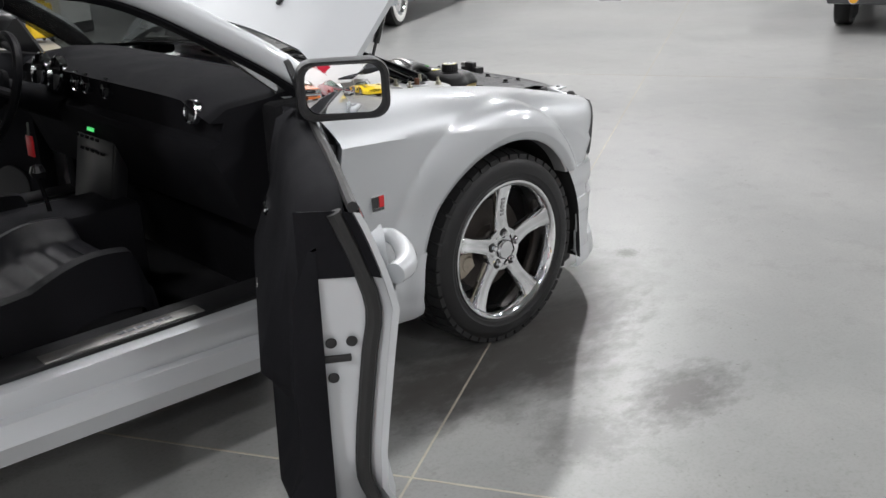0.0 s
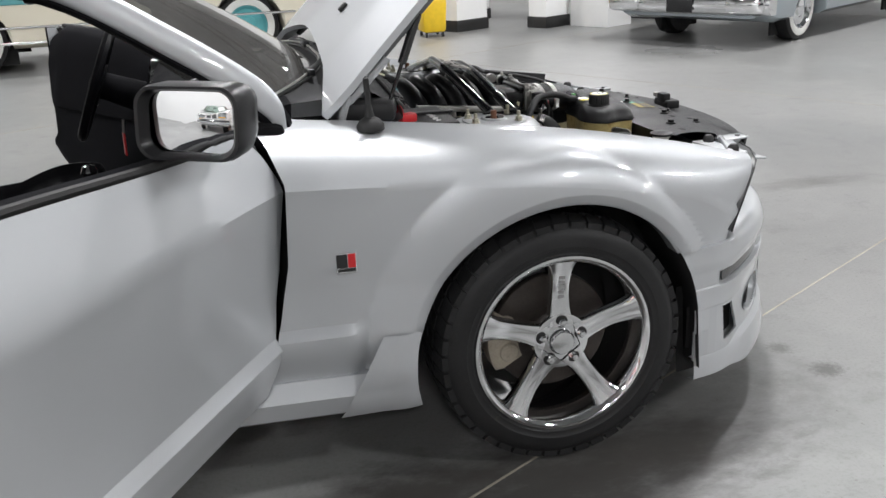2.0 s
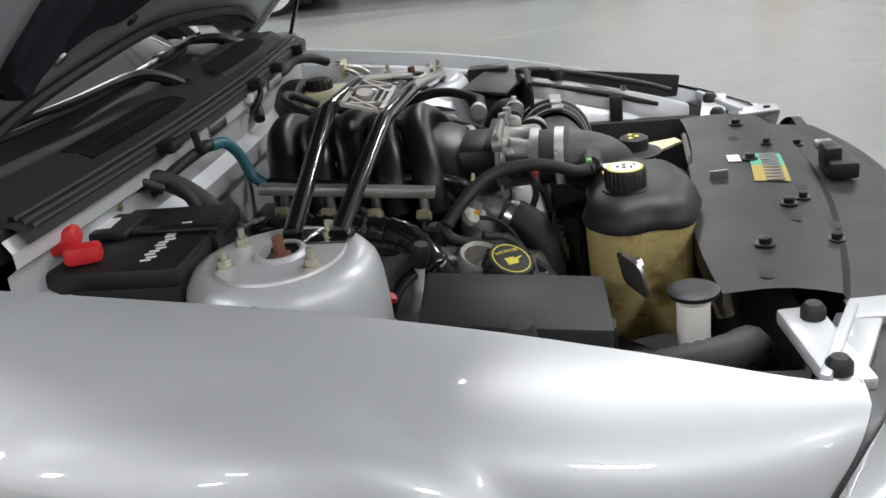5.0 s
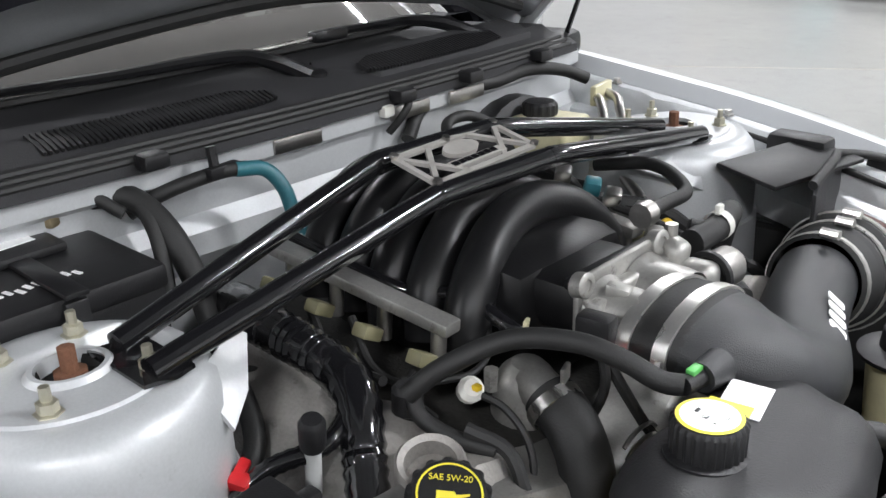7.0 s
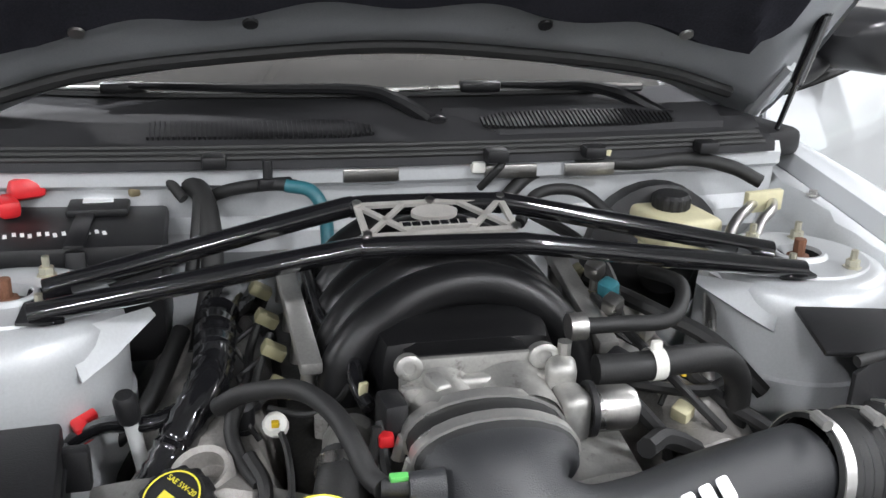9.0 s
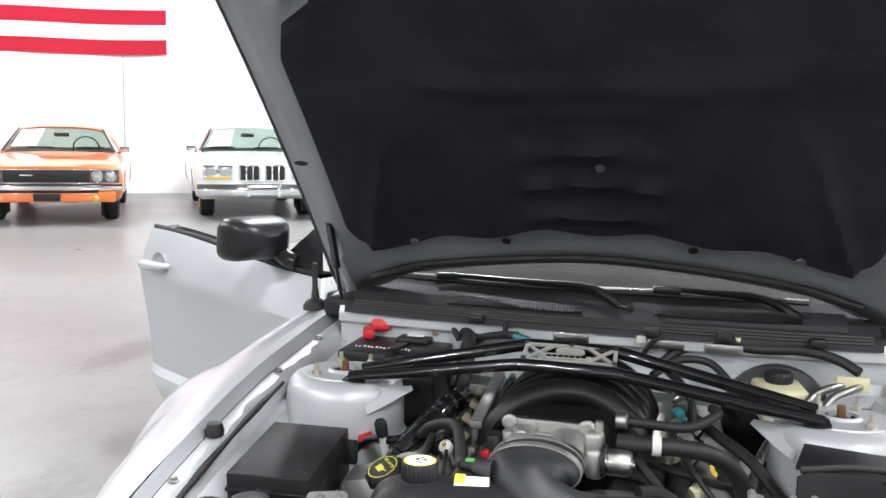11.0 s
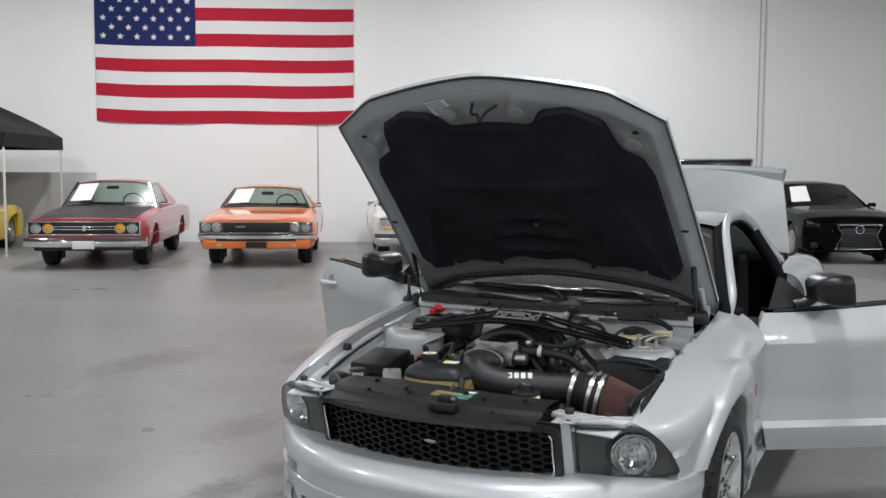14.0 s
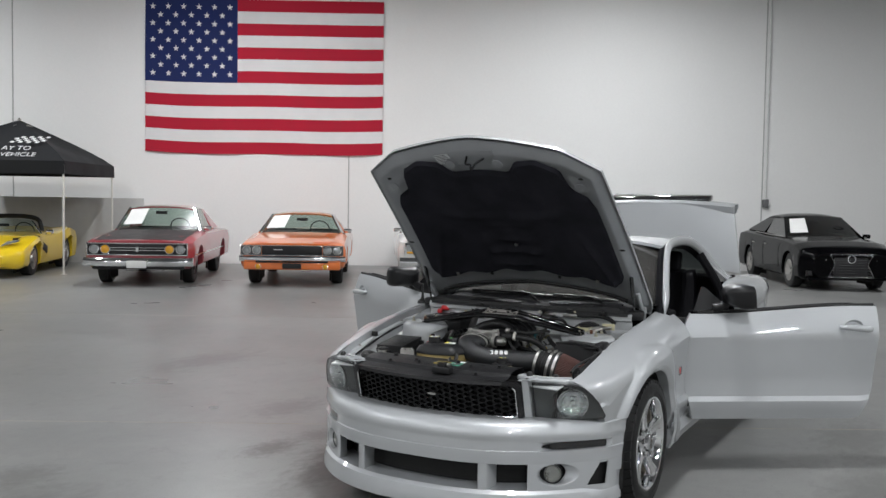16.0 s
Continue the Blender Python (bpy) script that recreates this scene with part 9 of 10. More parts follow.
def face_cutlass(c, d, col):
    x = d["front"]
    chrome_bumper(c, x + 0.08, 0.455, 1.86, 0.17, 0.12)
    for s in (-1, 1):
        box_part("bumper_guard", (0.05, 0.05, 0.18), (x + 0.155, s * 0.22, 0.45), CHROME, c)
        g = box_part("grille", (0.05, 0.30, 0.24), (x + 0.015, s * 0.185, 0.70), CHROME, c, "split waterfall grille")
        for k in range(3):
            box_part("grille_slot", (0.02, 0.075, 0.20), (x + 0.036, s * (0.185 + (k - 1) * 0.095), 0.70), GRILLE_DARK, g, bevel=0.004)
        p = box_part("lamp_bezel", (0.05, 0.42, 0.20), (x + 0.01, s * 0.63, 0.71), CHROME, c)
        for y in (0.73, 0.53):
            box_part("lamp_lens", (0.03, 0.155, 0.11), (x + 0.03, s * y, 0.725), LAMP_FACE, p)
        box_part("turn_lamp", (0.03, 0.34, 0.04), (x + 0.03, s * 0.63, 0.632), AMBER_LENS, p)
    box_part("front_panel", (0.05, 0.07, 0.26), (x + 0.02, 0, 0.70), col, c)


def face_sedan(c, d, col):
    x = d["front"]
    g = box_part("grille", (0.05, 0.62, 0.36), (x - 0.01, 0, 0.46), GRILLE_DARK, c, "black spindle grille with a thin bright rim")
    bm = B()
    loop = [(x + 0.018, y, z) for y, z in ((-0.40, 0.70), (0.40, 0.70), (0.30, 0.52), (0.42, 0.27), (-0.42, 0.27), (-0.30, 0.52))]
    for a, b in zip(loop, loop[1:] + loop[:1]):
        add_rod(bm, a, b, 0.0045, n=6)
    for k in range(7):
        z = 0.30 + 0.05 * k
        h = 0.41 - 0.11 * (1 - abs(z - 0.52) / 0.25) ** 2
        add_rod(bm, (x + 0.014, -h, z), (x + 0.014, h, z), 0.003, n=5)
    part("grille_rim", bm, surf("dark_chrome", (0.30, 0.30, 0.31), 0.25, 0.9), g, weld=False)
    bm = B()
    add_lathe(bm, [(0.075, 0), (0.078, 0.006), (0.064, 0.008)], axis_frame((x + 0.022, 0, 0.615), (1, 0, 0)), 24, caps=False)
    part("grille_emblem", bm, CHROME, g, "round bright emblem")
    for s in (-1, 1):
        bm = B()
        pts = [(x - 0.02, 0.46, 0.60), (x - 0.20, 0.86, 0.70), (x - 0.30, 0.90, 0.73), (x - 0.24, 0.89, 0.655), (x - 0.05, 0.52, 0.565)]
        vs = [bm.verts.new(V((p[0] + 0.03, s * p[1], p[2]))) for p in pts]
        bm.faces.new(vs)
        thicken(bm, 0.02)
        part("headlamp", bm, LAMP_FACE, c, "slim swept headlamp")
        box_part("bumper_intake", (0.05, 0.26, 0.10), (x - 0.08, s * 0.68, 0.33), GRILLE_DARK, c)
    box_part("lower_lip", (0.12, 1.60, 0.05), (x - 0.04, 0, 0.235), col, c, bevel=0.02)
    for s in (-1, 1):
        for xx in (-1.55, -2.45):
            box_part("door_handle", (0.17, 0.02, 0.022), (xx, s * (d["width"] / 2 + 0.004), 0.80), STEEL, c, bevel=0.006)
        for xx in (-0.62, -1.72, -2.60):
            box_part("door_gap", (0.010, 0.006, 0.52), (xx, s * d["width"] / 2, 0.60), DARK_VOID, c, bevel=0.0)
        bm = B()
        add_tube(bm, [(-0.55, s * 0.84, 0.985), (-1.5, s * 0.845, 1.0), (-2.6, s * 0.84, 1.03)], 0.008, 6)
        part("window_trim", bm, STEEL, c, "thin bright window trim")


def face_beetle(c, d, col):
    x = d["front"]
    for s in (-1, 1):
        lamp_part((x - 0.10, s * 0.52, 0.70), 0.085, c, dirn=(1, 0, 0.3))
        lamp_part((x - 0.06, s * 0.53, 0.855), 0.03, c, AMBER_LENS, dirn=(1, 0, 0.5))
        bm = B()
        rows = []
        for k in range(13):
            a = math.pi * (0.05 + 0.95 * k / 12)
            rows.append([V((0.0 + r * math.cos(a), s * yy, 0.30 + r * math.sin(a) * 1.05)) for r, yy in ((0.40, 0.40), (0.43, 0.55), (0.44, 0.68), (0.40, 0.77), (0.36, 0.79))])
        add_grid(bm, rows)
        part("front_fender", bm, col, c, "round white front fender")
        bm = B()
        rows = []
        for k in range(13):
            a = math.pi * k / 12
            rows.append([V((-2.40 + r * math.cos(a), s * yy, 0.30 + r * math.sin(a) * 1.05)) for r, yy in ((0.40, 0.45), (0.43, 0.58), (0.44, 0.70), (0.40, 0.78), (0.36, 0.80))])
        add_grid(bm, rows)
        part("rear_fender", bm, col, c)
    chrome_bumper(c, x + 0.05, 0.40, 1.45, 0.08)


def face_roadster(c, d, col):
    x = d["front"]
    box_part("grille_mouth", (0.06, 0.62, 0.16), (x - 0.03, 0, 0.42), GRILLE_DARK, c, "dark grille mouth")
    for s in (-1, 1):
        bm = B()
        pts = [(x - 0.22, 0.52, 0.60), (x - 0.42, 0.80, 0.685), (x - 0.52, 0.80, 0.71), (x - 0.45, 0.60, 0.69)]
        vs = [bm.verts.new(V((p[0] + 0.02, s * p[1], p[2] + 0.015))) for p in pts]
        bm.faces.new(vs)
        thicken(bm, 0.012)
        part("headlamp", bm, LAMP_FACE, c, "slanted headlamp under a clear cover")
        box_part("fog_lamp", (0.04, 0.16, 0.08), (x - 0.12, s * 0.62, 0.40), LAMP_FACE, c)
        box_part("side_vent", (0.34, 0.02, 0.16), (-0.62, s * (d["width"] / 2 + 0.002), 0.52), GRILLE_DARK, c, "dark side vent", turn=(0, -18, 0))
    bm = B()
    add_tube(bm, [(-1.62, -0.62, 0.80), (-1.66, -0.50, 1.08), (-1.68, 0, 1.14), (-1.66, 0.50, 1.08), (-1.62, 0.62, 0.80)], 0.05, 8)
    part("roll_hoop", bm, BLACK_PL, c, "black roll hoop")


def face_finned(c, d, col):
    x = d["front"]
    b = chrome_bumper(c, x + 0.08, 0.46, 1.98, 0.20, 0.16)
    box_part("plate_bars", (0.02, 0.32, 0.14), (x + 0.17, 0, 0.45), BLACK_PL, c, "dark plate with plain bars")
    g = box_part("grille", (0.06, 1.50, 0.22), (x - 0.01, 0, 0.70), GRILLE_DARK, c, "jewelled chrome grille")
    for k in range(3):
        box_part("grille_bar", (0.04, 1.52, 0.014), (x + 0.022, 0, 0.63 + 0.07 * k), CHROME, g, bevel=0.003)
    bm = B()
    for k in range(24):
        for z in (0.665, 0.735):
            add_lathe(bm, [(0.018, 0), (0.012, 0.012), (0.0001, 0.016)], axis_frame((x + 0.02, -0.70 + k * 0.061, z), (1, 0, 0)), 8)
    part("grille_stud", bm, CHROME, g, weld=False)["kind"] = "stuff"
    for s in (-1, 1):
        for y in (0.84, 0.64):
            lamp_part((x + 0.01, s * y, 0.80), 0.085, c)
            lamp_part((x + 0.14, s * y, 0.47), 0.07, c, LAMP_FACE)
        box_part("bumper_pod", (0.14, 0.42, 0.20), (x + 0.10, s * 0.74, 0.47), CHROME, c, bevel=0.06)
        box_part("side_spear", (4.6, 0.014, 0.03), (-1.8, s * (d["width"] / 2), 0.60), CHROME, c, bevel=0.004)
        bm = B()
        add_prism(bm, [(0, 0), (1.5, 0), (1.62, 0.34), (1.45, 0.30)], 0.05, Matrix.Translation((-3.0, s * 0.88, 0.84)) @ Matrix(((-1, 0, 0, 0), (0, 0, 1, 0), (0, 1, 0, 0), (0, 0, 0, 1))))
        part("tail_fin", bm, col, c)


def face_classic(c, d, col):
    x = d["front"]
    chrome_bumper(c, x + 0.06, 0.50, 1.86, 0.16, 0.14)
    g = box_part("grille", (0.05, 1.30, 0.22), (x - 0.01, 0, 0.72), GRILLE_DARK, c, "chrome barred grille")
    for k in range(4):
        box_part("grille_bar", (0.04, 1.30, 0.016), (x + 0.02, 0, 0.64 + 0.055 * k), CHROME, g, bevel=0.003)
    for s in (-1, 1):
        lamp_part((x + 0.01, s * 0.76, 0.82), 0.09, c)
        box_part("side_strip", (4.6, 0.014, 0.025), (-1.75, s * (d["width"] / 2 + 0.002), 0.50), CHROME, c, bevel=0.004)
        box_part("sill_strip", (2.4, 0.014, 0.03), (-1.45, s * (d["width"] / 2 - 0.01), 0.335), CHROME, c, bevel=0.004)
        box_part("colour_band", (3.9, 0.010, 0.16), (-1.9, s * (d["width"] / 2 + 0.001), 0.82), surf("teal_paint", (0.10, 0.34, 0.36), 0.3, 0, coat=1.0), c, "teal colour band")


MUSCLE = dict(width=1.92, front=0.88, base=2.97, rear=1.25, low=0.30, crown=0.02, track=1.50, wheel=0.335, belt=0.95, roof=1.405, roof_half=0.64, cabin=(-0.78, -1.25, -2.30, -3.10), top=[(-4.3, 0.90), (-3.2, 0.94), (-0.8, 0.945), (0.3, 0.87), (0.88, 0.80)], chrome_frame=True, quarter=0.18, one_mirror=True)
build_car("hardtop_coupe", "faded red 1960s hardtop with a matt black hood", MUSCLE, paint("faded_red_paint", (0.36, 0.045, 0.060), 0, 0.35), hall_at(-5.54, -12.45, 0, 4), hood_col=surf("matt_black_paint", (0.022, 0.020, 0.020), 0.55), face=face_coronet, hub=BLACK_PL)
build_car("muscle_coupe", "bright orange 1970s muscle coupe with a black grille", dict(MUSCLE, front=0.92, base=2.79, rear=1.15, track=1.54, roof=1.305, roof_half=0.62, cabin=(-0.72, -1.30, -2.10, -2.9), top=[(-4.0, 0.90), (-3.0, 0.92), (-0.7, 0.925), (0.3, 0.85), (0.92, 0.775)]), paint("orange_paint", (0.72, 0.17, 0.025), 0, 0.3), hall_at(-2.83, -12.75, 0, 2.5), face=face_challenger, hub=BLACK_PL)
build_car("white_coupe", "white 1980s two-door coupe with chrome split grilles", dict(MUSCLE, front=0.98, base=2.74, rear=1.25, track=1.50, one_mirror=False, roof=1.33, roof_half=0.61, cabin=(-0.70, -1.30, -2.1, -2.55), top=[(-4.1, 0.93), (-2.6, 0.95), (-0.7, 0.945), (0.4, 0.90), (0.98, 0.855)]), paint("white_car_paint", (0.72, 0.72, 0.70), 0, 0.3), hall_at(0.02, -13.3, 0, 3), face=face_cutlass, hub=STEEL)
build_car("black_sedan", "glossy black modern four-door sedan", dict(MUSCLE, width=1.84, front=0.90, base=2.85, rear=1.10, low=0.20, crown=0.05, track=1.56, wheel=0.34, roof=1.40, roof_half=0.60, arch=0.055, pane=PANE_DARK, quarter=0.42, cabin=(-0.48, -1.32, -2.40, -3.35), nose_in=0.26, tail_in=0.2, top=[(-3.9, 0.98), (-3.3, 1.04), (-1.5, 0.98), (-0.4, 0.955), (0.3, 0.89), (0.7, 0.80), (0.9, 0.70)], chrome_frame=False, spokes=10), surf("black_car_paint", (0.0015, 0.0015, 0.002), 0.12, 0, 0.03, 2, 300, spec=0.10), hall_at(7.75, -13.35, 0, -4), face=face_sedan, hub=STEEL)
build_car("convertible_beetle", "small white rounded convertible with red seats and its top down", dict(MUSCLE, width=1.36, front=0.72, base=2.40, rear=0.80, low=0.26, crown=0.10, track=1.24, wheel=0.32, roof=1.32, roof_half=0.52, cabin=(-0.72, -0.98, -2.0, -2.6), nose_in=0.6, tail_in=0.5, hip=0.0, top=[(-3.2, 0.60), (-2.7, 0.86), (-1.9, 0.92), (-0.7, 0.93), (0.1, 0.82), (0.5, 0.68), (0.72, 0.52)], seat=surf("red_seat_vinyl", (0.40, 0.02, 0.03), 0.5)), bpy.data.materials["white_car_paint"], hall_at(10.6, -13.4, 0, -4), face=face_beetle, hub=CHROME, open_top=True)
build_car("yellow_roadster", "bright yellow low roadster under the black tent", dict(MUSCLE, width=1.90, front=0.98, base=2.44, rear=0.98, low=0.17, crown=0.05, track=1.60, wheel=0.335, roof=1.08, roof_half=0.55, cabin=(-0.85, -1.15, -1.9, -2.2), nose_in=0.35, tail_in=0.25, hip=0.06, top=[(-3.4, 0.82), (-2.4, 0.86), (-1.6, 0.80), (-0.9, 0.78), (-0.1, 0.74), (0.5, 0.62), (0.98, 0.46)], spokes=3), paint("yellow_car_paint", (0.80, 0.56, 0.015), 0, 0.3), hall_at(-9.05, -13.55, 0, 6), face=face_roadster, hub=STEEL, open_top=True, sheet=True)
build_car("finned_sedan", "pale silver-blue 1950s car with chrome bumper pods and whitewall tyres", dict(MUSCLE, width=2.00, front=1.02, base=3.30, rear=1.45, low=0.26, crown=0.03, track=1.52, wheel=0.36, roof=1.42, roof_half=0.66, cabin=(-0.72, -1.15, -2.6, -3.2), top=[(-4.8, 0.98), (-3.2, 1.0), (-0.7, 1.0), (0.4, 0.97), (1.02, 0.90)]), paint("silver_blue_paint", (0.36, 0.41, 0.44), 0.4, 0.35), pose(5.45, 7.30, 0, 0, 0, 211), face=face_finned, whitewall=True, sheet=False)
build_car("cream_classic", "cream and teal 1950s car with whitewall tyres and teal wheels", dict(MUSCLE, width=1.92, front=0.92, base=2.95, rear=1.40, low=0.27, crown=0.03, track=1.50, wheel=0.36, roof=1.50, roof_half=0.62, cabin=(-0.72, -1.2, -2.5, -3.1), top=[(-4.4, 1.0), (-3.1, 1.04), (-0.7, 1.04), (0.4, 1.0), (0.92, 0.93)]), paint("cream_paint", (0.66, 0.62, 0.50), 0, 0.3), pose(-0.15, 9.35, 0, 0, 0, 2), face=face_classic, whitewall=True, hub=surf("teal_wheel_paint", (0.10, 0.36, 0.38), 0.35, 0.2), sheet=False)
build_car("dark_coupe", "dark grey car parked at the aisle", dict(MUSCLE, width=1.90), paint("dark_grey_paint", (0.035, 0.036, 0.040), 0.3, 0.3), pose(9.0, 1.35, 0, 0, 0, 200), face=face_challenger, sheet=False, hub=STEEL)

# ---- flag on the wall ----
FLAG_RED = surf("flag_red_cloth", (0.43, 0.018, 0.04), 0.85, 0, 0.06, 3, 300, bump=0.3, bump_scale=500, spec=0.2)
FLAG_WHITE = surf("flag_white_cloth", (0.74, 0.74, 0.74), 0.85, 0, 0.04, 3, 300, bump=0.3, bump_scale=500, spec=0.2)
FLAG_BLUE = surf("flag_blue_cloth", (0.018, 0.028, 0.11), 0.85, 0, 0.06, 3, 300, bump=0.3, bump_scale=500, spec=0.2)
FU0, FU1, FZ0, FZ1 = -7.14, -1.44, 2.70, 6.34
flag = thing("wall_flag", "large striped and starred flag hung flat on the white wall", "flag", "", Matrix.Translation(hall_pt((FU0 + FU1) / 2, N0 + 0.02, FZ0)))
flag_o = hall_pt((FU0 + FU1) / 2, N0 + 0.02, FZ0)


def flag_pt(a, b, off=0.0):
    """a across from the canton side, b up; with soft folds and a sagging hem."""
    u = FU0 + (FU1 - FU0) * a
    z = FZ0 + (FZ1 - FZ0) * b - (1 - b) * 0.06 * math.sin(a * math.pi) - 0.02 * (1 - b) * math.sin(a * 9)
    n = N0 + 0.03 + 0.018 * math.sin(a * 23 + b * 5) * (1 - b * 0.6) + 0.012 * math.sin(a * 9 - b * 7) + off
    return hall_pt(u, n, z) - flag_o


for k in range(13):
    b0, b1 = k / 13, (k + 1) / 13
    bm = B()
    a_from = 0.386 if k >= 6 else 0.0
    add_grid(bm, [[flag_pt(a_from + (1 - a_from) * i / 36, b0 + (b1 - b0) * j / 3) for i in range(37)] for j in range(4)])
    part("stripe", bm, FLAG_RED if k % 2 == 0 else FLAG_WHITE, flag)
bm = B()
add_grid(bm, [[flag_pt(0.386 * i / 16, 6 / 13 + (7 / 13) * j / 10, 0.001) for i in range(17)] for j in range(11)])
part("canton", bm, FLAG_BLUE, flag, "dark blue field of white stars")
for r in range(9):
    for q in range(6 if r % 2 == 0 else 5):
        a = 0.386 * ((2 * q + (1 if r % 2 == 0 else 2)) / 12)
        b = 6 / 13 + (7 / 13) * (1 - (r + 1) / 10)
        c = flag_pt(a, b, 0.006)
        bm = B()
        pts = []
        for k in range(10):
            rr = 0.080 if k % 2 == 0 else 0.032
            an = math.pi / 2 + math.pi * k / 5
            pts.append(c + V((-0.5, 0.866, 0)) * rr * math.cos(an) + V((0, 0, 1)) * rr * math.sin(an))
        bm.faces.new([bm.verts.new(p) for p in pts])
        part("star", bm, FLAG_WHITE, flag)

# conduit and box on the wall
pipe = thing("wall_conduit", "thin grey conduit ending in a small box on the wall", "conduit", "", Matrix.Translation(hall_pt(7.93, N0 + 0.05, 0)))
bm = B()
add_rod(bm, (0, 0, 1.75), (0, 0, HIGH), 0.016, n=10)
part("pipe", bm, surf("painted_conduit", (0.62, 0.62, 0.61), 0.5), pipe)
bm = B()
add_box(bm, (0.10, 0.13, 0.20), (0, 0, 1.66), (0, 0, 30), bevel=0.01)
part("junction_box", bm, JOIST, pipe)

# ---- pop-up tent ----
TENT_CLOTH = surf("black_tent_cloth", (0.016, 0.017, 0.019), 0.75, 0, 0.15, 2, 300, bump=0.4, bump_scale=300, spec=0.25)
tent = thing("popup_tent", "black pop-up tent with white print on thin white legs", "tent", "", hall_at(-9.17, -15.45, 0))
HALF = 1.5
for sx in (-1, 1):
    for sy in (-1, 1):
        bm = B()
        add_box(bm, (0.035, 0.035, 2.20), (sx * HALF, sy * HALF, 1.10), bevel=0.004)
        add_box(bm, (0.09, 0.09, 0.008), (sx * HALF, sy * HALF, 0.004))
        part("leg", bm, WHITE_PL, tent)
bm = B()
rows = []
n = 12
for i in range(9):
    f = i / 8
    k = 1 - f
    ring = []
    for e in range(4):
        for j in range(n):
            t = -1 + 2 * j / n
            x, y = ((1, t), (-t, 1), (-1, -t), (t, -1))[e]
            sag = 0.10 * math.sin(f * math.pi) * (1 - t * t)
            ring.append(V((x * (HALF + 0.03) * k, y * (HALF + 0.03) * k, 2.28 + 0.92 * f ** 0.85 - sag)))
    rows.append(ring)
rows[-1] = [V((0, 0, 3.20)) for _ in rows[-1]]
add_grid(bm, rows, close_v=True)
canopy = part("canopy", bm, TENT_CLOTH, tent, "black peaked canopy")
for e in range(4):
    bm = B()
    rows = []
    for z in (2.285, 2.15, 2.02):
        row = []
        for j in range(17):
            t = -1 + 2 * j / 16
            x, y = ((1, t), (-t, 1), (-1, -t), (t, -1))[e]
            w = 0.012 * math.sin(j * 2.1) * (2.285 - z) * 4
            nx, ny = ((1, 0), (0, 1), (-1, 0), (0, -1))[e]
            row.append(V((x * (HALF + 0.035) + nx * w, y * (HALF + 0.035) + ny * w, z)))
        rows.append(row)
    add_grid(bm, rows)
    part("valance", bm, TENT_CLOTH, tent)
bm = B()
add_lathe(bm, [(0.03, 3.10), (0.035, 3.22), (0.0001, 3.26)], Matrix(), 10)
for a in (0, 90, 180, 270):
    add_rod(bm, (0, 0, 3.12), (0.28 * math.cos(radians(a)), 0.28 * math.sin(radians(a)), 3.06), 0.008, n=6)
part("tent_peak", bm, STEEL, tent)
# white print on the front slope: the front faces local +x
slope = Matrix.Translation((HALF + 0.02 - 0.10, 0.55, 2.30)) @ Matrix(((0, -0.80, 0.60, 0), (1, 0, 0, 0), (0, 0.60, 0.80, 0), (0, 0, 0, 1)))
part("tent_words", text_mesh("AY TO", 0.20, slope @ pose(-0.10, 0.30, 0.075), 0.002), WHITE_PRINT, tent, weld=False)
part("tent_words", text_mesh("VEHICLE", 0.19, slope @ pose(0.0, 0.08, 0.07), 0.002), WHITE_PRINT, tent, weld=False)
bm = B()
for i in range(8):
    for j in range(4):
        if (i + j) % 2 == 0:
            x0, y0 = -0.30 + i * 0.085 + j * 0.03, 0.48 + j * 0.06
            add_prism(bm, [(x0, y0), (x0 + 0.08, y0), (x0 + 0.10, y0 + 0.055), (x0 + 0.02, y0 + 0.055)], 0.003, slope @ pose(0, 0, 0.085))
part("chequer_print", bm, WHITE_PRINT, tent, weld=False)["kind"] = "stuff"
# grey partition behind the tent
box_t = thing("grey_partition", "low pale grey partition board standing at the wall", "partition", "", hall_at(-9.4, N0 + 0.3))
bm = B()
add_box(bm, (0.06, 4.6, 1.55), (0, 0, 0.775), bevel=0.01)
part("board", bm, surf("pale_grey_board", (0.50, 0.50, 0.49), 0.6, 0, 0.05), box_t)

# ---- white partition walls with black base on the far side ----
def white_block(u0, u1, n0, n1, h, base=True, name="partition_1"):
    ob = slab(name, u0, u1, n0, n1, 0.0, h, WALL_PAINT, "white partition wall with a black base", "wall")
    if base:
        bm = B()
        add_box(bm, (u1 - u0 + 0.03, n1 - n0 + 0.03, 0.15), ((u0 + u1) / 2, 0, 0.076), bevel=0.004)
        for v in bm.verts:
            v.co = hall_pt(v.co.x, (n0 + n1) / 2 + v.co.y, v.co.z)
        part("black_base", bm, BASE_BLACK, ob)
    return ob


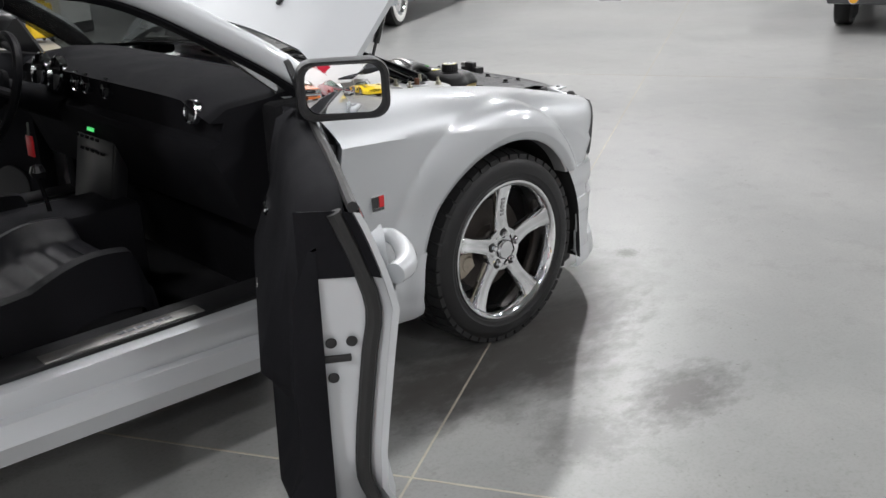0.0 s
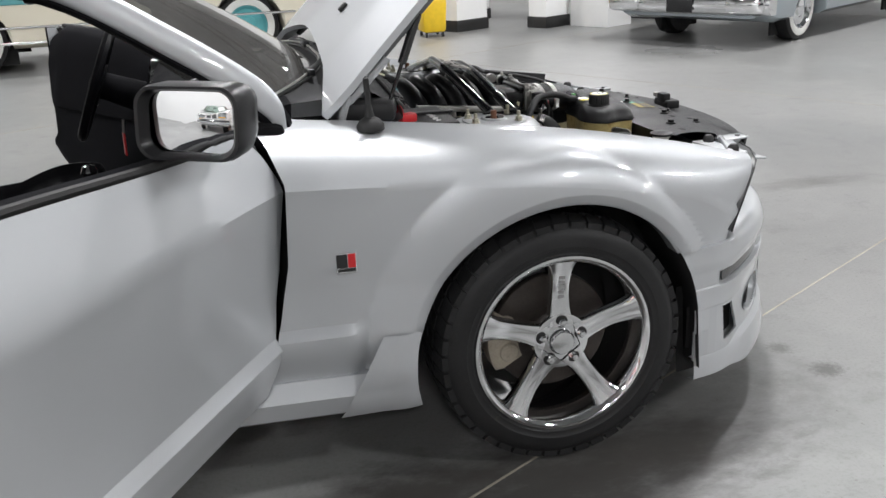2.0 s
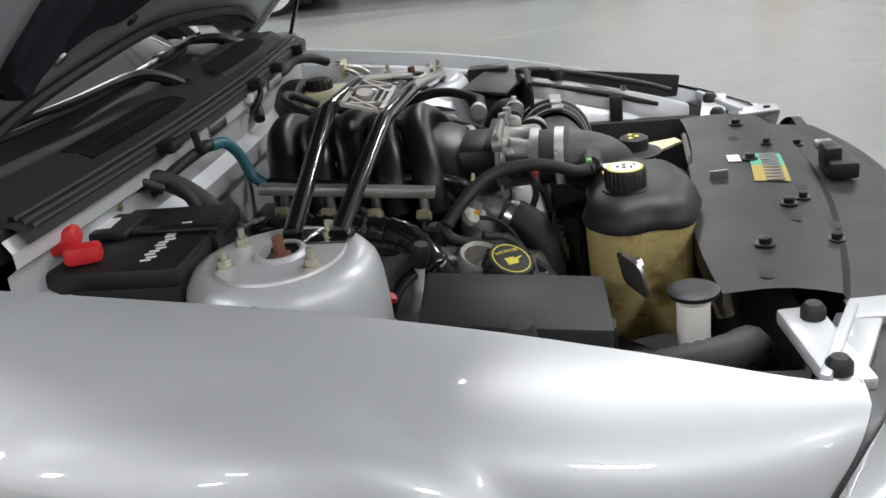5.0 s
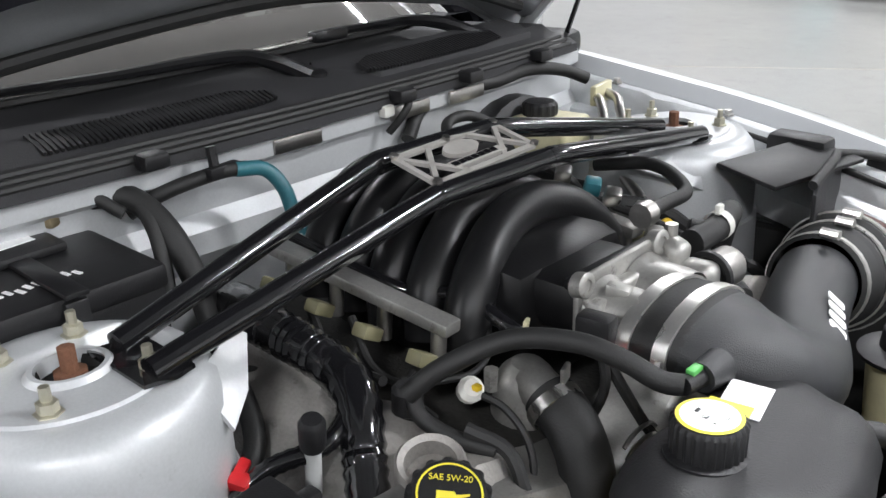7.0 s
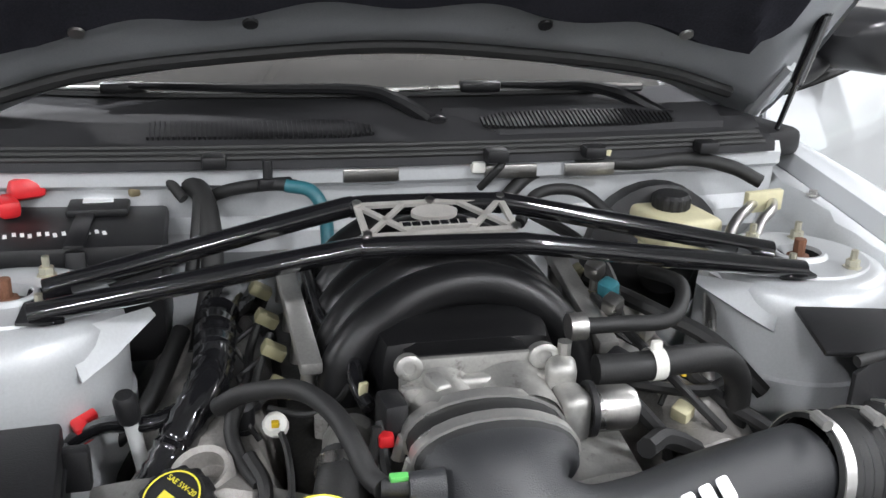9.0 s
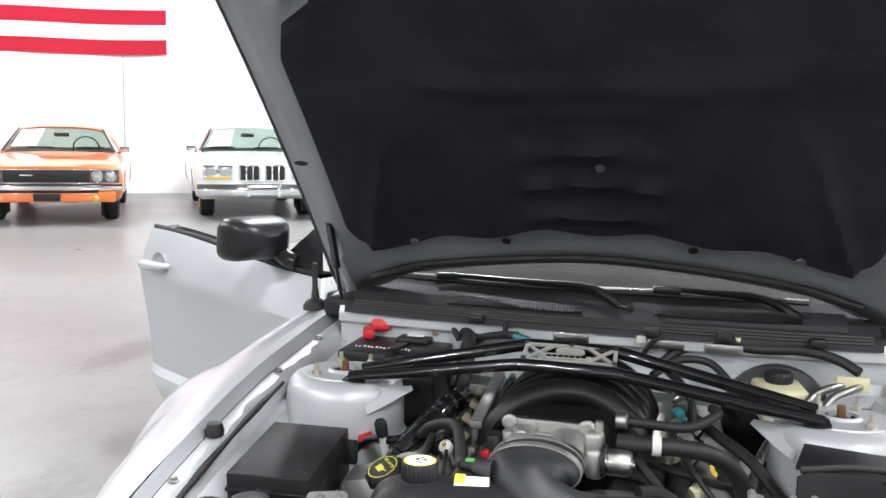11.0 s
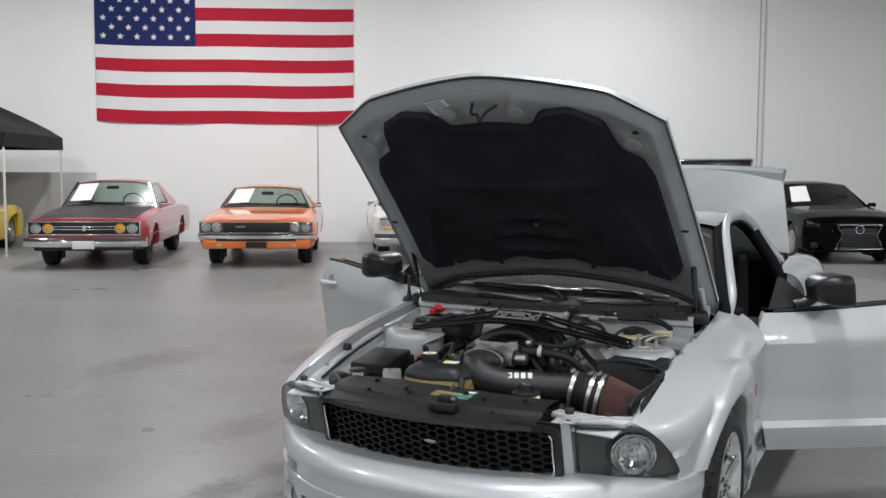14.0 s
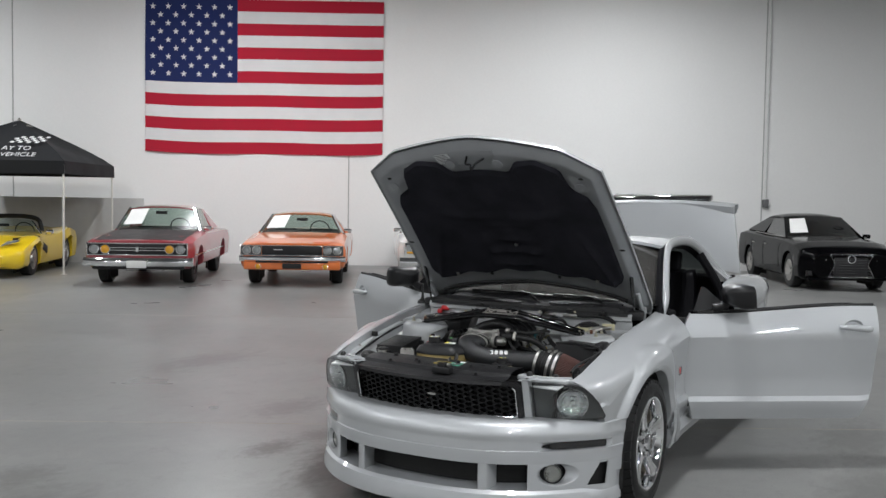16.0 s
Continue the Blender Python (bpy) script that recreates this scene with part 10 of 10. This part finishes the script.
white_block(6.95, 7.85, 7.15, 7.75, 3.0, True, "partition_1")
white_block(6.15, 6.45, 8.05, 8.55, 3.0, True, "partition_2")
white_block(7.85, 16.5, 8.6, 8.8, 3.0, True, "partition_3")
box_c = thing("white_cabinet", "plain white cabinet box on the floor", "cabinet", "", hall_at(5.75, 8.75))
bm = B()
add_box(bm, (0.55, 0.62, 1.9), (0, 0, 0.95), bevel=0.008)
part("carcass", bm, WALL_PAINT, box_c)
# near-black slab paints the unlit depth of the doorway
slab("partition_4", 5.0, 6.9, 9.7, 9.9, 0.0, 3.0, surf("doorway_shade", (0.03, 0.03, 0.032), 0.7), "near-black slab for the shade inside the doorway", "wall")

# yellow bucket and wheeled creeper with a red cloth
bucket = thing("yellow_bucket", "yellow mop bucket on the floor by the white wall", "bucket", "", pose(2.30, 9.35, 0))
bm = B()
add_box(bm, (0.30, 0.36, 0.42), (0, 0, 0.27), bevel=0.04, taper=1.12)
part("tub", bm, YELLOW_PL, bucket)
bm = B()
add_box(bm, (0.10, 0.30, 0.22), (0.05, 0, 0.56), bevel=0.03)
part("wringer", bm, YELLOW_PL, bucket)
for sx in (-1, 1):
    for sy in (-1, 1):
        bm = B()
        add_lathe(bm, [(0.03, -0.012), (0.03, 0.012), (0.0001, 0.012)], axis_frame((sx * 0.11, sy * 0.14, 0.03), (1, 0, 0)), 12)
        part("castor", bm, BLACK_PL, bucket)
creeper = thing("shop_stool", "low wheeled shop stool with a red cloth on its seat", "stool", "", pose(1.55, 9.60, 0, 0, 0, 30))
bm = B()
add_lathe(bm, [(0.19, 0.33), (0.21, 0.35), (0.21, 0.39), (0.18, 0.41), (0.0001, 0.415)], Matrix(), 24)
part("seat", bm, surf("red_cloth", (0.45, 0.05, 0.05), 0.7), creeper)
bm = B()
add_box(bm, (0.36, 0.36, 0.03), (0, 0, 0.09), bevel=0.008)
part("tray", bm, BLACK_PL, creeper)
for a in (45, 135, 225, 315):
    bm = B()
    p = (0.20 * math.cos(radians(a)), 0.20 * math.sin(radians(a)))
    add_tube(bm, [(p[0], p[1], 0.06), (p[0] * 0.95, p[1] * 0.95, 0.2), (p[0] * 0.7, p[1] * 0.7, 0.335)], 0.012, 8)
    add_lathe(bm, [(0.035, -0.012), (0.035, 0.012), (0.0001, 0.012)], axis_frame((p[0], p[1], 0.035), (1, 0.3, 0)), 12)
    part("leg", bm, STEEL, creeper)
